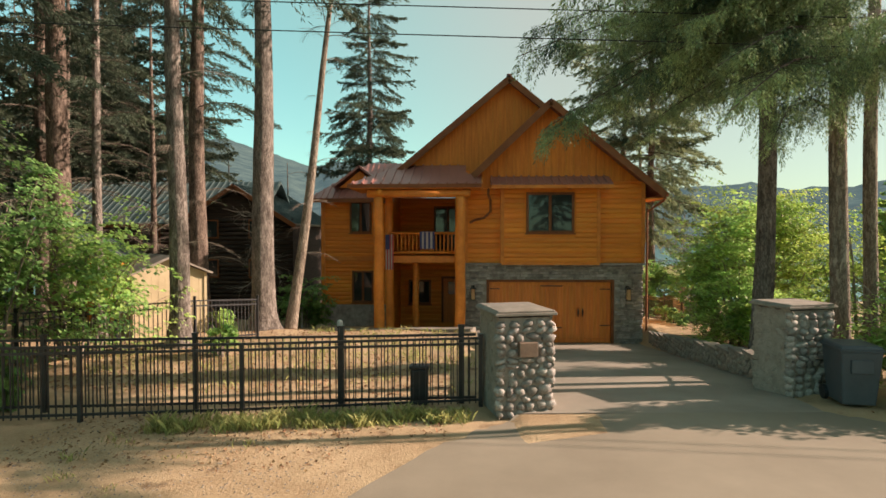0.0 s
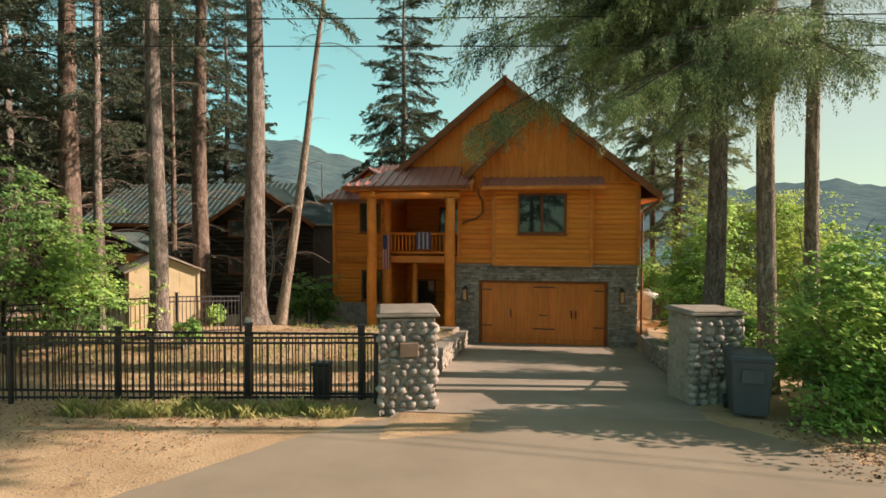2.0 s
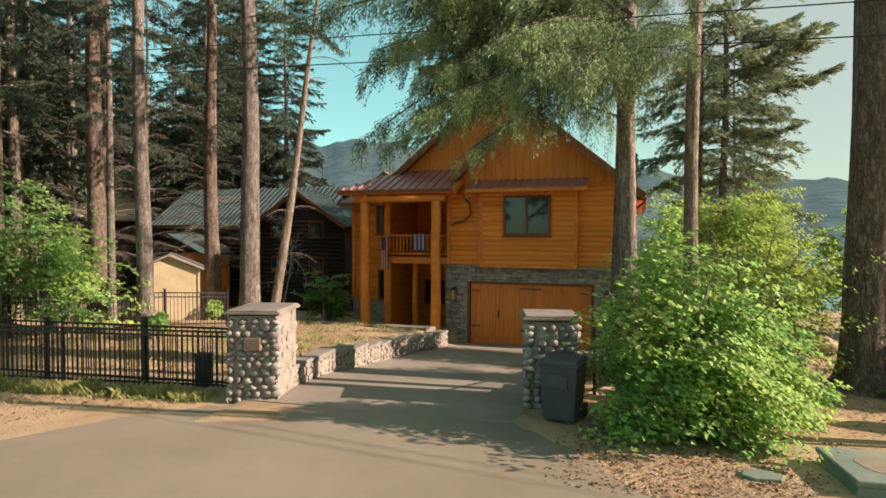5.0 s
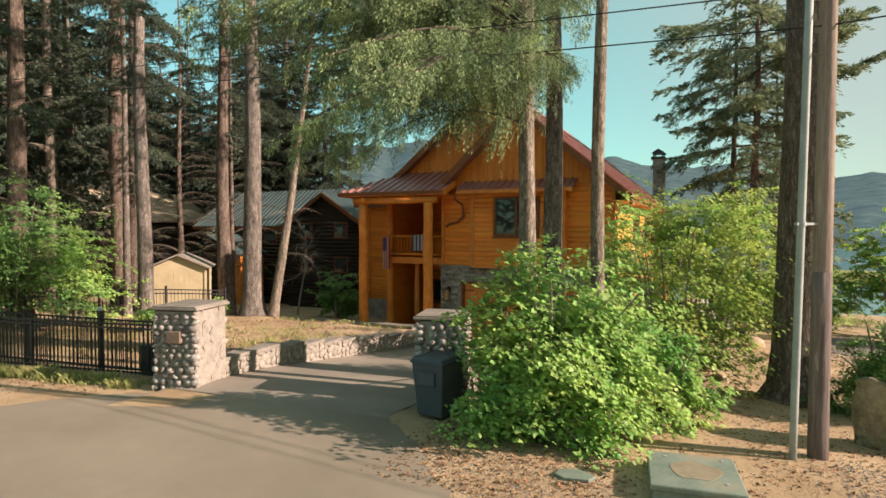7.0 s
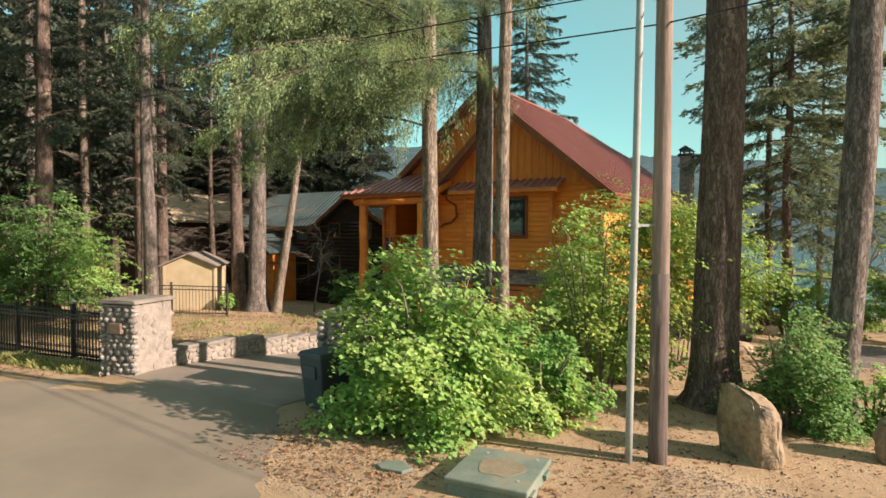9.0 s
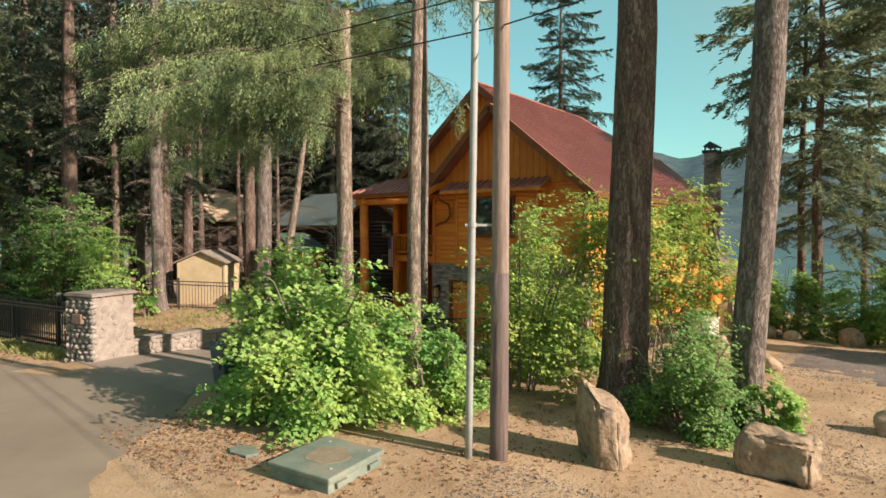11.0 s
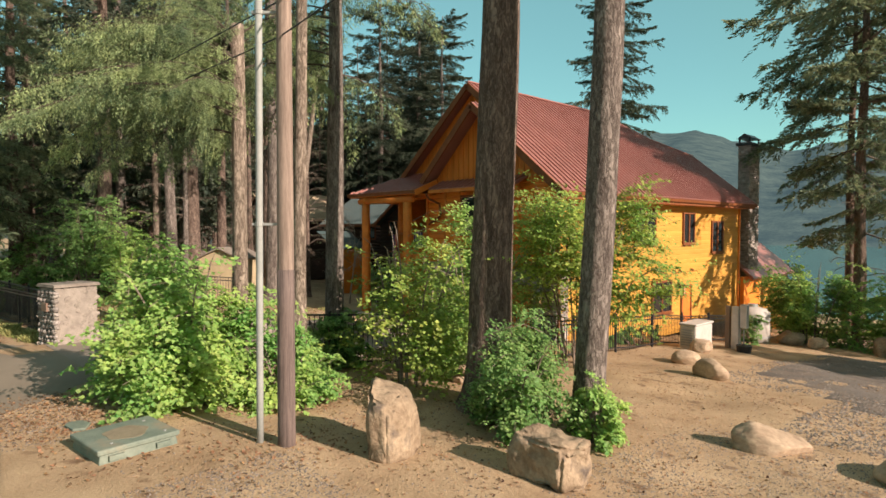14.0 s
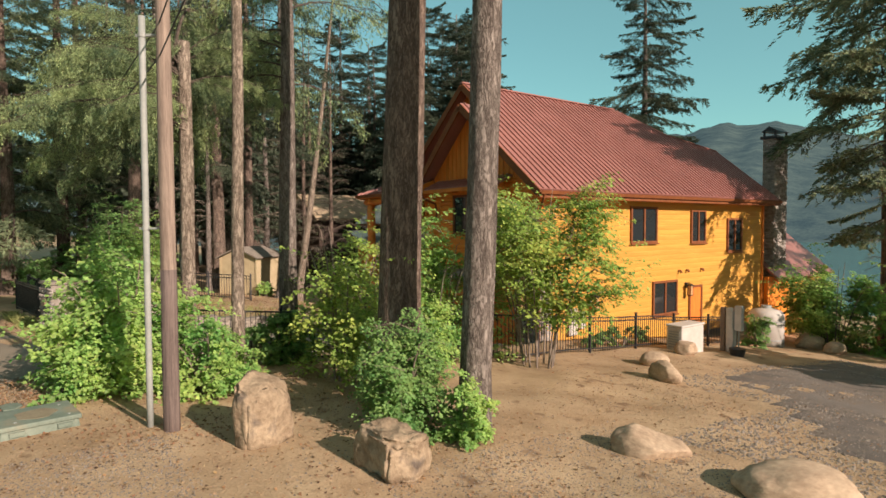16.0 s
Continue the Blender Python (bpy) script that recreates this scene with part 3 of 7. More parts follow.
def ledge_stones(seed, runs, y, z0, z1, holes=()):
    """Thin irregular stones in courses, proud of the wall."""
    rs = np.random.RandomState(seed)
    g = Geo()
    z = z0
    while z < z1:
        h = rs.uniform(0.07, 0.13)
        x = runs[0] + rs.uniform(-0.1, 0)
        while x < runs[1]:
            w = rs.uniform(0.14, 0.38)
            a, b, c, d = max(x, runs[0]) + 0.006, min(x + w, runs[1]) - 0.006, z + 0.005, min(z + h, z1) - 0.005
            if b - a > 0.04 and d - c > 0.03 and not any(a < h1 and b > h0 and c < hz1 and d > hz0 for h0, h1, hz0, hz1 in holes):
                o = rs.uniform(0.02, 0.065)
                j = lambda s=0.012: rs.uniform(-s, s)
                g.add([(a + j(), y, c + j()), (b + j(), y, c + j()), (b + j(), y, d + j()), (a + j(), y, d + j()),
                       (a + 0.015, y - o + j(), c + 0.012), (b - 0.015, y - o + j(), c + 0.012), (b - 0.015, y - o + j(), d - 0.012), (a + 0.015, y - o + j(), d - 0.012)],
                      [(4, 5, 6, 7), (0, 1, 5, 4), (1, 2, 6, 5), (2, 3, 7, 6), (3, 0, 4, 7)])
            x += w
        z += h
    return g


g = ledge_stones(4, (0.33, 7.6), 23.86, G0 + 0.1, 1.6, holes=[(1.3, 6.44, -2, 0.94)])
tagged(piece("stone_facing", g, M["veneer"], house, "dry-laid grey ledge stone"), kind="stuff")
side = ledge_stones(5, (24.0, 24.5), 0, G0 + 0.1, 1.6)
for i, v in enumerate(side.v):
    side.v[i] = np.stack([7.56 - v[:, 1], v[:, 0], v[:, 2]], 1)
tagged(piece("stone_facing", side, M["veneer"], house, "dry-laid grey ledge stone"), kind="stuff")
g = Geo()
g.box(0.28, 7.68, 23.7, 24.0, 1.58, 1.66)
g.box(7.5, 7.7, 24.0, 24.52, 1.58, 1.66)
piece("stone_ledge", g, M["veneer"], house, bevel=0.01)

# horizontal siding of the front and the sides
siding("front_siding", 5.75, 7.58, 23.84, 0, 1.66, 4.95, holes=())
siding("front_siding", 0.45, 1.92, 23.84, 0, 1.66, 4.75)
siding("side_siding", 0, 7.56, 24.06, 40.2, -1.6, 4.75, normal="+x", step=0.22, material="wood_side",
       holes=[(29.05, 30.95, 2.42, 4.05), (33.46, 34.76, 2.36, 3.96), (36.6, 38.1, 1.85, 3.6), (30.6, 32.5, -0.75, 0.85), (33.4, 34.45, -1.75, 0.45), (24.0, 24.5, -2, 1.6)], out=0.012)
# the bay with the window
BAY_Y = 23.56
wall("bay_wall", [(1.92, 1.66), (5.75, 1.66), (5.75, 4.95), (1.92, 4.95)], "y", BAY_Y + 0.02, 23.84, "wood_h")
siding("bay_siding", 1.96, 5.71, BAY_Y + 0.02, 0, 1.68, 4.8, holes=[(2.82, 4.84, 2.82, 4.56)])
g = Geo()
for x in (1.92, 5.75):
    g.box(x - 0.07, x + 0.07, BAY_Y - 0.04, 23.84, 1.66, 4.95)
g.box(1.9, 5.78, BAY_Y - 0.05, 23.8, 1.60, 1.70)
tagged(piece("corner_board", g, M["wood"], house, bevel=0.01), kind="stuff")
g = Geo()
g.box(7.5, 7.64, 23.76, 23.9, 1.66, 5.0)
g.box(0.4, 0.54, 23.76, 23.9, 1.66, 4.8)
g.box(7.5, 7.64, 40.1, 40.26, -1.7, 4.7)
tagged(piece("corner_board", g, M["wood"], house, bevel=0.01), kind="stuff")


def battens(name, x0, x1, y, zlow, ztop, step=0.3):
    g = Geo()
    x = x0
    while x < x1:
        a, b = zlow(x), ztop(x)
        if b - a > 0.1:
            g.box(x - 0.03, x + 0.03, y - 0.025, y, a, b)
        x += step
    return tagged(piece(name, g, M["wood_v"], house), kind="stuff")


battens("gable_batten", 0.6, 7.5, 23.84, lambda x: 5.0, lambda x: min(roof_z(max(x, 3.8)), roof_z(3.8) - (3.8 - x) * 0.95 if x < 3.8 else 99) - 0.28)
battens("gable_batten", -2.9, 4.4, 25.0, lambda x: 5.3, lambda x: roof_z(x) - 0.28)


def window(x0, x1, z0, z1, at, normal="-y", sashes=2, material="trim", fw=0.09):
    """A window as a part of the house: frame, sill and panes."""
    win = piece("window", frame_geo(x0, x1, z0, z1, at, normal, sashes, fw), M[material], house, bevel=0.008)
    g = Geo()
    if normal == "-y":
        g.box(x0 - 0.05, x1 + 0.05, at - 0.12, at - 0.065, z0 - 0.06, z0 - 0.005)
    else:
        g.box(at + 0.065, at + 0.12, x0 - 0.05, x1 + 0.05, z0 - 0.06, z0 - 0.005)
    piece("sill", g, M[material], win, bevel=0.008)
    for k in range(sashes):
        a = x0 + (x1 - x0) * k / sashes
        b = x0 + (x1 - x0) * (k + 1) / sashes
        g = Geo()
        if normal == "-y":
            g.box(a + fw * 0.6, b - fw * 0.6, at - 0.01, at + 0.02, z0 + fw * 0.7, z1 - fw * 0.7)
        else:
            g.box(at - 0.02, at + 0.01, a + fw * 0.6, b - fw * 0.6, z0 + fw * 0.7, z1 - fw * 0.7)
        p = piece("pane", g, M["glass"], win)
    return win


def frame_geo(x0, x1, z0, z1, at, normal, sashes, fw):
    us, holes = [x0, x0 + fw], []
    for k in range(1, sashes):
        c = x0 + (x1 - x0) * k / sashes
        us += [c - fw * 0.5, c + fw * 0.5]
    us += [x1 - fw, x1]
    g = Geo()
    g.lattice(us, [z0, z0 + fw, z1 - fw, z1], lambda i, j: i % 2 == 0 or j != 1, at - 0.06, at + 0.06,
              (lambda u, v, c: (u, c, v)) if normal == "-y" else (lambda u, v, c: (c, u, v)))
    return g


window(2.88, 4.78, 2.88, 4.5, BAY_Y)
window(29.1, 30.92, 2.47, 4.0, 7.585, "+x")
window(33.5, 34.72, 2.4, 3.92, 7.585, "+x")
window(36.65, 38.05, 1.9, 3.55, 7.585, "+x")
window(30.65, 32.46, -0.7, 0.8, 7.585, "+x")

for y in (32.6, 33.2, 34.4):
    g = Geo()
    g.tube([(7.57, y, 1.18), (7.68, y, 1.18), (7.72, y, 1.1)], [0.05, 0.05, 0.055], 10)
    piece("vent", g, M["trim"], house)
for y0, y1, z0, z1 in ((25.3, 25.75, -0.9, 0.1), (25.9, 26.2, -0.7, -0.05)):
    g = Geo()
    g.box(7.58, 7.74, y0, y1, z0, z1)
    piece("meter_box", g, M["white"], house, "pale grey electricity meter box", bevel=0.015)
# side door
g = Geo()
g.box(7.52, 7.6, 33.5, 34.38, -1.72, 0.36)
side_door = piece("side_door", g, M["door_wood"], house, "brown wooden side door")
g = Geo()
for a, b, c, d in ((33.4, 33.5, -1.72, 0.46), (34.38, 34.48, -1.72, 0.46), (33.5, 34.38, 0.36, 0.46)):
    g.box(7.54, 7.64, a, b, c, d)
piece("door_frame", g, M["trim"], side_door)
g = Geo()
g.tube([(7.6, 34.27, -0.72), (7.66, 34.27, -0.72), (7.66, 34.18, -0.72)], 0.014, 6)
piece("handle", g, M["black_metal"], side_door)

# garage door: three carriage leaves with boards
gd = piece("garage_door", (lambda q: (q.box(1.38, 6.36, 23.98, 24.02, -1.6, 0.9), q)[1])(Geo()), M["door_wood"], house, "wide orange-stained wooden carriage garage door")
for k in range(4):
    a, b = 1.42 + k * 1.226, 1.42 + (k + 1) * 1.226 - 0.012
    g = Geo()
    for i in range(7):
        u0, u1 = a + 0.153 + i * (b - a - 0.306) / 7, a + 0.153 + (i + 1) * (b - a - 0.306) / 7 - 0.003
        g.box(u0, u1, 23.948, 23.98, -1.415, 0.715)
    g.box(a, a + 0.15, 23.94, 23.98, -1.58, 0.88)
    g.box(b - 0.15, b, 23.94, 23.98, -1.58, 0.88)
    g.box(a + 0.15, b - 0.15, 23.94, 23.98, 0.72, 0.88)
    g.box(a + 0.15, b - 0.15, 23.94, 23.98, -1.58, -1.42)
    piece("door_leaf", g, M["door_wood"], gd, bevel=0.005)
for x in (2.6, 5.02, 5.2):
    g = Geo()
    g.box(x - 0.02, x + 0.02, 23.89, 23.94, -0.52, -0.2)
    g.tube([(x, 23.9, -0.48), (x, 23.84, -0.44), (x, 23.84, -0.28), (x, 23.9, -0.24)], 0.014, 6)
    piece("handle", g, M["black_metal"], gd, "black iron pull handle")
for x, z, w in ((1.44, -0.88, 0.36), (1.44, 0.6, 0.36), (3.5, 0.72, 0.85), (3.75, -0.42, 0.3), (3.5, -0.98, 0.85), (5.9, 0.6, 0.36), (5.9, -0.88, 0.36)):
    g = Geo()
    g.box(x, x + w, 23.925, 23.94, z - 0.02, z + 0.02)
    g.prism([(x + w, z - 0.03), (x + w + 0.05, z), (x + w, z + 0.03)], "y", 23.925, 23.94)
    piece("strap_hinge", g, M["black_metal"], gd)
g = Geo()
for a, b, c, d in ((1.3, 1.4, -1.6, 0.98), (6.34, 6.44, -1.6, 0.98), (1.4, 6.34, 0.89, 0.98)):
    g.box(a, b, 23.82, 24.0, c, d)
piece("door_frame", g, M["trim"], gd, bevel=0.008)


def wall_lamp(x, y, z, normal="-y"):
    lamp = piece("wall_lamp", (lambda q: (q.box(-0.05, 0.05, -0.02, 0.02, -0.09, 0.09), q.tube([(0, -0.02, 0.05), (0, -0.1, 0.09), (0, -0.14, 0.06)], 0.012, 6), q)[2])(Geo()), M["black_metal"], house, "black lantern with amber glass")
    cage = Geo()
    for sx in (-0.065, 0.065):
        for sy in (-0.065, 0.065):
            cage.bar((sx, -0.14 + sy, -0.3), (sx * 0.8, -0.14 + sy * 0.8, 0.0), 0.012, 0.012)
    cage.prism([(-0.09, -0.23), (0.09, -0.23), (0.09, -0.05), (-0.09, -0.05)], "z", 0.0, 0.02)
    cage.prism([(-0.05, -0.19), (0.05, -0.19), (0.05, -0.09), (-0.05, -0.09)], "z", 0.02, 0.06)
    cage.box(-0.075, 0.075, -0.215, -0.065, -0.32, -0.3)
    piece("cage", cage, M["black_metal"], lamp)
    gl = Geo()
    gl.prism([(-0.055, -0.195), (0.055, -0.195), (0.055, -0.085), (-0.055, -0.085)], "z", -0.3, 0.0)
    piece("lamp_glass", gl, M["lamp_glass"], lamp, "amber glass")
    lamp.matrix_parent_inverse = house.matrix_basis.inverted()
    lamp.matrix_basis = pose(x, y, z, 0, 0, 0 if normal == "-y" else 90) @ Matrix.Diagonal((1.4, 1.4, 1.4, 1))
    for c in lamp.children:
        c.matrix_parent_inverse = Matrix()
    return lamp


wall_lamp(0.75, 23.79, 0.62)
wall_lamp(6.95, 23.79, 0.62)
wall_lamp(7.62, 26.7, 0.45, "+x")
wall_lamp(7.62, 33.15, 0.5, "+x")


# ---- roofs
def roof_slab(name, corners, thick, material, parent, label=""):
    """A flat slab under a four- or more-cornered plane."""
    c = np.array(corners, float)
    nrm = np.cross(c[1] - c[0], c[2] - c[0])
    nrm /= np.linalg.norm(nrm)
    if nrm[2] < 0:
        c, nrm = c[::-1], -nrm
    k = len(c)
    g = Geo()
    g.add(np.concatenate([c, c - nrm * thick]), [tuple(range(k)), tuple(range(k, 2 * k))[::-1]] + [(i, k + i, k + (i + 1) % k, (i + 1) % k) for i in range(k)])
    return piece(name, g, M[material], parent, label)


def ribs(name, lines, material, parent, w=0.05, h=0.055):
    """Raised seams of a metal roof, one bar a seam."""
    g = Geo()
    for a, b in lines:
        g.bar(np.array(a) + (0, 0, h / 2), np.array(b) + (0, 0, h / 2), w, h)
    return tagged(piece(name, g, M[material], parent), kind="stuff")


EAVE_X = 8.25
right = roof_slab("roof", [(RIDGE_X, 24.5, RIDGE_Z), (RIDGE_X, 34.7, RIDGE_Z), (3.95, 37.1, roof_z(3.95)), (4.8, 40.5, roof_z(4.8)), (EAVE_X, 40.6, roof_z(EAVE_X)), (EAVE_X, 23.2, roof_z(EAVE_X)), (3.8, 23.2, roof_z(3.8)), (3.8, 24.5, roof_z(3.8))], 0.14, "roof", house, "standing-seam red metal roof")
seams = []
for y in np.arange(23.4, 40.5, 0.3):
    top = 3.8 if y < 24.5 else float(np.interp(y, [34.7, 37.1, 40.5], [RIDGE_X, 3.95, 4.8]))
    seams.append(((top + 0.02, y, roof_z(top + 0.02)), (EAVE_X, y, roof_z(EAVE_X))))
ribs("roof_seam", seams, "roof", right)
LX = 2 * RIDGE_X - EAVE_X
left_roof = roof_slab("roof", [(RIDGE_X, 24.5, RIDGE_Z), (RIDGE_X, 34.7, RIDGE_Z), (0.57, 37.1, roof_z(0.57)), (-0.3, 40.5, roof_z(-0.3)), (LX, 40.6, roof_z(LX)), (LX, 26.5, roof_z(LX)), (-3.0, 24.5, roof_z(-3.0))], 0.14, "roof", house, "standing-seam red metal roof")
roof_slab("roof", [(RIDGE_X, 34.7, RIDGE_Z), (3.95, 37.1, roof_z(3.95)), (0.57, 37.1, roof_z(0.57))], 0.14, "roof", house)
roof_slab("roof", [(3.95, 37.1, roof_z(3.95)), (4.8, 40.5, roof_z(4.8)), (-0.3, 40.5, roof_z(-0.3)), (0.57, 37.1, roof_z(0.57))], 0.14, "roof", house)
g2 = roof_slab("roof", [(3.8, 23.2, roof_z(3.8)), (3.8, 25.0, roof_z(3.8)), (0.75, 25.0, roof_z(3.8) - 3.05 * 0.95), (0.75, 23.2, roof_z(3.8) - 3.05 * 0.95)], 0.14, "roof", house)
# ridge cap, rakes and eaves
g = Geo()
g.bar((RIDGE_X, 24.45, RIDGE_Z + 0.02), (RIDGE_X, 34.75, RIDGE_Z + 0.02), 0.22, 0.05)
g.bar((RIDGE_X, 34.7, RIDGE_Z + 0.02), (3.95, 37.1, roof_z(3.95) + 0.03), 0.16, 0.05)
g.bar((3.95, 37.1, roof_z(3.95) + 0.03), (4.8, 40.5, roof_z(4.8) + 0.03), 0.16, 0.05)
piece("ridge_cap", g, M["roof"], house)
g = Geo()
g.bar((RIDGE_X, 24.47, RIDGE_Z - 0.15), (-3.0, 24.47, roof_z(-3.0) - 0.15), 0.06, 0.26)
g.bar((RIDGE_X, 24.47, RIDGE_Z - 0.15), (3.8, 24.47, roof_z(3.8) - 0.15), 0.06, 0.26)
g.bar((3.8, 23.17, roof_z(3.8) - 0.15), (EAVE_X, 23.17, roof_z(EAVE_X) - 0.15), 0.06, 0.26)
g.bar((3.8, 23.17, roof_z(3.8) - 0.15), (0.75, 23.17, roof_z(3.8) - 3.05 * 0.95 - 0.15), 0.06, 0.26)
g.bar((4.8, 40.53, roof_z(4.8) - 0.15), (EAVE_X, 40.63, roof_z(EAVE_X) - 0.15), 0.06, 0.26)
g.bar((EAVE_X - 0.02, 23.2, roof_z(EAVE_X) - 0.2), (EAVE_X - 0.02, 40.6, roof_z(EAVE_X) - 0.2), 0.05, 0.2)
piece("fascia", g, M["trim"], house, "brown fascia boards")
g = Geo()
g.box(7.56, EAVE_X - 0.05, 23.22, 40.55, roof_z(EAVE_X) - 0.28, roof_z(EAVE_X) - 0.24)
piece("soffit", g, M["wood"], house)
g = Geo()
for y0, y1 in ((23.2, 40.6),):
    prof = [(EAVE_X + 0.0, 0.0), (EAVE_X + 0.0, -0.12), (EAVE_X + 0.1, -0.12), (EAVE_X + 0.14, 0.0), (EAVE_X + 0.125, 0.0), (EAVE_X + 0.09, -0.105), (EAVE_X + 0.015, -0.105), (EAVE_X + 0.015, 0.0)]
    g.prism([(x, roof_z(EAVE_X) - 0.06 + z) for x, z in prof], "y", y0, y1)
gut = piece("gutter", g, M["trim"], house, "brown gutter")
g = Geo()
ez = roof_z(EAVE_X) - 0.2
g.tube([(EAVE_X + 0.06, 23.4, ez), (EAVE_X + 0.02, 23.4, ez - 0.12), (7.72, 23.72, ez - 0.55), (7.7, 23.74, ez - 0.8), (7.7, 23.74, -1.4)], 0.045, 8)
piece("downpipe", g, M["trim"], house)
g = Geo()
g.tube([(1.35, 22.95, 4.6), (1.35, 23.1, 4.4), (1.45, 23.62, 4.2), (1.45, 23.7, 3.75), (1.2, 23.7, 3.5), (0.8, 23.72, 3.4), (0.62, 23.74, 3.3)], 0.05, 8)
piece("downpipe", g, M["trim"], house)

# awning over the bay window
aw = roof_slab("awning", [(1.45, 23.0, 4.78), (6.2, 23.0, 4.78), (6.2, 23.84, 5.16), (1.45, 23.84, 5.16)], 0.08, "roof", house, "small red metal awning roof")
ribs("roof_seam", [((x, 23.0, 4.78), (x, 23.84, 5.16)) for x in np.arange(1.5, 6.2, 0.3)], "roof", aw, 0.07, 0.06)
g = Geo()
g.box(1.45, 6.2, 22.98, 23.04, 4.62, 4.76)
for x in (1.6, 3.1, 4.6, 6.05):
    g.bar((x, 23.04, 4.66), (x, 23.6, 4.66), 0.08, 0.1)
piece("awning_frame", g, M["wood"], aw, bevel=0.008)

# ---- porch
PE, PY = 4.79, 22.6
porch = roof_slab("porch_roof", [(-4.12, PY, PE), (1.08, PY, PE), (1.08, 23.82, PE + 0.5), (0.45, 23.82, PE + 0.5), (0.45, 24.98, PE + 0.98), (-2.4, 24.98, PE + 0.98)], 0.1, "roof", house, "red metal porch roof")
roof_slab("porch_roof", [(-4.12, PY, PE), (-2.4, 24.98, PE + 0.98), (-4.12, 25.8, PE)], 0.1, "roof", house)
ls = []
for x in np.arange(-3.95, 1.1, 0.37):
    ytop = 24.95 if x < 0.45 else 23.8
    if x < -2.4:
        ytop = PY + (x + 4.12) / 1.72 * 2.38
    if ytop - PY > 0.15:
        ls.append(((x, PY, PE), (x, ytop, PE + (ytop - PY) * 0.98 / 2.38)))
ribs("roof_seam", ls, "roof", porch, 0.07, 0.06)
g = Geo()
g.box(-4.14, 1.06, PY - 0.05, PY + 0.01, PE - 0.15, PE - 0.01)
g.box(-4.16, -4.1, PY, 25.7, PE - 0.15, PE - 0.01)
piece("fascia", g, M["trim"], porch)
g = Geo()
g.bar((1.1, PY - 0.06, PE - 0.12), (1.1, 23.8, PE + 0.38), 0.05, 0.24)
piece("rake_board", g, M["wood"], porch, "orange-stained rake board")
g = Geo()
g.box(-4.05, 1.02, PY + 0.03, 25.0, PE - 0.19, PE - 0.15)
piece("porch_ceiling", g, M["wood"], house)
g = Geo()
g.tube([(-3.4, 22.8, 4.42), (0.65, 22.8, 4.42)], 0.15, 12)
g.tube([(-2.9, 22.65, 4.46), (-2.9, 25.0, 4.46)], 0.13, 12)
piece("porch_beam", g, M["wood"], house, smooth_on=True)


def log_post(x, y, z0, z1, r):
    g = Geo()
    zs = np.linspace(z0, z1, 12)
    rr = r * (1.06 - 0.1 * np.linspace(0, 1, 12)) * (1 + 0.02 * np.sin(zs * 3 + x * 5))
    g.tube([(x + 0.012 * math.sin(z * 2 + x), y, z) for z in zs], rr, 16, 0.02, int(abs(x * 100)))
    return piece("log_post", g, M["wood"], house, "peeled log porch post", smooth_on=True)


log_post(0.25, 22.8, -1.6, 4.3, 0.2)
log_post(-2.96, 22.84, -1.3, 4.3, 0.2)
log_post(-2.82, 24.9, -1.5, 4.5, 0.18)
log_post(-1.75, 25.6, -1.5, 1.7, 0.14)

# recess with balcony, its floor, rail and doors
wall("recess_wall", [(-2.9, G0), (0.5, G0), (0.5, 4.6), (-2.9, 4.6)], "y", 28.6, 28.76, "wood_h")
siding("recess_siding", -2.8, 0.45, 28.6, 0, -1.5, 4.4, holes=[(-0.75, 0.25, -1.5, 0.75), (-1.2, 0.3, 2.0, 4.3)])
wall("recess_side", [(25.2, G0), (28.6, G0), (28.6, 4.6), (25.2, 4.6)], "x", 0.36, 0.5, "wood_h")
g = Geo()
g.box(-2.85, 0.42, 24.72, 28.6, 1.78, 1.9)
floor_b = piece("balcony_floor", g, M["wood"], house)
g = Geo()
g.box(-2.85, 0.42, 24.64, 24.74, 1.62, 1.92)
piece("balcony_fascia", g, M["wood"], house, "pale log fascia", bevel=0.02)
g = Geo()
for z in (2.88, 2.06):
    g.tube([(-2.8, 24.7, z), (0.42, 24.7, z)], 0.055, 10)
rail = piece("railing", g, M["wood"], house, "peeled log balcony railing", smooth_on=True)
for x in np.arange(-2.62, 0.36, 0.165):
    g = Geo()
    g.tube([(x, 24.7, 2.06), (x + 0.004, 24.705, 2.5), (x, 24.7, 2.88)], 0.03, 8, 0.05, int(x * 50) % 97)
    piece("baluster", g, M["wood"], rail, smooth_on=True)
g = Geo()
g.box(-0.68, 0.18, 28.52, 28.6, -1.5, 0.66)
fd = piece("front_door", g, M["door_wood"], house, "wooden front door")
g = Geo()
for a, b, c, d in ((-0.78, -0.68, -1.5, 0.76), (0.18, 0.28, -1.5, 0.76), (-0.68, 0.18, 0.66, 0.76)):
    g.box(a, b, 28.48, 28.6, c, d)
piece("door_frame", g, M["trim"], fd, bevel=0.008)
g = Geo()
g.box(-0.45, -0.05, 28.5, 28.53, -0.1, 0.5)
piece("pane", g, M["glass"], fd)
window(-1.15, 0.25, 2.0, 4.2, 28.56, "-y", 2)
window(-2.4, -1.3, -0.6, 0.6, 28.56, "-y", 1)

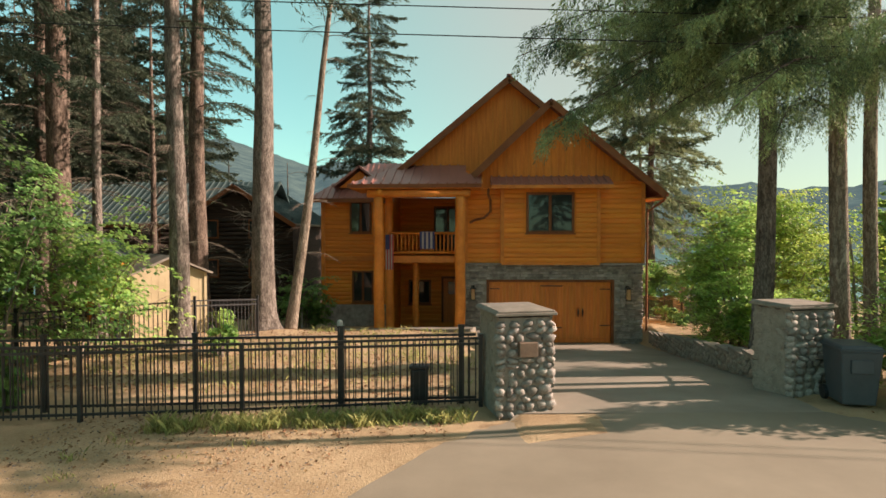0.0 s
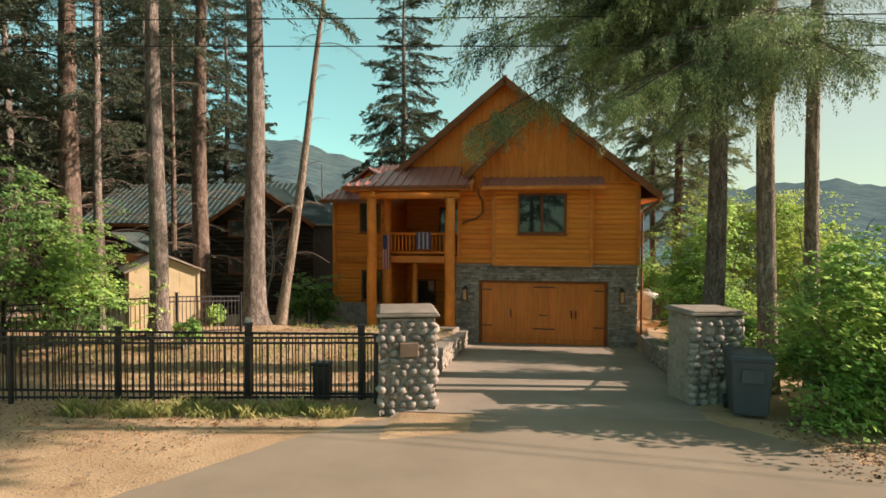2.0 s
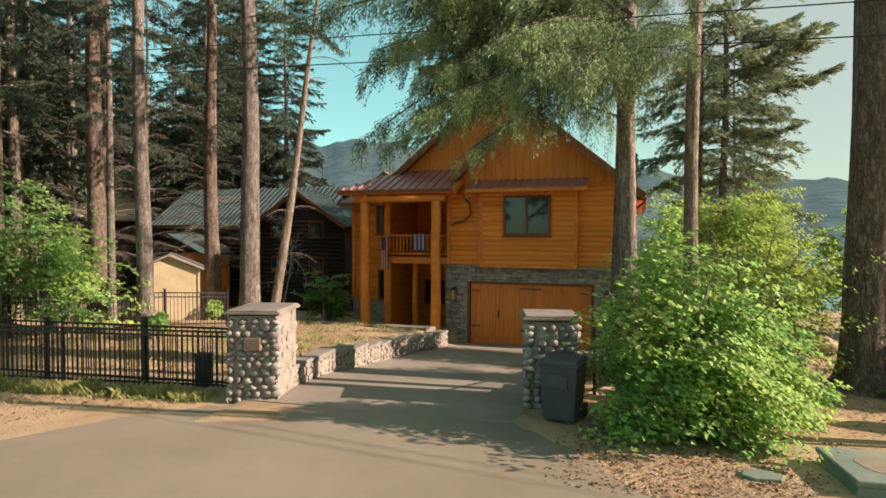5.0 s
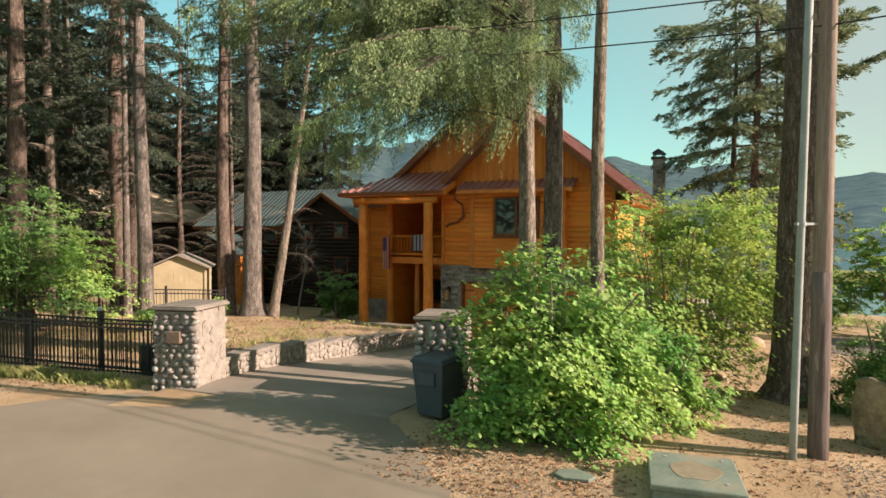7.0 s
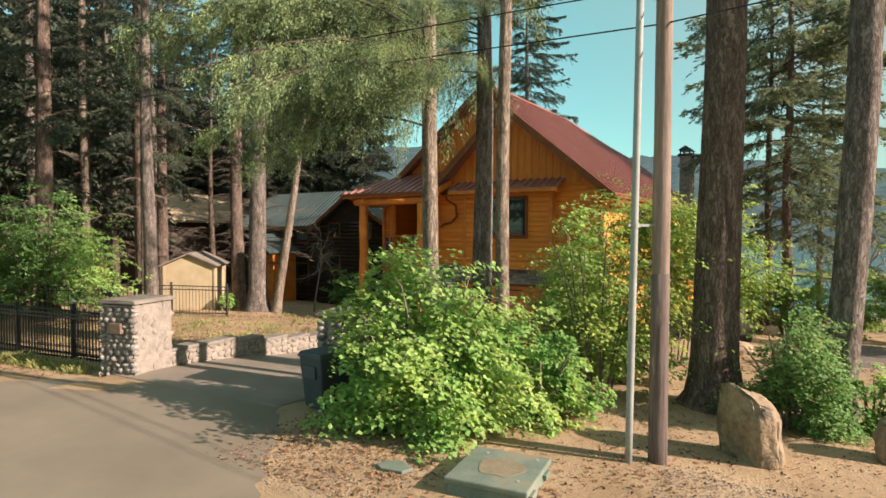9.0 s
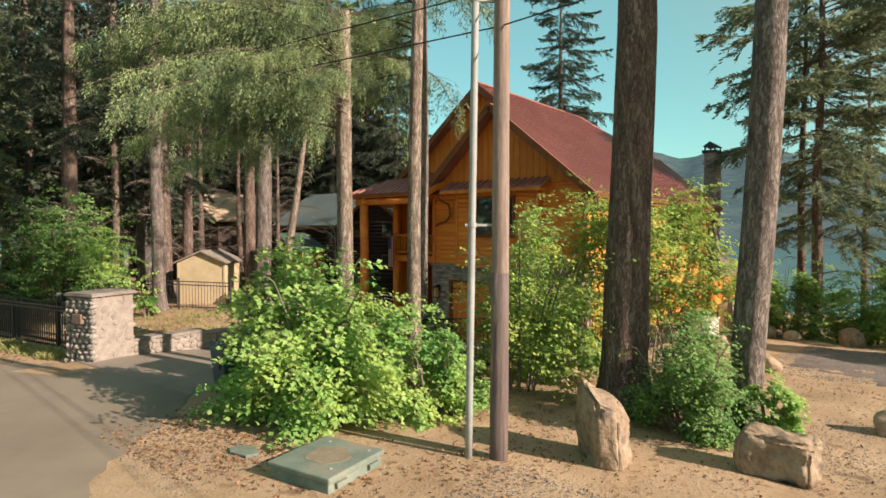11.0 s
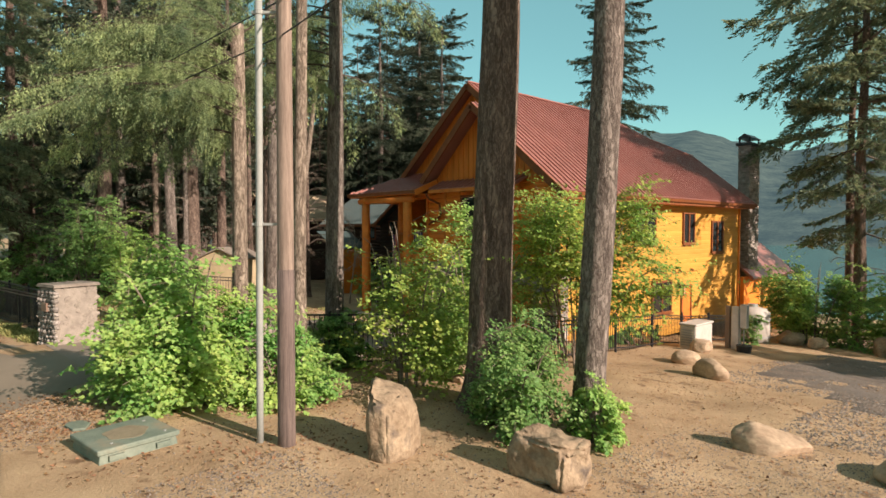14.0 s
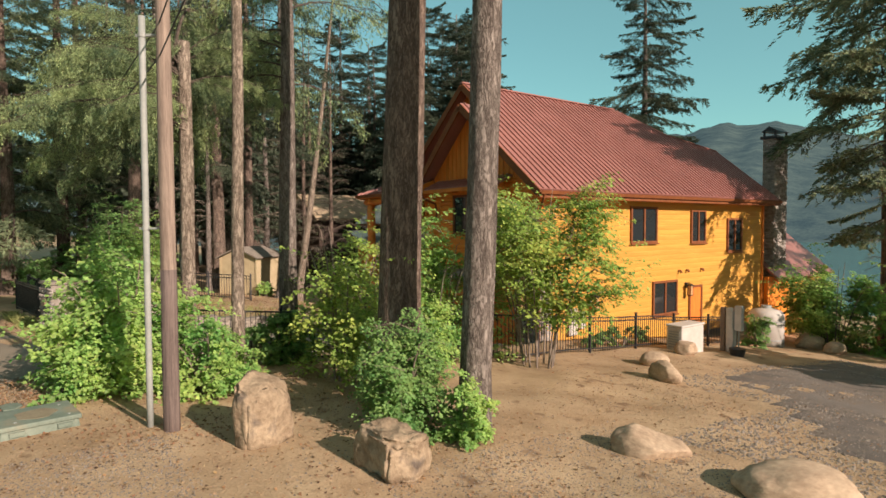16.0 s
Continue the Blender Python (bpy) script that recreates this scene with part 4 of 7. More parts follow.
# ---- set-back wing
wall("wing_wall", [(-6.8, -2.3), (-2.9, -2.3), (-2.9, 4.7), (-6.8, 4.7)], "y", 29.24, 29.44, "wood_h")
wall("wing_side_wall", [(29.44, -2.6), (38, -2.8), (38, 4.7), (29.44, 4.7)], "x", -6.8, -6.6, "wood_h")
siding("wing_siding", -6.8, -3.0, 29.24, 0, -0.7, 4.6, holes=[(-5.5, -4.3, 2.85, 4.55), (-5.4, -4.2, -0.7, 1.05)])
g = Geo()
g.box(-6.82, -3.0, 29.1, 29.24, -2.3, -0.72)
piece("stone_base", g, M["veneer"], house)
g = Geo()
g.box(-6.86, -3.0, 29.14, 29.24, 1.5, 1.72)
g.box(-6.9, -6.72, 29.12, 29.3, -0.7, 4.6)
tagged(piece("corner_board", g, M["wood"], house, bevel=0.01), kind="stuff")
window(-5.45, -4.35, 2.9, 4.5, 29.22)
window(-5.35, -4.25, -0.62, 1.0, 29.22)
wr = roof_slab("roof", [(-7.4, 28.6, 4.62), (-2.8, 28.6, 4.62), (-2.8, 32.2, 6.75), (-5.0, 32.2, 6.75)], 0.12, "roof", house, "red metal wing roof")
roof_slab("roof", [(-7.4, 28.6, 4.62), (-5.0, 32.2, 6.75), (-5.0, 34.0, 6.75), (-7.4, 38.2, 4.62)], 0.12, "roof", house)
roof_slab("roof", [(-5.0, 32.2, 6.75), (-2.8, 32.2, 6.75), (-2.8, 34.5, 5.4), (-5.0, 34.0, 6.75)], 0.12, "roof", house)
ribs("roof_seam", [((x, 28.6, 4.62), (x, 28.6 + 3.6 * min(1, (x + 7.4) / 2.4), 4.62 + 2.13 * min(1, (x + 7.4) / 2.4))) for x in np.arange(-7.1, -2.9, 0.3)], "roof", wr)
g = Geo()
g.box(-7.42, -2.9, 28.55, 28.62, 4.42, 4.6)
piece("fascia", g, M["trim"], wr)
# its little dormer gable
dg = Geo()
dg.prism([(-6.0, 5.2), (-3.9, 5.2), (-4.95, 6.05)], "y", 29.3, 30.4)
dormer = piece("dormer", dg, M["wood_v"], house, "small wooden dormer gable")
for s in (-1, 1):
    roof_slab("dormer_roof", [(-4.95, 29.0, 6.3), (-4.95, 31.6, 6.3), (-4.95 + s * 1.35, 31.6, 5.25), (-4.95 + s * 1.35, 29.0, 5.25)], 0.1, "roof", dormer)

# ---- chimney and low rear addition
g = Geo()
g.box(7.2, 7.8, 40.95, 42.3, -2.5, 7.75)
ch = piece("chimney", g, M["mortar"], house, "tall grey stone chimney")
cs = ledge_stones(8, (7.18, 7.82), 40.95, -2.0, 7.75)
side = ledge_stones(9, (40.93, 42.32), 0, -2.0, 7.75)
for i, v in enumerate(side.v):
    side.v[i] = np.stack([7.8 - v[:, 1], v[:, 0], v[:, 2]], 1)
for q in (cs, side):
    tagged(piece("stone_facing", q, M["veneer"], ch), kind="stuff")
g = Geo()
g.box(7.08, 7.92, 40.83, 42.42, 7.75, 7.9)
g.prism([(7.1, 8.15), (7.9, 8.15), (7.5, 8.42)], "y", 40.9, 42.35)
for x in (7.22, 7.77):
    for y in (41.0, 42.25):
        g.box(x - 0.04, x + 0.04, y - 0.04, y + 0.04, 7.9, 8.15)
piece("chimney_cap", g, M["black_metal"], ch, "dark metal chimney cap")
wall("rear_wing_wall", [(40.2, -3.0), (47, -3.4), (47, 0.5), (40.2, 0.5)], "x", 7.7, 7.9, "wood_h")
siding("rear_wing_siding", 0, 7.9, 42.4, 47.0, -2.8, 0.5, normal="+x", step=0.22, material="wood_side", out=0.02)
roof_slab("roof", [(8.35, 40.4, 0.45), (8.35, 47.3, 0.45), (4.5, 47.3, 3.7), (4.5, 40.4, 3.7)], 0.12, "roof", house, "low red metal roof of the rear addition")

# ---------------------------------------------------------------- trees and shrubs
def blades(centres, dirs, length, width, rs, droop=0.0):
    """Slim four-cornered needle sprays at centres, pointing along dirs. Returns vertices; four a spray."""
    n = len(centres)
    d = dirs / (np.linalg.norm(dirs, axis=1)[:, None] + 1e-9)
    side = np.cross(d, rs.randn(n, 3))
    side /= np.linalg.norm(side, axis=1)[:, None] + 1e-9
    L = length * rs.uniform(0.6, 1.3, (n, 1))
    W = width * rs.uniform(0.7, 1.3, (n, 1))
    tip = centres + d * L + np.array([0, 0, -droop]) * L
    mid = centres + d * L * 0.45
    return np.stack([centres, mid + side * W * 0.5, tip, mid - side * W * 0.5], 1).reshape(-1, 3)


def fir_branch(seed, length, twigs=16, sprays=9, droop=0.45, hang=0.5, blade=0.2, bw=0.045, tubes=True):
    """One drooping fir branch along +x: the limb, and sprays of needles hanging from its twigs."""
    rs = np.random.RandomState(seed)
    u = np.linspace(0, 1, 9 if tubes else 5)
    spine = np.stack([u * length, 0.06 * length * np.sin(u * 3 + seed), -droop * length * u ** 1.7 + 0.12 * length * np.sin(u * math.pi)], 1)
    limb = Geo()
    limb.tube(spine, 0.022 * length / 3 * (1.15 - u) + 0.004, 5 if tubes else 4, caps=False)
    cs, ds = [], []
    for i in range(twigs):
        t = 0.12 + 0.88 * (i + rs.rand() * 0.6) / twigs
        base = np.array([np.interp(t, u, spine[:, k]) for k in range(3)])
        for s in (-1, 1):
            tl = length * (0.34 * (1 - t) + 0.10) * rs.uniform(0.7, 1.25)
            a = rs.uniform(0.5, 1.0)
            way = np.array([math.cos(a), s * math.sin(a), -hang * rs.uniform(0.5, 1.5)])
            way /= np.linalg.norm(way)
            end = base + way * tl + np.array([0, 0, -hang * tl * 0.6])
            if tubes:
                limb.tube([base, base + way * tl * 0.5, end], [0.006, 0.004, 0.002], 3, caps=False)
            for k in range(sprays):
                q = (k + rs.rand()) / sprays
                c = base + way * tl * q + np.array([0, 0, -hang * tl * 0.6 * q * q])
                cs.append(c)
                ds.append(way * 0.7 + rs.randn(3) * 0.45 + np.array([0, 0, -hang * 0.9]))
    return limb, blades(np.array(cs), np.array(ds), blade, bw, rs)


def weeping_branch(seed, length, twigs=28, tassels=5, per_metre=28, droop=0.3, hang=0.7, blade=0.14, bw=0.032, rise=0.12):
    """One heavy weeping bough along +x: limb, side twigs in a flat fan, and full plumes of needles hanging from them."""
    rs = np.random.RandomState(seed)
    u = np.linspace(0, 1, 10)
    spine = np.stack([u * length, 0.05 * length * np.sin(u * 2.6 + seed), -droop * length * u ** 1.7 + rise * length * np.sin(u * math.pi) + 0.05 * length * np.clip(u - 0.8, 0, 1) * 3], 1)
    limb = Geo()
    limb.tube(spine, 0.03 * length / 5 * (1.12 - u) + 0.004, 5)
    cs, ds = [], []
    for i in range(twigs):
        t = 0.08 + 0.92 * (i + rs.rand() * 0.9) / twigs
        base = np.array([np.interp(t, u, spine[:, k]) for k in range(3)])
        for s in (-1, 1):
            if rs.rand() < 0.22:
                continue
            full = rs.choice([0.35, 0.75, 1.0, 1.35])
            tl = length * (0.05 + 0.2 * math.sin(math.pi * min(1, t * 1.15)) ** 0.7 * (1.1 - 0.5 * t)) * rs.uniform(0.5, 1.3)
            a = rs.uniform(0.5, 1.15)
            way = np.array([math.cos(a), s * math.sin(a), -rs.uniform(0.05, 0.45)])
            limb.tube([base, base + way * tl * 0.5, base + way * tl + np.array([0, 0, -0.15 * tl])], [0.008, 0.005, 0.002], 3, caps=False)
            for k in range(tassels):
                q = (k + rs.rand()) / tassels
                c = base + way * tl * q + np.array([0, 0, -0.15 * tl * q * q])
                hl = hang * full * rs.uniform(0.3, 1.25) * (0.5 + 0.5 * (1 - t)) * (0.6 + 0.4 * math.sin(q * math.pi))
                sway = rs.randn(3) * np.array([0.12, 0.12, 0]) + way * 0.22
                n = max(5, int(hl * per_metre))
                w = (np.arange(n) + rs.rand(n)) / n
                az = rs.rand(n) * 6.283
                rad = np.stack([np.cos(az), np.sin(az), np.zeros(n)], 1)
                wide = (0.12 * (1 - w) ** 0.6 + 0.02)[:, None]
                cs.append(c + sway * hl * w[:, None] + np.stack([0 * w, 0 * w, -hl * w], 1) + rad * wide * 0.5)
                ds.append(sway * 0.5 + rad * 0.9 * (1 - 0.45 * w[:, None]) + np.array([0, 0, -0.85]) + rs.randn(n, 3) * 0.15)
    return limb, blades(np.concatenate(cs), np.concatenate(ds), blade, bw, rs)


def finger_branch(seed, length, twigs=15, per_metre=46, droop=0.4, hang=0.4, blade=0.13, bw=0.034):
    """One fir bough along +x that sags and lifts again at its tip, with side shoots like ragged brushes of uneven length."""
    rs = np.random.RandomState(seed)
    u = np.linspace(0, 1, 9)
    spine = np.stack([u * length, 0.10 * length * np.sin(u * 2.4 + seed), -droop * length * u ** 1.3 + 0.09 * length * np.clip(u - 0.55, 0, 1) ** 1.5 * 4], 1)
    limb = Geo()
    limb.tube(spine, 0.024 * length / 3 * (1.12 - u) + 0.004, 5, caps=False)
    cs, ds = [], []

    def brush(p, way, run, sag, fat):
        n = max(6, int(run * per_metre * rs.uniform(0.7, 1.3)))
        w = ((np.arange(n) + rs.rand(n)) / n)[:, None]
        rad = rs.randn(n, 3) * np.array([1, 1, 0.55])
        rad /= np.linalg.norm(rad, axis=1)[:, None]
        cs.append(p + way * run * w + np.array([0, 0, -1.0]) * sag * run * w ** 1.6 + rad * fat * 0.3 * (1 - 0.6 * w))
        ds.append(way * 0.9 + rad * fat * 6 * (1 - 0.5 * w) + np.array([0, 0, -0.35 * sag]))

    for i in range(twigs):
        t = 0.14 + 0.86 * (i + rs.rand() * 0.9) / twigs
        if rs.rand() < 0.16:
            continue
        base = np.array([np.interp(t, u, spine[:, k]) for k in range(3)])
        for s in (-1, 1):
            if rs.rand() < 0.2:
                continue
            tl = length * (0.06 + 0.30 * (1 - t) ** 0.8) * rs.choice([0.5, 0.8, 1.0, 1.35])
            a = rs.uniform(0.35, 1.05)
            way = np.array([math.cos(a), s * math.sin(a), rs.uniform(-0.3, 0.1)])
            sag = hang * rs.uniform(0.4, 1.6)
            limb.tube([base, base + way * tl * 0.5 - np.array([0, 0, 0.33 * sag * tl * 0.5]), base + way * tl - np.array([0, 0, sag * tl])], [0.008, 0.005, 0.002], 3, caps=False)
            brush(base, way, tl, sag, 0.13)
            for k in range(rs.randint(2, 5)):
                q = rs.uniform(0.15, 0.9)
                b = base + way * tl * q - np.array([0, 0, sag * tl * q ** 1.6])
                a2 = a + rs.choice([-1, 1]) * rs.uniform(0.4, 0.9)
                brush(b, np.array([math.cos(a2), s * math.sin(a2), rs.uniform(-0.5, 0.05)]), tl * rs.uniform(0.25, 0.55), hang * rs.uniform(0.5, 2.4), 0.12)
    brush(spine[6], (spine[8] - spine[6]) / np.linalg.norm(spine[8] - spine[6]), length * 0.3, 0.0, 0.11)
    return limb, blades(np.concatenate(cs), np.concatenate(ds), blade, bw, rs)


def leafy_mesh(name, quads):
    quads = np.asarray(quads, np.float32)
    n = len(quads) // 4
    return fast_mesh(name, quads, np.full(n, 4), np.arange(n * 4))


def turned(v, az, tilt, scale, at):
    ca, sa, ct, st = math.cos(az), math.sin(az), math.cos(tilt), math.sin(tilt)
    m = np.array([[ca, -sa, 0], [sa, ca, 0], [0, 0, 1]]) @ np.array([[ct, 0, -st], [0, 1, 0], [st, 0, ct]])
    return (np.asarray(v) * scale) @ m.T + np.asarray(at)


def trunk_geo(x, y, z0, height, r, lean=(0, 0), seed=0, flare=1.5, sides=18, bend=0.05, top_r=0.12):
    rs = np.random.RandomState(seed)
    hs = np.concatenate([[-0.3, 0.0, 0.12, 0.3, 0.6, 1.0, 1.6], np.linspace(2.5, height, max(6, int(height / 1.2)))])
    ph = rs.rand(2) * 6
    pts = [(x + lean[0] * h + bend * math.sin(h * 0.5 + ph[0]), y + lean[1] * h + bend * math.sin(h * 0.4 + ph[1]), z0 + h) for h in hs]
    rr = [r * (1 + (flare - 1) * math.exp(-max(h, 0) / 0.35)) * (1 - (1 - top_r) * max(h, 0) / height) for h in hs]
    g = Geo()
    g.tube(pts, rr, sides, 0.035, seed)
    return g, lambda h: tuple(np.interp(h, hs, [p[k] for p in pts]) for k in range(3))


TEMPLATES = {}


def templates(kind):
    if kind not in TEMPLATES:
        if kind == "near":
            TEMPLATES[kind] = [weeping_branch(s, 3.0, 18, 4, 46, 0.36, 0.5, 0.105, 0.019) for s in (1, 2, 3, 4)]
        elif kind == "bough":
            TEMPLATES[kind] = [weeping_branch(s, 6.0, 34, 6, 62, 0.27, 1.05, 0.085, 0.02) for s in (14, 15, 16)]
        elif kind == "mid":
            TEMPLATES[kind] = [fir_branch(s, 3.0, 16, 24, 0.30, 0.32, 0.2, 0.042, False) for s in (5, 6, 7)]
        elif kind == "sweep":
            TEMPLATES[kind] = [finger_branch(s, 3.0, 15, 60, d, h, 0.15, 0.04) for s, d, h in ((17, 0.34, 0.35), (18, 0.5, 0.55), (19, 0.26, 0.2), (20, 0.42, 0.75))]
        elif kind == "bare":
            TEMPLATES[kind] = [fir_branch(s, 3.0, 16, 1, 0.2, 0.25, 0.2, 0.02) for s in (11, 12, 13)]
        else:
            TEMPLATES[kind] = [fir_branch(s, 3.0, 9, 6, 0.30, 0.35, 0.42, 0.17, False) for s in (8, 9, 10)]
    return TEMPLATES[kind]


def crown(centre_at, h0, h1, reach, n, kind, seed, top_share=0.25, ways=None, tilt=0.0, tops=True):
    """Branches up a trunk. reach: length of the lowest. ways: (from, to) radians, to grow one side only."""
    rs = np.random.RandomState(seed)
    tm = templates(kind)
    limbs, quads = Geo(), []
    for i in range(n):
        q = (i + rs.rand()) / n
        h = h0 + (h1 - h0) * q
        L = reach * (1 - (1 - top_share) * q) * (rs.uniform(0.4, 1.25) if kind == "sweep" else rs.uniform(0.65, 1.2))
        az = i * 2.4 + rs.uniform(-0.4, 0.4) if ways is None else rs.uniform(*ways)
        tl = tilt + 0.45 * q + (rs.uniform(-0.3, 0.22) if kind == "sweep" else rs.uniform(-0.12, 0.12))
        lg, bl = tm[rs.randint(len(tm))]
        at = centre_at(h)
        base_len = 6.0 if kind == "bough" else 3.0
        quads.append(turned(bl, az, tl, L / base_len, at))
        off = limbs.n
        lv = np.concatenate(lg.v)
        limbs.v.append(turned(lv, az, tl, L / base_len, at))
        limbs.f.extend([tuple(k + off for k in f) for f in lg.f])
        limbs.n += len(lv)
    return limbs, np.concatenate(quads)


def fir(x, y, height, r, bark="bark_grey", h0=8.0, reach=3.0, n=40, kind="mid", seed=1, lean=(0, 0), label="", z0=None, flare=1.5, ways=None,
        tilt=0.0, dead=0, top_share=0.2, needle="needle", top_r=0.12, group="conifers", tops=None):
    """A conifer: trunk, limbs and needled crown, with dead stubs below the crown."""
    z = float(ground_z(x, y)) if z0 is None else z0
    tree = thing("fir_tree", (x, y, z), label or "tall fir tree with a bare lower trunk", "tree", group)
    g, at = trunk_geo(x, y, z, height, r, lean, seed, flare, top_r=top_r)
    piece("trunk", g, M[bark], tree, smooth_on=True)
    if dead:
        lg, _ = crown(at, 2.5, h0 + 1, reach * 0.7, dead, "bare", seed + 50, 0.8)
        lim = piece("dead_branch", lg, M["twig"], tree, "thin dead lower branches")
        tagged(lim, kind="stuff")
    if n:
        lg, q = crown(at, h0, tops or height * 0.98, reach, n, kind, seed, top_share, ways, tilt)
        tagged(piece("limb", lg, M["branch"], tree), kind="stuff")
        c = new("crown", leafy_mesh("crown", q))
        c.data.materials.append(M[needle])
        c.parent = tree
        c.matrix_parent_inverse = tree.matrix_basis.inverted()
    return tree


def leaf_quads(centres, normals, size, rs):
    """Small pointed leaves: six-cornered, folded along the midrib. Returns vertices, six a leaf."""
    n = len(centres)
    nn = normals / (np.linalg.norm(normals, axis=1)[:, None] + 1e-9)
    a = np.cross(nn, rs.randn(n, 3))
    a /= np.linalg.norm(a, axis=1)[:, None] + 1e-9
    b = np.cross(nn, a)
    s = size * rs.uniform(0.6, 1.3, (n, 1))
    fold = nn * s * 0.12
    return np.stack([centres - a * s * 0.5, centres - a * s * 0.12 + b * s * 0.46 + fold, centres + a * s * 0.18 + b * s * 0.22 + fold,
                     centres + a * s * 0.62, centres + a * s * 0.18 - b * s * 0.22 + fold, centres - a * s * 0.12 - b * s * 0.46 + fold], 1).reshape(-1, 3)


def shrub(name, x, y, rx, ry, h, leaves, size, material, seed, label, stems=9, base=0.0, category="shrub", ragged=0.35, sprays=None, group="", low=0.0, z0=None):
    """A leafy shrub: stems that fork and arch outwards, with leaves in layered sprays along them."""
    rs = np.random.RandomState(seed)
    z = float(ground_z(x, y)) if z0 is None else z0
    bush = thing(name, (x, y, z), label, category, group)
    g = Geo()
    cs, ns = [], []
    count = sprays or max(40, leaves // 46)
    per = max(4, leaves // count)
    tips = []
    for i in range(stems):
        a = 2 * math.pi * (i + rs.rand()) / stems
        out = rs.uniform(0.35, 0.95)
        tip = np.array([x + math.cos(a) * rx * out, y + math.sin(a) * ry * out, z + h * rs.uniform(0.6, 1.0) * math.sqrt(max(0.05, 1 - 0.6 * out * out))])
        root = np.array([x + math.cos(a) * 0.15 * rx, y + math.sin(a) * 0.15 * ry, z - 0.05])
        mid = root * 0.45 + tip * 0.55 + np.array([0, 0, 0.18 * h])
        pts = [root, root * 0.7 + mid * 0.3 + (0, 0, 0.06 * h), mid, mid * 0.4 + tip * 0.6 + (0, 0, 0.04 * h), tip]
        g.tube(pts, [0.03, 0.024, 0.017, 0.011, 0.005], 5)
        tips.append(pts)
    sunward = np.array([0.9, 0.2, 0.4])
    lobes = []
    for i in range(16):
        la, lr = rs.uniform(0, 6.28), math.sqrt(rs.rand()) * 0.72
        lobes.append((math.cos(la) * lr, math.sin(la) * lr, rs.uniform(0.12, 0.86) * (1 - 0.45 * lr), rs.uniform(0.16, 0.36)))
    reach = min(rx, ry, h / 2)
    for i in range(count):
        # flat sprays reach outwards from a few uneven lobes, in layers with gaps between
        lx, ly, lz, lr = lobes[rs.randint(len(lobes))]
        d = rs.randn(3)
        d /= np.linalg.norm(d)
        p = np.array([lx, ly, lz]) + d * lr * rs.uniform(0.5, 1.1)
        shoot = rs.rand() < ragged * 0.25
        if shoot:
            p *= rs.uniform(1.05, 1.22)
        p[2] = min(abs(p[2]), 1.04)
        c = np.array([x + p[0] * rx, y + p[1] * ry, z + low + p[2] * (h - low)])
        outv = np.array([p[0] + 0.4 * rs.randn(), p[1] + 0.4 * rs.randn(), 0.0])
        outv /= np.linalg.norm(outv) + 1e-6
        side = np.array([-outv[1], outv[0], 0.0])
        span = (0.2 + 0.22 * rs.rand() + (0.12 if shoot else 0)) * min(1.5, reach)
        rise = rs.uniform(-0.5, 0.15) + (0.7 if shoot else 0)
        droop = rs.uniform(0.2, 0.7)
        root = c - outv * span * 1.2 - np.array([0, 0, span * 0.35])
        if rs.rand() < 0.7:
            g.tube([root, c - outv * span * 0.4, c + outv * span * 0.8 + np.array([0, 0, (rise - droop) * span * 0.6])], [0.007, 0.005, 0.002], 3, caps=False)
        for _ in range(per):
            a, b = rs.uniform(-1, 1), rs.uniform(-1, 1)
            b *= 0.75 * (1 - 0.45 * abs(a))
            cs.append(c + outv * span * a + side * span * b + np.array([0, 0, span * (rise * a - droop * max(a, 0) ** 2 - 0.3 * b * b) + rs.randn() * 0.03]))
            ns.append(np.array([0, 0, 0.9]) + outv * 0.35 + sunward * 0.45 + rs.randn(3) * 0.38)
    cs, ns = np.array(cs), np.array(ns)
    keep = cs[:, 2] > z + 0.02
    v = leaf_quads(cs[keep], ns[keep], size, rs)
    n = len(v) // 6
    tagged(piece("stem", g, M["twig"], bush), kind="stuff")
    f = new("foliage", fast_mesh("foliage", v, np.full(n * 2, 4), (np.arange(n)[:, None] * 6 + np.array([[0, 1, 2, 3, 0, 3, 4, 5]])).ravel()))
    f.data.materials.append(M[material])
    f.parent = bush
    f.matrix_parent_inverse = bush.matrix_basis.inverted()
    return bush


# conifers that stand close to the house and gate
fir(-7.1, 15.2, 24, 0.26, "bark_grey", 8.5, 2.6, 40, "mid", 21, dead=6, label="grey-barked fir with a straight bare trunk", needle="needle_shade")
fir(-9.25, 20.9, 27, 0.33, "bark_red", 8.0, 3.0, 46, "mid", 22, dead=8, label="red-brown fir trunk sunlit on one side", needle="needle_shade")
fir(-6.45, 19.8, 30, 0.40, "bark_grey", 11.5, 3.0, 34, "mid", 23, flare=1.75, label="thick sunlit fir trunk with a flared base", needle="needle_shade")
fir(-5.6, 20.1, 17, 0.20, "bark_pale", 10.0, 1.8, 14, "bare", 24, lean=(0.105, 0.09), flare=1.3, dead=14, label="thin leaning half-dead tree with bare twigs")
fir(7.72, 14.55, 21, 0.25, "bark_grey", 6.8, 3.4, 46, "near", 25, flare=1.4, label="grey fir with heavy drooping boughs", ways=(1.6, 4.6), top_share=0.8, tops=13.5, needle="needle_lit")
# Next three crowns, out of view, are thickened to shade the western wood
fir(9.1, 12.85, 23, 0.145, "bark_pale", 15.5, 3.0, 44, "mid", 27, flare=1.3, top_r=0.35, label="slim pale fir trunk among shrubs")
fir(12.66, 14.93, 32, 0.435, "bark_red", 17, 4.4, 70, "mid", 28, lean=(0.0, 0.02), flare=1.75, top_r=0.3, label="massive dark fir trunk with deep bark and a flared base")
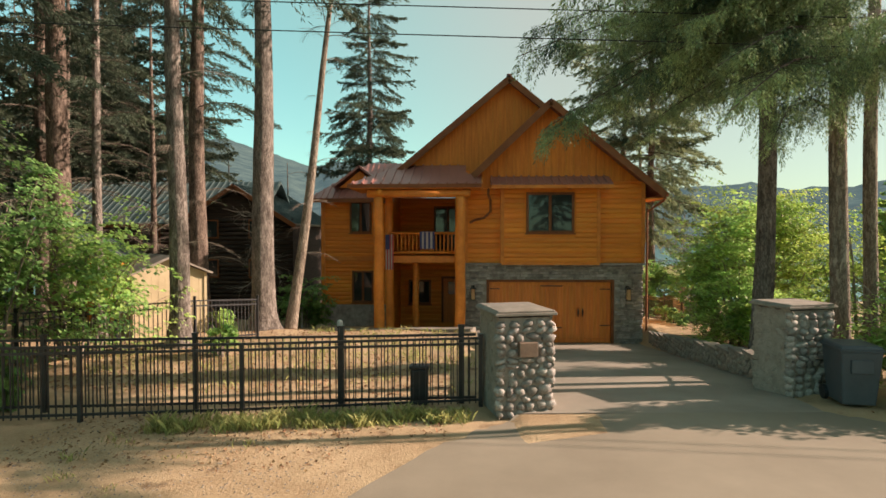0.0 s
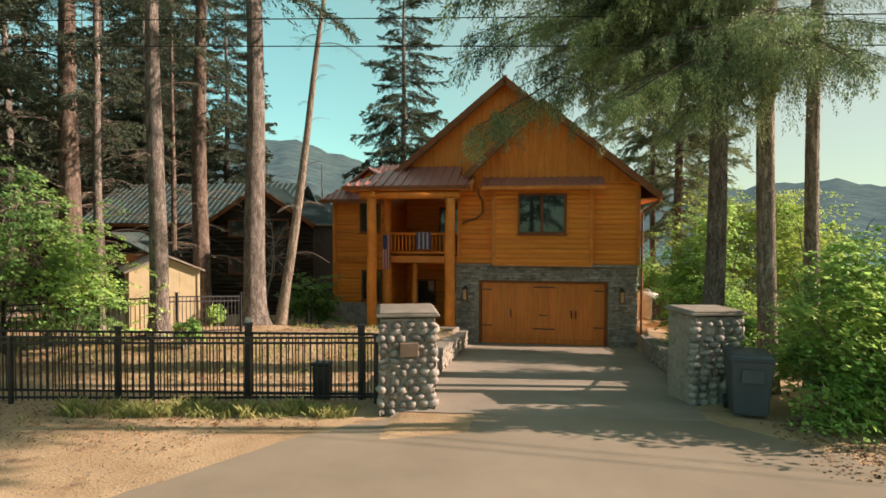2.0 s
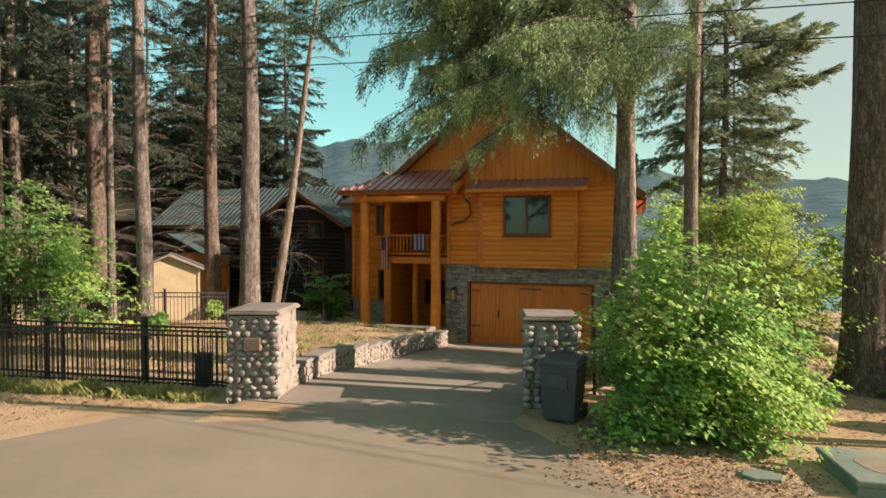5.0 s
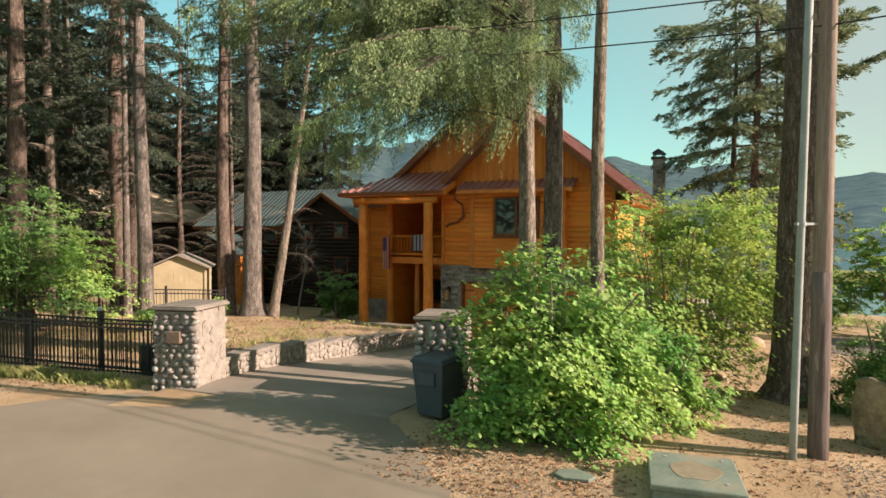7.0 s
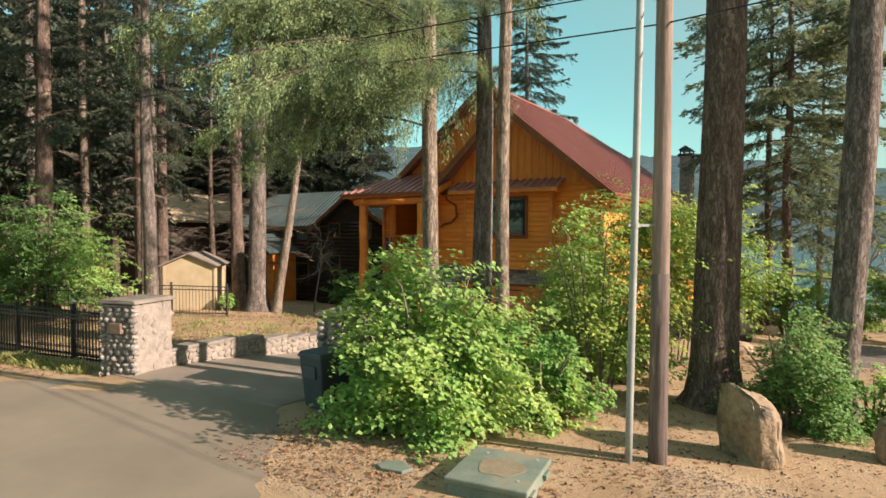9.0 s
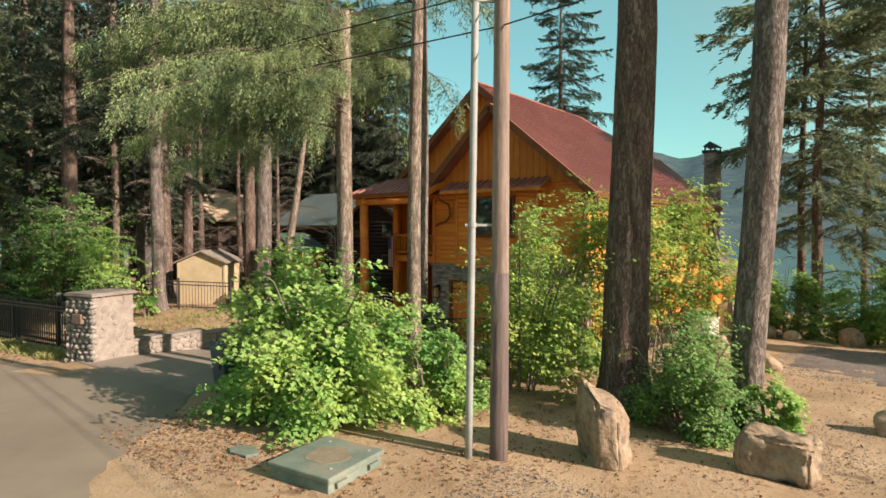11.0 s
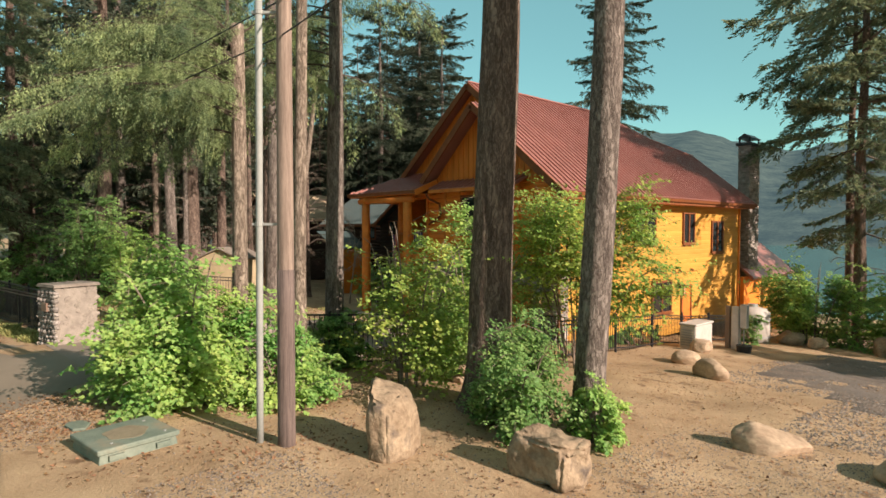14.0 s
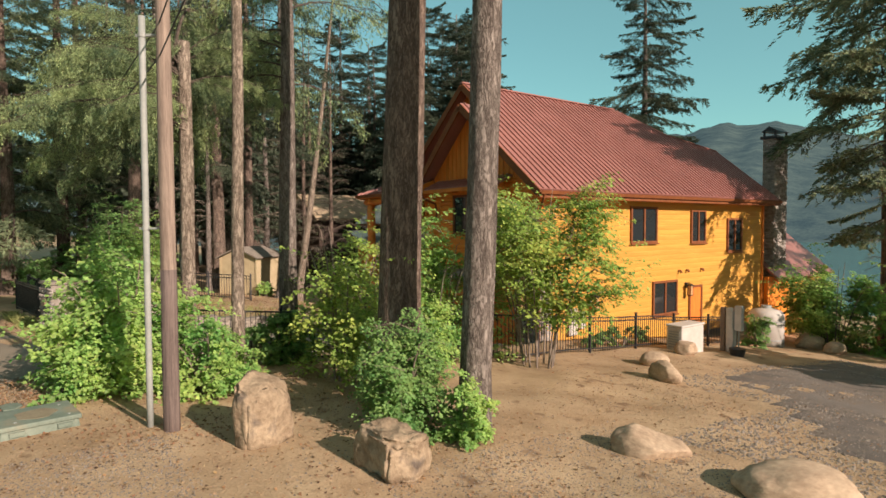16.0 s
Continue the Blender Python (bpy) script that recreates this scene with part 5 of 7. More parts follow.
fir(14.65, 15.14, 29, 0.27, "bark_grey", 17, 4.0, 60, "mid", 29, lean=(0.034, 0.022), flare=1.25, top_r=0.6, label="tall grey-brown fir trunk, rough bark")
# half-dead firs before the cabins, with tangles of grey twigs
for i, (x, y, h, r, b) in enumerate(((-17.2, 25.2, 19, 0.2, "bark_red"), (-20.5, 23.5, 22, 0.24, "bark_grey"), (-13.6, 25.6, 17, 0.17, "bark_red"), (-24.5, 26.5, 23, 0.26, "bark_red"),
                                     (-19.0, 46.5, 13, 0.2, "bark_grey"), (-14.5, 47.5, 12, 0.18, "bark_red"))):
    fir(x, y, h, r, b, 2.2, 3.0, 44, "bare", 130 + i, label="half-dead fir with a tangle of grey bare twigs", top_share=0.7, tops=h * 0.62)


def bare_tree(name, x, y, h, seed, label, spread=0.5, limbs=9, material="dead_wood", r=0.09, lean=(0.0, 0.0)):
    """A leafless tree: a trunk that forks into crooked limbs and thin twigs."""
    rs = np.random.RandomState(seed)
    z = float(ground_z(x, y))
    t = thing(name, (x, y, z), label, "tree")
    g = Geo()
    us = np.linspace(0, 1, 7)
    trunk = np.array([(x + lean[0] * h * u + 0.05 * h * math.sin(u * 4 + seed), y + lean[1] * h * u, z - 0.1 + h * 0.8 * u) for u in us])
    g.tube(trunk, r * (1.15 - us), 7, 0.05, seed)
    piece("trunk", g, M[material], t, smooth_on=True)
    for i in range(limbs):
        g = Geo()
        u = rs.uniform(0.25, 0.95)
        p = np.array([np.interp(u, us, trunk[:, k]) for k in range(3)])
        a = rs.uniform(0, 6.28)
        d = np.array([math.cos(a), math.sin(a), rs.uniform(0.1, 0.9)])
        pts = [p]
        for k in range(6):
            d = d / np.linalg.norm(d) + rs.randn(3) * 0.35
            p = p + d / np.linalg.norm(d) * h * spread / 6
            pts.append(p)
            for q in range(3):
                e = d / np.linalg.norm(d) + rs.randn(3) * 0.7
                m = p + e * h * 0.03
                g.tube([p, m, m + (e + rs.randn(3) * 0.6) * h * 0.035], [r * 0.16, r * 0.11, r * 0.05], 3, caps=False)
        g.tube(pts, np.linspace(r * 0.5, r * 0.12, 7), 5)
        piece("limb", g, M[material], t, smooth_on=True)
    return t


bare_tree("dead_tree", -9.0, 26.0, 6.4, 5, "grey leafless dead tree with tangled twigs", 0.2, 12, r=0.05)
bare_tree("dead_tree", 17.6, 47.0, 6.6, 8, "pale leafless tree near the lake shore", 0.6, 9, r=0.1)
fir(14.7, 49.3, 22, 0.22, "bark_red", 6.0, 4.6, 56, "sweep", 49, label="fir near the lake with airy brownish boughs", dead=6)
# the topped trunk
snag = thing("topped_tree", (7.92, 12.0, 0), "pale topped conifer with weeping boughs and a crooked limb", "tree", "conifers")
g, at = trunk_geo(7.92, 12.0, float(ground_z(7.92, 12.0)), 7.6, 0.175, (0, 0), 31, 1.35, top_r=0.8)
piece("trunk", g, M["bark_pale"], snag, smooth_on=True)
g = Geo()
g.tube([at(7.35), np.array(at(7.35)) + (-0.5, -0.1, 0.12), np.array(at(7.35)) + (-0.9, -0.2, 0.3), np.array(at(7.35)) + (-1.5, -0.3, 0.25)], [0.09, 0.07, 0.05, 0.03], 7, 0.06)
piece("limb", g, M["bark_pale"], snag, smooth_on=True)
# its long weeping boughs reach out over the gate
for low, high, reach, n, sd, ways in ((5.2, 7.3, 4.0, 11, 33, (3.4, 4.7)), (6.2, 7.4, 5.3, 16, 34, (2.85, 3.75)), (6.0, 7.3, 4.4, 8, 35, (2.9, 4.4)), (5.8, 7.3, 2.5, 4, 36, (4.7, 5.4)), (6.4, 7.4, 2.6, 4, 37, (1.2, 2.7))):
    lg, q = crown(at, low, high, reach, n, "bough", sd, 0.95, ways, 0.02)
    tagged(piece("bough", lg, M["branch"], snag), kind="stuff")
    c = new("crown", leafy_mesh("crown", q))
    c.data.materials.append(M["needle_lit"])
    c.parent = snag
    c.matrix_parent_inverse = snag.matrix_basis.inverted()


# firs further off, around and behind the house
fir(-12.3, 17.9, 30, 0.38, "bark_red", 7.0, 3.4, 46, "mid", 41, dead=10, label="dark thick fir at the edge of the wood", needle="needle_shade")
fir(-10.4, 16.9, 22, 0.15, "bark_grey", 6.5, 2.0, 30, "mid", 42, dead=8, label="thin fir with dead twigs", needle="needle_shade")
fir(-11.6, 13.6, 29, 0.36, "bark_red", 7.5, 3.2, 44, "mid", 43, dead=10, label="dark fir with dead lower twigs", needle="needle_shade")
fir(-15.5, 17.0, 28, 0.27, "bark_pale", 7.0, 3.0, 44, "mid", 44, dead=9, label="fir trunk lit by low sun", needle="needle_shade")
fir(-14.8, 20.5, 27, 0.30, "bark_red", 6.0, 3.0, 44, "mid", 45, dead=9, label="dark fir at the edge of the wood", needle="needle_shade")
fir(-8.6, 53.0, 31, 0.45, "bark_grey", 6.5, 6.0, 140, "sweep", 46, label="large fir behind the house, full crown", needle="needle_shade", top_share=0.5)
fir(13.0, 40.6, 27, 0.30, "bark_red", 5.5, 3.6, 46, "sweep", 47, label="fir near the lake with drooping boughs", dead=4, top_share=1.5, tops=19)
lake_fir = [o for o in scene.objects if o.name.startswith("fir_tree") and not o.parent and abs(o.location.x - 13.0) < 0.01][0]
lg, q = crown(lambda h: (13.0, 40.6, h - 2.5), 8.0, 17.5, 5.6, 20, "sweep", 147, 0.9, (-0.9, 0.9), 0.0)
tagged(piece("bough", lg, M["twig"], lake_fir), kind="stuff")
c = new("crown", leafy_mesh("crown", q))
c.data.materials.append(M["needle"])
c.parent = lake_fir
c.matrix_parent_inverse = lake_fir.matrix_basis.inverted()
fir(11.9, 43.6, 25, 0.26, "bark_red", 7.5, 3.2, 40, "sweep", 48, label="fir near the lake with drooping boughs", dead=4, top_share=1.5, tops=19)

wood = [fir(-35, 51, 26, 0.30, "bark_red", 5.0, 4.6, 58, "far", 51, label="dense dark fir of the dense wood", needle="needle_shade", group="background wood", dead=9),
        fir(-49, 35, 29, 0.34, "bark_grey", 4.5, 4.6, 60, "far", 52, label="tall fir of the dense wood", needle="needle_shade", group="background wood", dead=9),
        fir(-27, 47, 24, 0.26, "bark_red", 4.0, 4.2, 54, "far", 53, label="fir with low boughs of the dense wood", needle="needle_shade", group="background wood")]
full = [o for o in scene.objects if o.name.startswith("fir_tree") and not o.parent and abs(o.location.y - 53) < 0.01][0]
for x, y, k, a in ((-21.5, 44.5, 0.85, 40), (-26, 40.5, 0.9, 100), (-28.5, 47.5, 0.95, 200), (-33, 52, 1.0, 300), (-50, 44, 1.1, 20), (-55, 51, 1.1, 75)):
    tagged(copy_thing(full, pose(x, y, float(ground_z(x, y)), 0, 0, a) @ Matrix.Diagonal((k, k, k, 1))), "large full-crowned fir at the edge of the wood")
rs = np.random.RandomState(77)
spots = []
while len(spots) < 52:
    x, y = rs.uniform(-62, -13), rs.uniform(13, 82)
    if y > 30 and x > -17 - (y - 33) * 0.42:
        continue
    # The sloping cutoff fits the last camera view: sky stays clear above the roof
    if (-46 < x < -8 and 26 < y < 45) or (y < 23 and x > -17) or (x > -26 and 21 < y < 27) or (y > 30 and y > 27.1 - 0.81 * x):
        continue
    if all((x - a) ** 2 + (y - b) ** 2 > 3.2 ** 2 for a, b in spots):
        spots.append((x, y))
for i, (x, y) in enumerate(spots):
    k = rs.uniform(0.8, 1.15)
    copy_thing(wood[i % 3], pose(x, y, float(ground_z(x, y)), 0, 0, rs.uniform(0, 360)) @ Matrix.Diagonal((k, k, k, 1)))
for i, (x, y) in enumerate(((-47, 47.5), (-59, 46), (-53, 40.5), (-62, 55), (-50, 54), (-57, 38))):
    copy_thing(wood[i % 3], pose(x, y, float(ground_z(x, y)), 0, 0, i * 77) @ Matrix.Diagonal((1.15, 1.15, 1.15, 1)))
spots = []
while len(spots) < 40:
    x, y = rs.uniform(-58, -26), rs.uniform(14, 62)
    # Sloping limit again follows the sightline from the last camera position
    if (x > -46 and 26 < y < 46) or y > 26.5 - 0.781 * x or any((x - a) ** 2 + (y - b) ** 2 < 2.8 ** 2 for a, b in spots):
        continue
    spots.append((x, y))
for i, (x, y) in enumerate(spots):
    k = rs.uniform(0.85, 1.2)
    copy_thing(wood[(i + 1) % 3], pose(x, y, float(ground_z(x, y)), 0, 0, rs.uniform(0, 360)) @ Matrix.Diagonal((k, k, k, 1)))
dense = fir(-13.0, 8.2, 24, 0.34, "bark_red", 3.6, 4.4, 64, "mid", 55, label="dense dark fir with boughs down to the undergrowth", group="background wood", needle="needle", top_share=0.35)
for x, y, k, a in ((-17.5, 10.6, 1.05, 70), (-12.6, 4.4, 0.95, 140), (-21, 7.4, 1.1, 220), (-24, 12.0, 1.1, 300), (-30, 7.0, 1.2, 20), (-16.5, 6.2, 0.9, 260)):
    copy_thing(dense, pose(x, y, float(ground_z(x, y)), 0, 0, a) @ Matrix.Diagonal((k, k, k, 1)))
# a few on the right, towards the shore
for x, y, k in ((46, 52, 1.0), (52, 60, 1.0)):
    copy_thing(wood[int(x) % 3], pose(x, y, float(ground_z(x, y)), 0, 0, x * 37) @ Matrix.Diagonal((k, k, k, 1)))
# unseen wood across the road, added to darken window reflections and dim skylight
rs = np.random.RandomState(78)
for i in range(14):
    x, y, k = -45 + i * 7.0 + rs.uniform(-1.5, 1.5), rs.uniform(-48, -22), rs.uniform(0.8, 1.1)
    copy_thing(wood[i % 3], pose(x, y, float(ground_z(x, y)), 0, 0, rs.uniform(0, 360)) @ Matrix.Diagonal((k, k, k, 1)))

# ---------------------------------------------------------------- gate pillars, fences, walls
def stone_meshes(n, seed, flat=0.75):
    """A few rounded cobbles to share between pieces."""
    out = []
    for i in range(n):
        rs = np.random.RandomState(seed + i)
        bm = bmesh.new()
        bmesh.ops.create_icosphere(bm, subdivisions=1, radius=0.5)
        k = rs.uniform(0.75, 1.0, 3)
        for v in bm.verts:
            v.co = Vector([v.co[j] * k[j] * (1 + 0.14 * rs.randn()) for j in range(3)])
        me = bpy.data.meshes.new("stone")
        bm.to_mesh(me)
        bm.free()
        me.polygons.foreach_set("use_smooth", [True] * len(me.polygons))
        out.append(me)
    return out


COBBLES, PALE = stone_meshes(8, 40), stone_meshes(8, 60)


def stone_face(parent, origin, along, out, width, z0, z1, seed, size=(0.135, 0.25), depth=0.17, stone="cobble"):
    """Cobbles packed over one upright face."""
    rs = np.random.RandomState(seed)
    z = z0
    o, al, ou = Vector(origin), Vector(along), Vector(out)
    while z < z1 - 0.05:
        h = rs.uniform(size[0] * 0.75, size[0] * 1.15)
        a = -0.03
        while a < width - 0.04:
            w = rs.uniform(*size)
            hh = h * rs.uniform(0.85, 1.25)
            c = o + al * min(a + w / 2, width - w * 0.3) + Vector((0, 0, z + h / 2 + rs.uniform(-0.02, 0.02)))
            m = Matrix.Translation(c + ou * 0.012) @ Matrix((al, ou, Vector((0, 0, 1)))).transposed().to_4x4() @ pose(0, 0, 0, rs.uniform(-8, 8), rs.uniform(-28, 28), rs.uniform(-12, 12)) @ Matrix.Diagonal((w * 1.3, depth * rs.uniform(0.8, 1.4), hh * 1.38, 1))
            shared("stone", (COBBLES if stone == "cobble" else PALE)[rs.randint(8)], M[stone], parent, m)
            a += w * rs.uniform(0.98, 1.12)
        z += h * 0.96


def pillar(x0, x1, y0, y1, z, seed, label, turn=0, h=1.64):
    p = thing("gate_pillar", ((x0 + x1) / 2, (y0 + y1) / 2, z), label, "pillar", "gate pillars")
    g = Geo()
    g.box(x0 + 0.03, x1 - 0.03, y0 + 0.03, y1 - 0.03, z - 0.2, z + h)
    piece("core", g, M["mortar"], p, "grey mortar")
    g = Geo()
    g.box(x0 - 0.04, x1 + 0.04, y0 - 0.04, y1 + 0.04, z + h + 0.03, z + h + 0.08)
    g.prism([(x0 - 0.03, z + h + 0.08), (x1 + 0.03, z + h + 0.08), (x1 - 0.02, z + h + 0.115), (x0 + 0.02, z + h + 0.115)], "y", y0 - 0.03, y1 + 0.03)
    piece("cap", g, M["cap"], p, "flat cast stone cap", bevel=0.012)
    w, d = x1 - x0, y1 - y0
    stone_face(p, (x0, y0 + 0.05, z), (1, 0, 0), (0, -1, 0), w, 0.0, h - 0.02, seed, (0.135, 0.235), 0.2)
    stone_face(p, (x1 - 0.05, y0, z), (0, 1, 0), (1, 0, 0), d, 0.0, h - 0.02, seed + 1, (0.16, 0.36), 0.03, "pale_stone")
    stone_face(p, (x0 + 0.05, y1, z), (0, -1, 0), (-1, 0, 0), d, 0.0, h - 0.02, seed + 2, (0.16, 0.34), 0.03, "pale_stone")
    p.matrix_basis = p.matrix_basis @ pose(0, 0, 0, 0, 0, turn)
    return p


pa = pillar(0.92, 1.87, 9.36, 10.46, -0.09, 100, "river-stone gate pillar with a flat cap and a plaque", 15, 1.6)
g = Geo()
g.box(1.26, 1.56, 9.27, 9.37, 0.9, 1.13)
pl = piece("plaque", g, M["copper"], pa, "small copper plaque", bevel=0.01)
pl.matrix_parent_inverse = pose(1.395, 9.91, -0.09).inverted()
pb = pillar(6.12, 7.06, 10.75, 11.65, -0.08, 200, "river-stone gate pillar beside the wheeled bin", 15, 1.55)


def fence(name, a, b, height, label, gap=0.105, posts=(), rails=(0.12, 1.0), group="", spike=0.0, thick=0.018, zf=None):
    """A run of black metal fence from a to b (x, y): rails, pickets, posts."""
    a, b = np.array(a, float), np.array(b, float)
    L = np.linalg.norm(b - a)
    d = (b - a) / L
    zf = zf or (lambda x, y: float(ground_z(x, y)))
    f = thing(name, (a[0], a[1], zf(*a)), label, "fence", group)
    n = max(2, int(L / 1.8))
    pts = [a + d * L * i / n for i in range(n + 1)]
    at = lambda p, h: (p[0], p[1], zf(*p) + h)
    for h in rails:
        g = Geo()
        g.path_bar([at(p, h * height) for p in pts], 0.03, 0.04)
        piece("rail", g, M["black_metal"], f)
    me = None
    k = int(L / gap)
    for i in range(1, k):
        p = a + d * L * i / k
        if me is None:
            g = Geo()
            g.box(-thick / 2, thick / 2, -thick / 2, thick / 2, 0, 1)
            me = g.mesh("picket")
        shared("picket", me, M["black_metal"], f, Matrix.Translation((p[0], p[1], zf(*p) + 0.06)) @ Matrix.Rotation(math.atan2(d[1], d[0]), 4, "Z") @ Matrix.Diagonal((1, 1, height * max(rails) + spike - 0.06, 1)))
    for s, ph, pw in posts:
        p = a + d * s
        g = Geo()
        g.box(p[0] - pw / 2, p[0] + pw / 2, p[1] - pw / 2, p[1] + pw / 2, zf(*p) - 0.1, zf(*p) + ph)
        g.box(p[0] - pw * 0.62, p[0] + pw * 0.62, p[1] - pw * 0.62, p[1] + pw * 0.62, zf(*p) + ph, zf(*p) + ph + 0.03)
        piece("post", g, M["black_metal"], f)
    return f


fence("gate", (0.85, 9.98), (-6.6, 8.55), 1.16, "black metal sliding gate with thin pickets", posts=[(0.02, 1.2, 0.07), (3.9, 1.14, 0.06), (6.3, 1.14, 0.06), (7.5, 1.2, 0.08)], rails=(0.1, 0.92, 1.0))
fence("fence", (0.75, 10.2), (-9.5, 8.9), 1.18, "black metal picket fence behind the gate", posts=[(0.25, 1.32, 0.1), (2.3, 1.34, 0.1), (4.7, 1.25, 0.07), (7.1, 1.25, 0.07), (9.5, 1.25, 0.07)], rails=(0.08, 1.0), gap=0.13)
fence("fence", (-5.9, 17.8), (-9.5, 12.5), 1.2, "black metal picket fence along the yard", posts=[(0.05, 1.3, 0.06), (2.1, 1.3, 0.06), (4.2, 1.3, 0.06), (6.3, 1.3, 0.06)], rails=(0.1, 0.88, 1.0), gap=0.12)
fence("fence", (10.0, 20.8), (9.95, 33.2), 1.15, "black metal picket fence along the house wall", posts=[(s, 1.25, 0.06) for s in (0.6, 2.97, 5.4, 7.7, 10.1, 12.3)], rails=(0.12, 0.9, 1.0), gap=0.12)
fence("fence", (7.3, 12.0), (10.0, 20.8), 1.3, "black metal picket fence behind the shrubs", posts=[(s, 1.35, 0.06) for s in (0.1, 2.3, 4.6, 6.9)], rails=(0.1, 1.0), gap=0.12)


cap_post = thing("gate_sensor", (-1.55, 9.9, 1.2), "pale grey round sensor on top of a fence post", "sensor")
g = Geo()
g.tube([(-1.55, 9.91, 1.18), (-1.55, 9.91, 1.34), (-1.55, 9.91, 1.38)], [0.05, 0.05, 0.025], 12)
piece("housing", g, M["conduit"], cap_post, smooth_on=True)


# wheeled bin
def wheeled_bin(x, y, z, rz):
    b = thing("wheeled_bin", (x, y, z), "grey-blue plastic wheeled rubbish bin with closed lid", "bin")
    def tap(w0, d0, z0, w1, d1, z1):
        g = Geo()
        g.add([(sx * w, sy * d, zz) for w, d, zz in ((w0 / 2, d0 / 2, z0), (w1 / 2, d1 / 2, z1)) for sx, sy in ((-1, -1), (1, -1), (1, 1), (-1, 1))],
              [(3, 2, 1, 0), (4, 5, 6, 7), (0, 1, 5, 4), (1, 2, 6, 5), (2, 3, 7, 6), (3, 0, 4, 7)])
        return g
    parts = []
    parts.append(piece("body", tap(0.50, 0.56, 0.05, 0.62, 0.72, 0.94), M["bin"], b, bevel=0.03))
    g = tap(0.66, 0.76, 0.93, 0.66, 0.76, 0.965)
    parts.append(piece("rim", g, M["bin"], b, bevel=0.012))
    g = tap(0.64, 0.76, 0.965, 0.58, 0.68, 1.03)
    parts.append(piece("lid", g, M["bin"], b, bevel=0.02))
    g = Geo()
    g.box(-0.16, 0.16, -0.375, -0.34, 0.58, 0.8)
    parts.append(piece("front_panel", g, M["bin"], b, bevel=0.01))
    for sx in (-1, 1):
        g = Geo()
        g.tube([(sx * 0.25, 0.3, 0.12), (sx * 0.31, 0.3, 0.12)], 0.12, 16)
        parts.append(piece("wheel", g, M["black_metal"], b, "black rubber wheel"))
    g = Geo()
    g.tube([(-0.26, 0.41, 0.93), (0.26, 0.41, 0.93)], 0.018, 8)
    parts.append(piece("handle", g, M["bin"], b))
    for p in parts:
        p.matrix_parent_inverse = Matrix()
    b.matrix_basis = pose(x, y, z, 0, 0, rz)
    return b


wheeled_bin(6.98, 10.12, 0.0, -8)


# low retaining walls beside the driveway
def low_wall(points, h, w, seed, label):
    rs = np.random.RandomState(seed)
    t = thing("retaining_wall", (*points[0], float(ground_z(*points[0]))), label, "wall", "driveway walls")
    core, caps = Geo(), Geo()
    for (x0, y0, zz0), (x1, y1, zz1) in zip([(*p, 0) for p in points[:-1]], [(*p, 0) for p in points[1:]]):
        L = math.hypot(x1 - x0, y1 - y0)
        n = max(1, int(L / 0.9))
        for i in range(n):
            p, q = np.array([x0, y0]) + (np.array([x1 - x0, y1 - y0])) * i / n, np.array([x0, y0]) + np.array([x1 - x0, y1 - y0]) * (i + 1) / n
            zb = min(float(ground_z(p[0] + 0.25, p[1])), float(ground_z(p[0] - 0.25, p[1]))) 
            zt = zb + h(p[1])
            core.bar((p[0], p[1], (zb - 0.2 + zt) / 2), (q[0], q[1], (zb - 0.2 + zt) / 2), w * 0.8, zt - zb + 0.2)
            caps.bar((p[0], p[1], zt + 0.04), (q[0], q[1], zt + 0.04), w * 1.05, 0.08)
            d = (q - p) / np.linalg.norm(q - p)
            for s in (-1, 1):
                nrm = np.array([d[1], -d[0]]) * s
                o = p if s > 0 else q
                al = d if s > 0 else -d
                stone_face(t, (o[0] + nrm[0] * w * 0.4, o[1] + nrm[1] * w * 0.4, zb), (al[0], al[1], 0), (nrm[0], nrm[1], 0), np.linalg.norm(q - p), 0.0, zt - zb, seed + i * 7 + (s > 0), (0.15, 0.32), 0.07, "pale_stone")
    piece("core", core, M["mortar"], t)
    piece("coping", caps, M["coping"], t, "flat stone coping", bevel=0.012)
    return t


low_wall([(1.5, 10.3), (1.3, 12.5), (1.1, 17.0), (0.85, 22.0)], lambda y: float(ramp(y, [10, 22], [0.38, 0.42])), 0.4, 300, "low river-stone retaining wall along the driveway")
low_wall([(6.55, 11.3), (6.85, 14.0), (7.2, 18.5), (7.75, 23.0)], lambda y: 0.42, 0.35, 400, "low stone retaining wall by the shrubs")


# curved path edge below the porch
wp = [(-4.6, 21.7), (-3.6, 22.05), (-2.6, 22.1), (-1.6, 21.9), (-0.6, 21.5), (0.3, 21.1), (0.75, 20.9)]
path = thing("garden_path", (-2.0, 22.0, float(ground_z(-2.0, 22.0))), "curved pale concrete path edge before the porch", "path")
g = Geo()
g.path_bar([(x, y, float(ground_z(x, y)) + 0.06) for x, y in wp], 0.5, 0.24)
piece("edging", g, M["coping"], path, bevel=0.02)


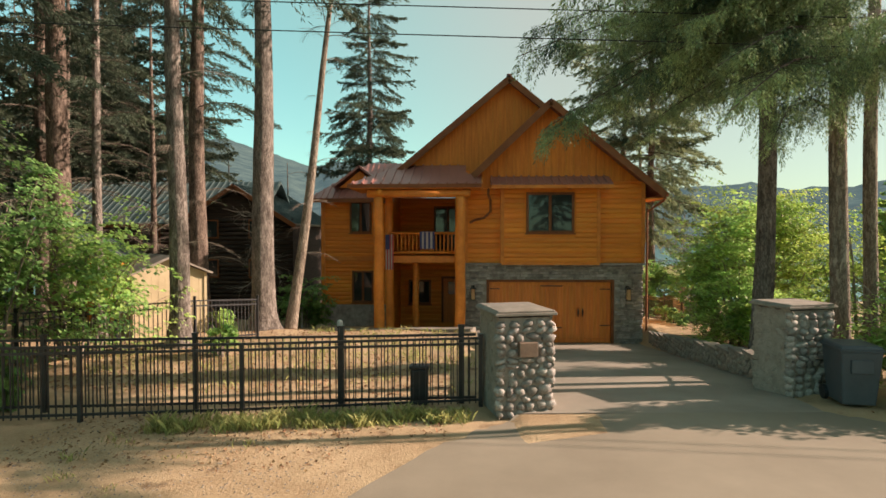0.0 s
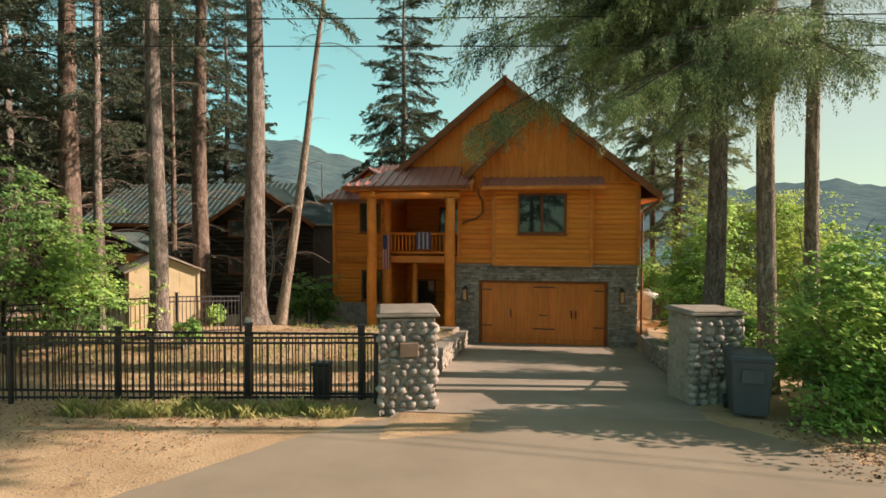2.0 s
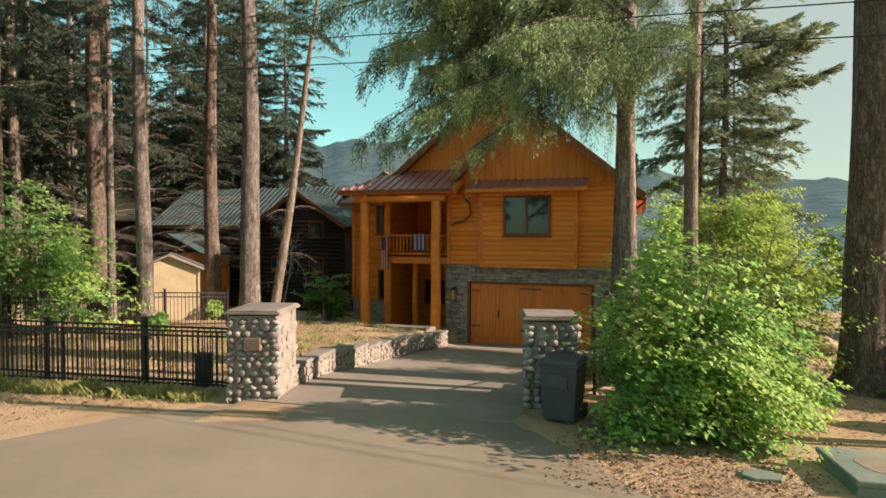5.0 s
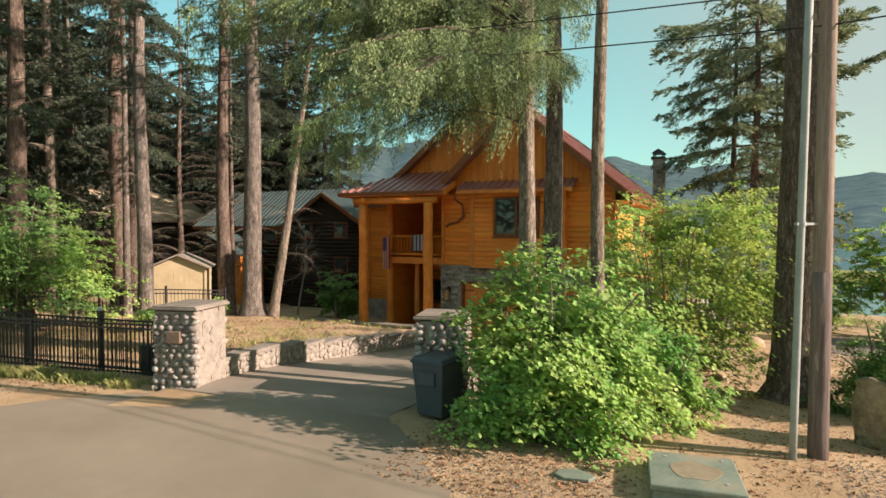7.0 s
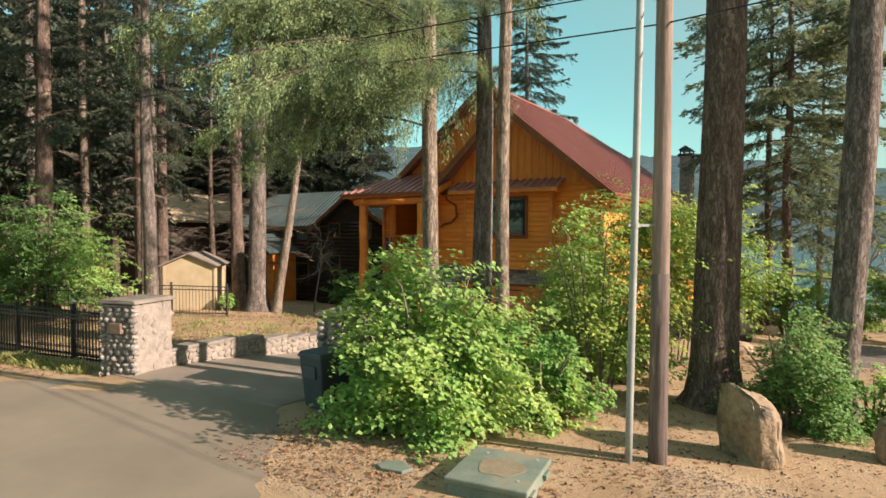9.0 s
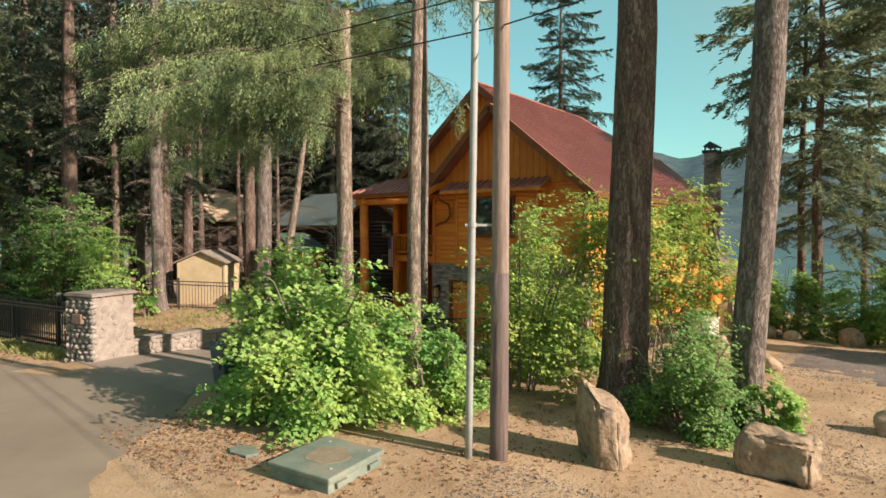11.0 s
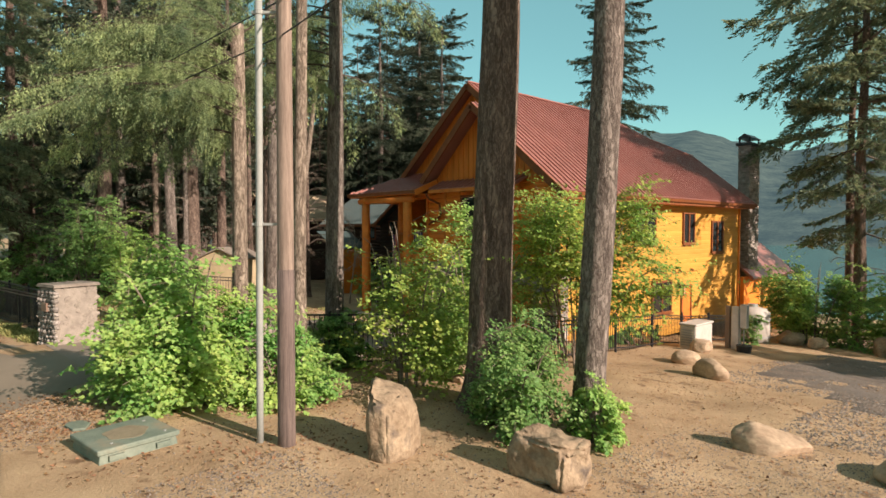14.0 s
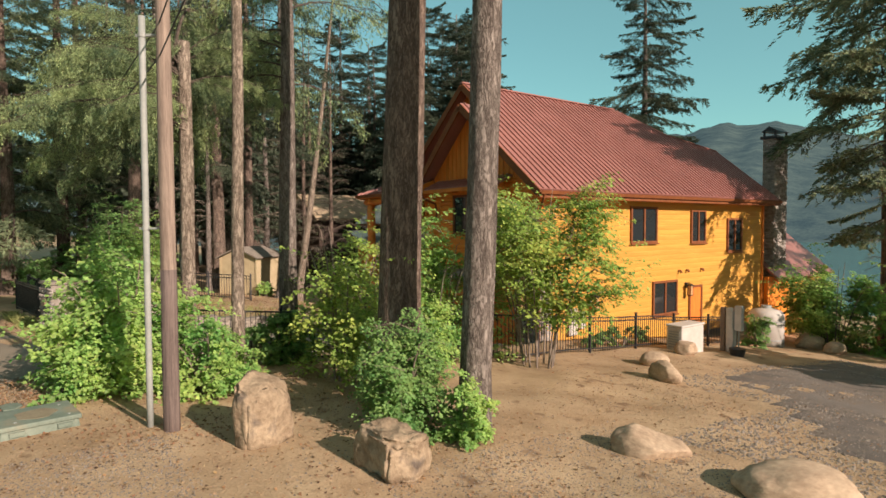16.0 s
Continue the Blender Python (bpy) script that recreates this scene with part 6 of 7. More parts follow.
# boulders
def boulder(x, y, z, sx, sy, sz, seed, rz=0, label="brown boulder on the dirt", sub=4, sharp=0.22, cut=5, stone="tan_rock"):
    rs = np.random.RandomState(seed)
    bm = bmesh.new()
    bmesh.ops.create_icosphere(bm, subdivisions=sub, radius=0.5)
    planes = [(Vector(rs.randn(3)).normalized(), rs.uniform(0.30, 0.42)) for _ in range(cut)]
    for v in bm.verts:
        for nrm, d in planes:
            e = v.co.dot(nrm) - d
            if e > 0:
                v.co -= nrm * e * 0.92
        v.co *= 1 + sharp * 0.5 * noise.noise(v.co * 2.2 + Vector((seed, 0, 0))) + 0.07 * noise.noise(v.co * 7 + Vector((0, seed, 0))) + 0.025 * noise.noise(v.co * 19)
    me = bpy.data.meshes.new("boulder")
    bm.to_mesh(me)
    bm.free()
    me.polygons.foreach_set("use_smooth", [True] * len(me.polygons))
    me.materials.append(M[stone])
    ob = new("boulder", me)
    ob.matrix_basis = pose(x, y, z, 0, 0, rz) @ Matrix.Diagonal((sx, sy, sz, 1))
    return tagged(ob, label, "boulder", "boulders")


def block_boulder(x, y, z, corners, seed, label, rz=0, rough=0.05):
    """An angular boulder: the hull of a few corners, its edges worn and its faces uneven."""
    bm = bmesh.new()
    for c in corners:
        bm.verts.new(c)
    r = bmesh.ops.convex_hull(bm, input=bm.verts[:])
    bmesh.ops.bevel(bm, geom=bm.edges[:], offset=0.035, segments=2, affect="EDGES")
    bmesh.ops.triangulate(bm, faces=bm.faces[:])
    for _ in range(3):
        bmesh.ops.subdivide_edges(bm, edges=[e for e in bm.edges if e.calc_length() > 0.07], cuts=1, use_grid_fill=True)
    bmesh.ops.triangulate(bm, faces=bm.faces[:])
    bm.normal_update()
    for v in bm.verts:
        q = v.co * 1.0 + Vector((seed, seed * 0.3, 0))
        v.co += v.normal * (rough * noise.noise(q * 2.6) + 0.4 * rough * noise.noise(q * 7) + 0.18 * rough * noise.noise(q * 20))
    me = bpy.data.meshes.new("boulder")
    bm.to_mesh(me)
    bm.free()
    me.polygons.foreach_set("use_smooth", [True] * len(me.polygons))
    me.materials.append(M["rock"])
    ob = new("boulder", me)
    ob.matrix_basis = pose(x, y, z, 0, 0, rz)
    return tagged(ob, label, "boulder", "boulders")


block_boulder(13.52, 11.9, 0.0, [(-0.33, 0.35, -0.15), (-0.22, -0.48, -0.15), (0.08, -0.52, -0.15), (0.34, -0.2, -0.15), (0.36, 0.3, -0.15), (0.0, 0.5, -0.15), (-0.37, 0.3, 0.9), (-0.31, 0.05, 0.98), (-0.24, -0.42, 0.86),
               (0.05, -0.45, 0.68), (0.14, 0.0, 0.76), (0.3, -0.15, 0.44), (0.34, 0.25, 0.5), (0.05, 0.45, 0.74)], 7, "upright angular tan boulder on the dirt", 36)
block_boulder(15.55, 13.0, -0.03, [(-0.55, -0.05, -0.15), (0.14, -0.42, -0.15), (0.42, -0.12, -0.15), (0.5, 0.3, -0.15), (-0.4, 0.45, -0.15), (-0.56, -0.02, 0.44), (-0.5, 0.12, 0.5), (-0.3, 0.42, 0.46), (0.17, -0.4, 0.42), (0.46, -0.06, 0.33), (0.48, 0.25, 0.34), (0.0, 0.4, 0.42)], 12, "broad grey-brown angular boulder with a flat top", 31, 0.1)
boulder(16.85, 17.0, -0.36, 1.26, 0.8, 0.72, 13, 24, "long low rounded tan boulder")
boulder(18.95, 17.35, -0.38, 1.6, 1.0, 0.8, 14, 45, "rounded tan boulder half sunk in the dirt")
boulder(13.7, 22.3, -0.6, 0.95, 0.72, 0.64, 15, 0, "small rounded tan boulder by the gravel")
boulder(12.25, 23.95, -0.82, 0.85, 0.65, 0.6, 16, 40, "small rounded tan boulder by the gravel")
boulder(11.4, 27.0, -1.0, 0.75, 0.6, 0.7, 17, 10, "small tan stone in front of the generator")
boulder(11.2, 37.0, -2.0, 1.2, 0.9, 0.8, 18, 10, "pale boulder near the shrubs")
boulder(14.8, 37.2, -2.1, 1.2, 1.0, 1.3, 20, 20, "dark upright boulder beside the gravel", stone="rock")
boulder(12.6, 36.0, -1.95, 1.0, 0.7, 0.6, 19, 60, "pale boulder near the shrubs")


# utility pole, pipe, ground box
pole = thing("utility_pole", (12.46, 10.78, 0), "weathered brown wooden utility pole", "pole")
g = Geo()
zs = np.linspace(-0.3, 8.2, 12)
g.tube([(12.46 + 0.004 * z, 10.78, z) for z in zs], [0.125 - 0.003 * z for z in zs], 16, 0.02, 5)
piece("shaft", g, M["pole_wood"], pole, smooth_on=True)
g = Geo()
zs = np.linspace(-0.3, 2.55, 6)
g.tube([(12.46 + 0.004 * z, 10.78, z) for z in zs], [0.1275 - 0.003 * z for z in zs], 16, 0.02, 5)
piece("treated_butt", g, M["pole_dark"], pole, "darker lower end of the pole", smooth_on=True)
pipe = thing("steel_pipe", (12.18, 10.5, 0), "upright grey steel conduit pipe strapped beside the pole", "pipe")
g = Geo()
g.tube([(12.14 + 0.015 * z, 10.52, z) for z in np.linspace(-0.2, 6.5, 8)], 0.05, 12)
piece("pipe", g, M["conduit"], pipe, smooth_on=True)
for z in (3.2, 6.2):
    g = Geo()
    x = 12.14 + 0.015 * z
    g.bar((x - 0.07, 10.45, z), (12.42, 10.74, z), 0.05, 0.035)
    g.tube([(x, 10.52, z - 0.03), (x, 10.52, z + 0.03)], 0.062, 12)
    piece("bracket", g, M["conduit"], pipe)


def ground_box(x, y, z, w, d, h, rz):
    b = thing("utility_box", (x, y, z), "low faded green utility box set in the ground", "utility box")
    ps = []
    g = Geo()
    g.add([(sx * w / 2 * k, sy * d / 2 * k, zz) for k, zz in ((1.04, -0.1), (0.98, h * 0.62)) for sx, sy in ((-1, -1), (1, -1), (1, 1), (-1, 1))],
          [(3, 2, 1, 0), (4, 5, 6, 7), (0, 1, 5, 4), (1, 2, 6, 5), (2, 3, 7, 6), (3, 0, 4, 7)])
    ps.append(piece("base", g, M["green_box"], b, bevel=0.015))
    g = Geo()
    g.box(-w / 2 - 0.03, w / 2 + 0.03, -d / 2 - 0.03, d / 2 + 0.03, h * 0.62, h)
    ps.append(piece("lid", g, M["green_box"], b, "lid stained with dirt", bevel=0.02))
    g = Geo()
    g.prism([(0.30 * w * math.cos(a) * (1 + 0.08 * math.sin(3 * a + 1)) + 0.02, 0.27 * d * math.sin(a) * (1 + 0.1 * math.sin(5 * a))) for a in np.linspace(0, 6.2832, 40)[:-1]], "z", h, h + 0.005)
    ps.append(piece("dirt_patch", g, M["dirt_film"], b, "dried dirt on the lid"))
    for sx, sy in ((-0.3, 0.36), (0.34, -0.3), (0.38, 0.38)):
        g = Geo()
        g.tube([(sx * w, sy * d, h - 0.01), (sx * w, sy * d, h + 0.008)], 0.022, 10)
        ps.append(piece("lid_bolt", g, M["conduit"], b))
    for s in (-0.3, 0.3):
        g = Geo()
        g.box(w / 2, w / 2 + 0.05, s * d - 0.1, s * d + 0.1, 0.03, h * 0.5)
        ps.append(piece("latch", g, M["green_box"], b, bevel=0.008))
    for p in ps:
        p.matrix_parent_inverse = Matrix()
    b.matrix_basis = pose(x, y, z, 0, 0, rz)


ground_box(10.96, 9.02, 0.0, 0.98, 1.04, 0.2, 8)
slab = thing("valve_cover", (9.6, 8.66, 0.012), "flat faded green valve cover lying in the dirt", "cover")
g = Geo()
g.prism([(9.36, 8.58), (9.5, 8.5), (9.8, 8.56), (9.86, 8.72), (9.62, 8.84), (9.4, 8.76)], "z", 0.0, 0.045)
piece("lid", g, M["green_box"], slab, bevel=0.01)

# shrubs
shrub("maple_bush", 8.8, 10.55, 2.0, 1.65, 3.0, 23000, 0.086, "leaf", 61, "big bright green vine maple bush by the gate pillar", stems=14)
shrub("maple_bush", 10.3, 11.9, 1.1, 1.1, 1.5, 7000, 0.075, "leaf", 81, "bright green vine maple bush", stems=8)
shrub("maple_bush", 13.95, 14.1, 1.15, 0.85, 2.0, 17000, 0.058, "leaf_dark", 62, "green shrub at the foot of the tall firs", stems=9)
shrub("maple_bush", 15.12, 14.72, 0.5, 0.42, 1.15, 3600, 0.062, "leaf", 63, "small green shrub against the fir trunk", stems=6)
shrub("maple_tree", 10.3, 14.9, 2.0, 1.7, 4.3, 10500, 0.08, "leaf_turn", 64, "vine maple with yellowing leaves", stems=10, ragged=0.9)
shrub("shrub", 10.3, 16.6, 1.2, 0.9, 1.8, 8500, 0.07, "leaf", 65, "dense green shrub beside the maple", stems=9)
shrub("maple_tree", 10.8, 20.6, 3.2, 2.3, 5.7, 26000, 0.09, "leaf_turn", 66, "tall leafy vine maple beside the house", stems=12, low=1.4, ragged=1.3)
shrub("maple_bush", 8.9, 18.3, 1.5, 2.4, 4.6, 17000, 0.095, "leaf", 67, "leafy shrubs along the driveway wall", stems=10, ragged=0.6)
shrub("maple_bush", 8.0, 14.2, 0.7, 1.6, 1.5, 4000, 0.11, "leaf_dark", 82, "dark leafy shrubs behind the wall", stems=8)
shrub("maple_tree", -10.2, 12.6, 3.7, 1.9, 5.4, 9500, 0.1, "leaf_dark", 68, "leafy vine maple in front of the firs", stems=14, low=0.3, ragged=0.9)
shrub("maple_bush", -8.7, 13.6, 2.7, 1.4, 4.0, 8500, 0.1, "leaf", 83, "leafy vine maple bush behind the fence", stems=10, ragged=0.8)
shrub("maple_tree", -15.0, 13.5, 2.6, 2.0, 5.0, 8000, 0.15, "leaf", 84, "leafy undergrowth below the firs", stems=10, low=0.3)
shrub("maple_bush", -7.6, 9.3, 0.9, 0.7, 1.5, 3500, 0.11, "leaf_dark", 85, "dark green bush at the end of the fence", stems=7)
shrub("shrub", -5.4, 14.0, 0.55, 0.5, 0.9, 1500, 0.09, "leaf", 86, "small green bush under a fir", stems=6)
shrub("shrub", -7.6, 19.0, 0.6, 0.5, 1.0, 1500, 0.09, "leaf", 87, "small green bush under a fir", stems=6)
shrub("shrub", -7.0, 26.6, 1.7, 1.2, 3.3, 6000, 0.12, "leaf_dark", 98, "dark green shrub in the shade beside the wing", stems=9)
shrub("shrub", 11.8, 38.0, 2.5, 2.0, 4.7, 22000, 0.115, "leaf", 69, "rounded green shrubs by the gravel", stems=9)
shrub("shrub", 15.6, 39.0, 2.8, 2.0, 4.4, 20000, 0.12, "leaf", 88, "rounded green shrubs by the gravel", stems=9)
shrub("maple_bush", 9.5, 26.0, 0.4, 2.6, 0.8, 2600, 0.09, "leaf_dark", 90, "low plants along the side fence", stems=6)

# Trees mostly out of view, added to cast shade on tank and lot
shrub("maple_tree", 19.5, 38.2, 2.8, 2.6, 7.6, 13000, 0.17, "leaf", 93, "broad leafy tree added to shade the tank", stems=9)
shrub("maple_tree", 24.5, 32.5, 2.6, 3.1, 9.0, 16000, 0.28, "leaf_dark", 92, "tall leafy tree added to shade the gravel", stems=10)

for bx, by, br, bh, bs in ((-12.5, 9.6, 1.4, 2.0, 94), (-15.0, 8.0, 1.8, 2.6, 95), (-11.0, 11.0, 1.2, 1.8, 96), (-17.5, 11.0, 2.2, 3.4, 97)):
    shrub("shrub", bx, by, br, br, bh, 5000, 0.11, "leaf_dark", bs, "dark leafy undergrowth beside the road", stems=8)

# neighbouring houses
def cabin(name, apex_x, y, z0, zeave, zapex, half, depth, label):
    h = thing(name, (apex_x, y, z0), label, "house", "neighbour houses")
    g = Geo()
    g.prism([(apex_x - half + 0.4, z0), (apex_x + half - 0.4, z0), (apex_x + half - 0.4, zeave), (apex_x, zapex - 0.25), (apex_x - half + 0.4, zeave)], "y", y, y + depth)
    piece("wall", g, M["dark_wood"], h)
    g = Geo()
    z = z0
    while z < zeave:
        g.tube([(apex_x - half + 0.3, y - 0.02, z), (apex_x + half - 0.3, y - 0.02, z)], 0.13, 8)
        z += 0.26
    tagged(piece("log_course", g, M["dark_wood"], h, smooth_on=True), kind="stuff")
    sl = (zapex - zeave) / (half - 0.4)
    for s in (-1, 1):
        rf = roof_slab("roof", [(apex_x, y - 0.6, zapex), (apex_x, y + depth + 0.5, zapex), (apex_x + s * half, y + depth + 0.5, zapex - sl * half), (apex_x + s * half, y - 0.6, zapex - sl * half)], 0.12, "teal_roof", h, "green metal roof")
        ribs("roof_seam", [((apex_x, yy, zapex), (apex_x + s * half, yy, zapex - sl * half)) for yy in np.arange(y - 0.5, y + depth + 0.5, 0.4)], "teal_roof", rf)
        g = Geo()
        g.bar((apex_x, y - 0.62, zapex - 0.15), (apex_x + s * half, y - 0.62, zapex - sl * half - 0.15), 0.06, 0.24)
        piece("fascia", g, M["trim"], rf)
    for wx, wz in ((-0.45, 0.3), (0.35, 0.3), (-0.45, 2.6), (0.35, 2.6)):
        g = Geo()
        x0 = apex_x + wx * half
        g.box(x0 - 0.55, x0 + 0.55, y - 0.17, y - 0.08, wz, wz + 1.1)
        w = piece("window", g, M["trim"], h)
        g = Geo()
        g.box(x0 - 0.47, x0 + 0.47, y - 0.19, y - 0.16, wz + 0.08, wz + 1.02)
        piece("pane", g, M["glass"], w)
    return h


cabin("dark_cabin", -13.0, 33.5, -2.6, 3.7, 5.75, 3.6, 9, "dark log cabin with a green metal roof, in shade")


def long_cabin(x0, x1, yf, yr, z0, zeave, zridge, label):
    """A house whose ridge runs along x: log front, two roof planes, gable ends, windows."""
    h = thing("dark_cabin", ((x0 + x1) / 2, yf, z0), label, "house", "neighbour houses")
    ym = (yf + yr) / 2
    sl = (zridge - zeave) / (ym - yf)
    g = Geo()
    g.prism([(yf, z0), (yr, z0), (yr, zeave - 0.1), (ym, zridge - 0.2), (yf, zeave - 0.1)], "x", x0, x1)
    piece("wall", g, M["dark_wood"], h)
    g = Geo()
    for z in np.arange(z0, zeave - 0.2, 0.26):
        g.tube([(x0 - 0.15, yf - 0.02, z), (x1, yf - 0.02, z)], 0.13, 8)
    tagged(piece("log_course", g, M["dark_wood"], h, smooth_on=True), kind="stuff")
    for ye in (yf - 0.6, yr + 0.6):
        ze = zridge - sl * abs(ye - ym)
        rf = roof_slab("roof", [(x0 - 0.8, ym, zridge), (x1 + 0.6, ym, zridge), (x1 + 0.6, ye, ze), (x0 - 0.8, ye, ze)], 0.12, "teal_roof", h, "green metal roof")
        ribs("roof_seam", [((x, ym, zridge), (x, ye, ze)) for x in np.arange(x0 - 0.7, x1 + 0.6, 0.4)], "teal_roof", rf)
        g = Geo()
        g.bar((x0 - 0.83, ym, zridge - 0.15), (x0 - 0.83, ye, ze - 0.15), 0.06, 0.24)
        g.bar((x0 - 0.8, ye, ze - 0.12), (x1 + 0.6, ye, ze - 0.12), 0.06, 0.2)
        piece("fascia", g, M["trim"], rf)
    for x, z in ((-22.2, 0.2), (-18.6, 2.2), (-18.6, -0.4)):
        g = Geo()
        g.box(x - 0.6, x + 0.6, yf - 0.2, yf - 0.1, z, z + 1.1)
        w = piece("window", g, M["trim"], h)
        g = Geo()
        g.box(x - 0.5, x + 0.5, yf - 0.22, yf - 0.19, z + 0.1, z + 1.0)
        piece("pane", g, M["glass"], w)
    return h


long_cabin(-25.2, -12.4, 34.3, 41.2, -2.6, 3.9, 6.3, "long dark log house with a green metal roof behind firs")
g = Geo()
lean = thing("porch_hut", (-19.6, 31.5, -2.0), "small wooden porch with a green metal roof", "hut")
piece("wall", (lambda q: (q.box(-20.6, -18.6, 31.2, 33.4, -2.2, 1.6), q)[1])(Geo()), M["wood"], lean)
roof_slab("roof", [(-21.2, 30.6, 2.9), (-18.3, 30.6, 1.6), (-18.3, 33.6, 1.6), (-21.2, 33.6, 2.9)], 0.1, "teal_roof", lean)


# a house further back, whose tan roof catches the sun
th = thing("tan_roofed_house", (-41, 39, -1.5), "house with a sunlit tan shingle roof behind the firs", "house", "neighbour houses")
g = Geo()
g.prism([(-46, -2.5), (-36.2, -2.5), (-36.2, 4.1), (-41, 6.7), (-46, 4.1)], "y", 34.6, 44)
piece("wall", g, M["dark_wood"], th)
roof_slab("roof", [(-41, 34, 7.0), (-41, 45, 7.0), (-35.4, 45, 4.1), (-35.4, 34, 4.1)], 0.2, "tan_roof", th)
roof_slab("roof", [(-41, 34, 7.0), (-46.6, 34, 4.1), (-46.6, 45, 4.1), (-41, 45, 7.0)], 0.2, "tan_roof", th)


def shed(x, y, z, rz):
    s = thing("garden_shed", (x, y, z), "tan garden shed with a low gable roof", "shed")
    ps = []
    g = Geo()
    g.prism([(-1.05, 0), (1.05, 0), (1.05, 1.95), (0, 2.42), (-1.05, 1.95)], "y", -1.2, 1.2)
    ps.append(piece("wall", g, M["beige"], s))
    for k in (-1, 1):
        ps.append(roof_slab("roof", [(0, -1.4, 2.52), (0, 1.4, 2.52), (k * 1.25, 1.4, 1.96), (k * 1.25, -1.4, 1.96)], 0.06, "cap", s))
    g = Geo()
    for xx in np.arange(-0.95, 1.0, 0.2):
        g.box(xx - 0.008, xx + 0.008, -1.205, -1.2, 0.02, 1.9)
    tagged(ps[0], "tan painted boards")
    ps.append(tagged(piece("batten", g, M["beige"], s), kind="stuff"))
    g = Geo()
    for xx in (-1.05, 1.05):
        g.box(xx - 0.04, xx + 0.04, -1.24, -1.16, 0, 1.95)
    ps.append(tagged(piece("corner_board", g, M["beige"], s), kind="stuff"))
    for p in ps:
        p.matrix_parent_inverse = Matrix()
    s.matrix_basis = pose(x, y, z, 0, 0, rz)


shed(-9.6, 18.9, -0.35, 42)

# small service things on the right
wb = thing("generator", (10.75, 28.0, -1.3), "white standby generator box on the dirt", "generator")
g = Geo()
g.box(10.45, 11.05, 27.3, 28.7, -1.5, -0.36)
piece("case", g, M["white"], wb, bevel=0.05)
g = Geo()
g.box(10.42, 11.08, 27.27, 28.73, -0.36, -0.28)
piece("lid", g, M["white"], wb, bevel=0.03)
for z in np.arange(-1.05, -0.5, 0.09):
    g = Geo()
    g.bar((10.54, 27.285, z), (10.96, 27.285, z), 0.03, 0.035)
    piece("louvre", g, M["conduit"], wb)
uc = thing("utility_pedestal", (11.5, 29.8, -1.48), "grey metal utility pedestal beside a wooden post", "cabinet")
g = Geo()
g.box(11.36, 11.64, 29.6, 29.85, -1.7, 0.2)
piece("cabinet", g, M["grey_metal"], uc, bevel=0.02)
g = Geo()
g.box(11.38, 11.62, 29.57, 29.6, -0.55, 0.1)
piece("door", g, M["grey_metal"], uc, bevel=0.01)
g = Geo()
g.box(11.66, 11.92, 29.62, 29.82, -0.6, 0.3)
piece("meter_box", g, M["grey_metal"], uc, bevel=0.02)
g = Geo()
g.tube([(11.78, 29.72, -1.7), (11.78, 29.72, -0.6)], 0.03, 8)
piece("conduit", g, M["conduit"], uc)
g = Geo()
g.box(11.12, 11.28, 29.66, 29.82, -1.7, 0.2)
piece("post", g, M["pole_wood"], uc, "brown wooden post", bevel=0.01)
bk = thing("black_tub", (11.95, 29.3, -1.42), "small black plastic tub on the ground", "tub")
g = Geo()
g.tube([(11.95, 29.3, -1.5), (11.95, 29.3, -1.16)], [0.22, 0.27], 16)
piece("tub", g, M["black_metal"], bk)
tk = thing("white_tank", (10.05, 35.45, -2.1), "white metal tank half hidden by a shrub", "tank")
g = Geo()
g.tube([(10.05, 35.45, -2.3), (10.05, 35.45, -0.75), (10.05, 35.45, -0.55), (10.05, 35.45, -0.45)], [0.72, 0.72, 0.6, 0.2], 24)
piece("body", g, M["white"], tk, smooth_on=True)
g = Geo()
g.tube([(10.05, 35.45, -0.5), (10.05, 35.45, -0.34)], [0.22, 0.2], 16)
piece("lid", g, M["conduit"], tk, "grey round lid")
for z in (-1.8, -1.0):
    g = Geo()
    g.tube([(10.05, 35.45, z - 0.03), (10.05, 35.45, z + 0.03)], 0.735, 24)
    piece("hoop", g, M["grey_metal"], tk)
shrub("shrub", 10.6, 33.6, 0.7, 0.6, 1.7, 2600, 0.09, "leaf_dark", 91, "dark shrub beside the tank", stems=6)
mp = thing("lamp_post", (-7.1, 26.4, -1.5), "small white box lamp on a short post", "post")
g = Geo()
g.tube([(-7.1, 26.4, -1.7), (-7.1, 26.4, -0.35)], 0.05, 8)
piece("post", g, M["grey_metal"], mp)
g = Geo()
g.box(-7.24, -6.96, 26.28, 26.52, -0.4, -0.05)
piece("head", g, M["white"], mp, bevel=0.02)
opener = thing("gate_motor", (-0.22, 10.13, -0.09), "black gate motor housing beside the gate", "gate motor")
g = Geo()
g.box(-0.37, -0.07, 10.02, 10.24, -0.15, 0.52)
piece("housing", g, M["black_metal"], opener, bevel=0.03)
g = Geo()
g.box(-0.39, -0.05, 10.0, 10.26, 0.52, 0.58)
piece("cover", g, M["black_metal"], opener, bevel=0.02)

# stacked stones by the shrubs
for i, (x, y, z, a, b, c) in enumerate([(10.75, 15.9, -0.28, 0.6, 0.45, 0.28), (11.25, 16.0, -0.3, 0.5, 0.45, 0.3), (11.0, 15.9, -0.02, 0.5, 0.4, 0.24), (11.05, 15.95, 0.2, 0.34, 0.3, 0.2)]):
    boulder(x, y, z, a, b, c, 60 + i, i * 40, "flat stone in a small stack", cut=7)

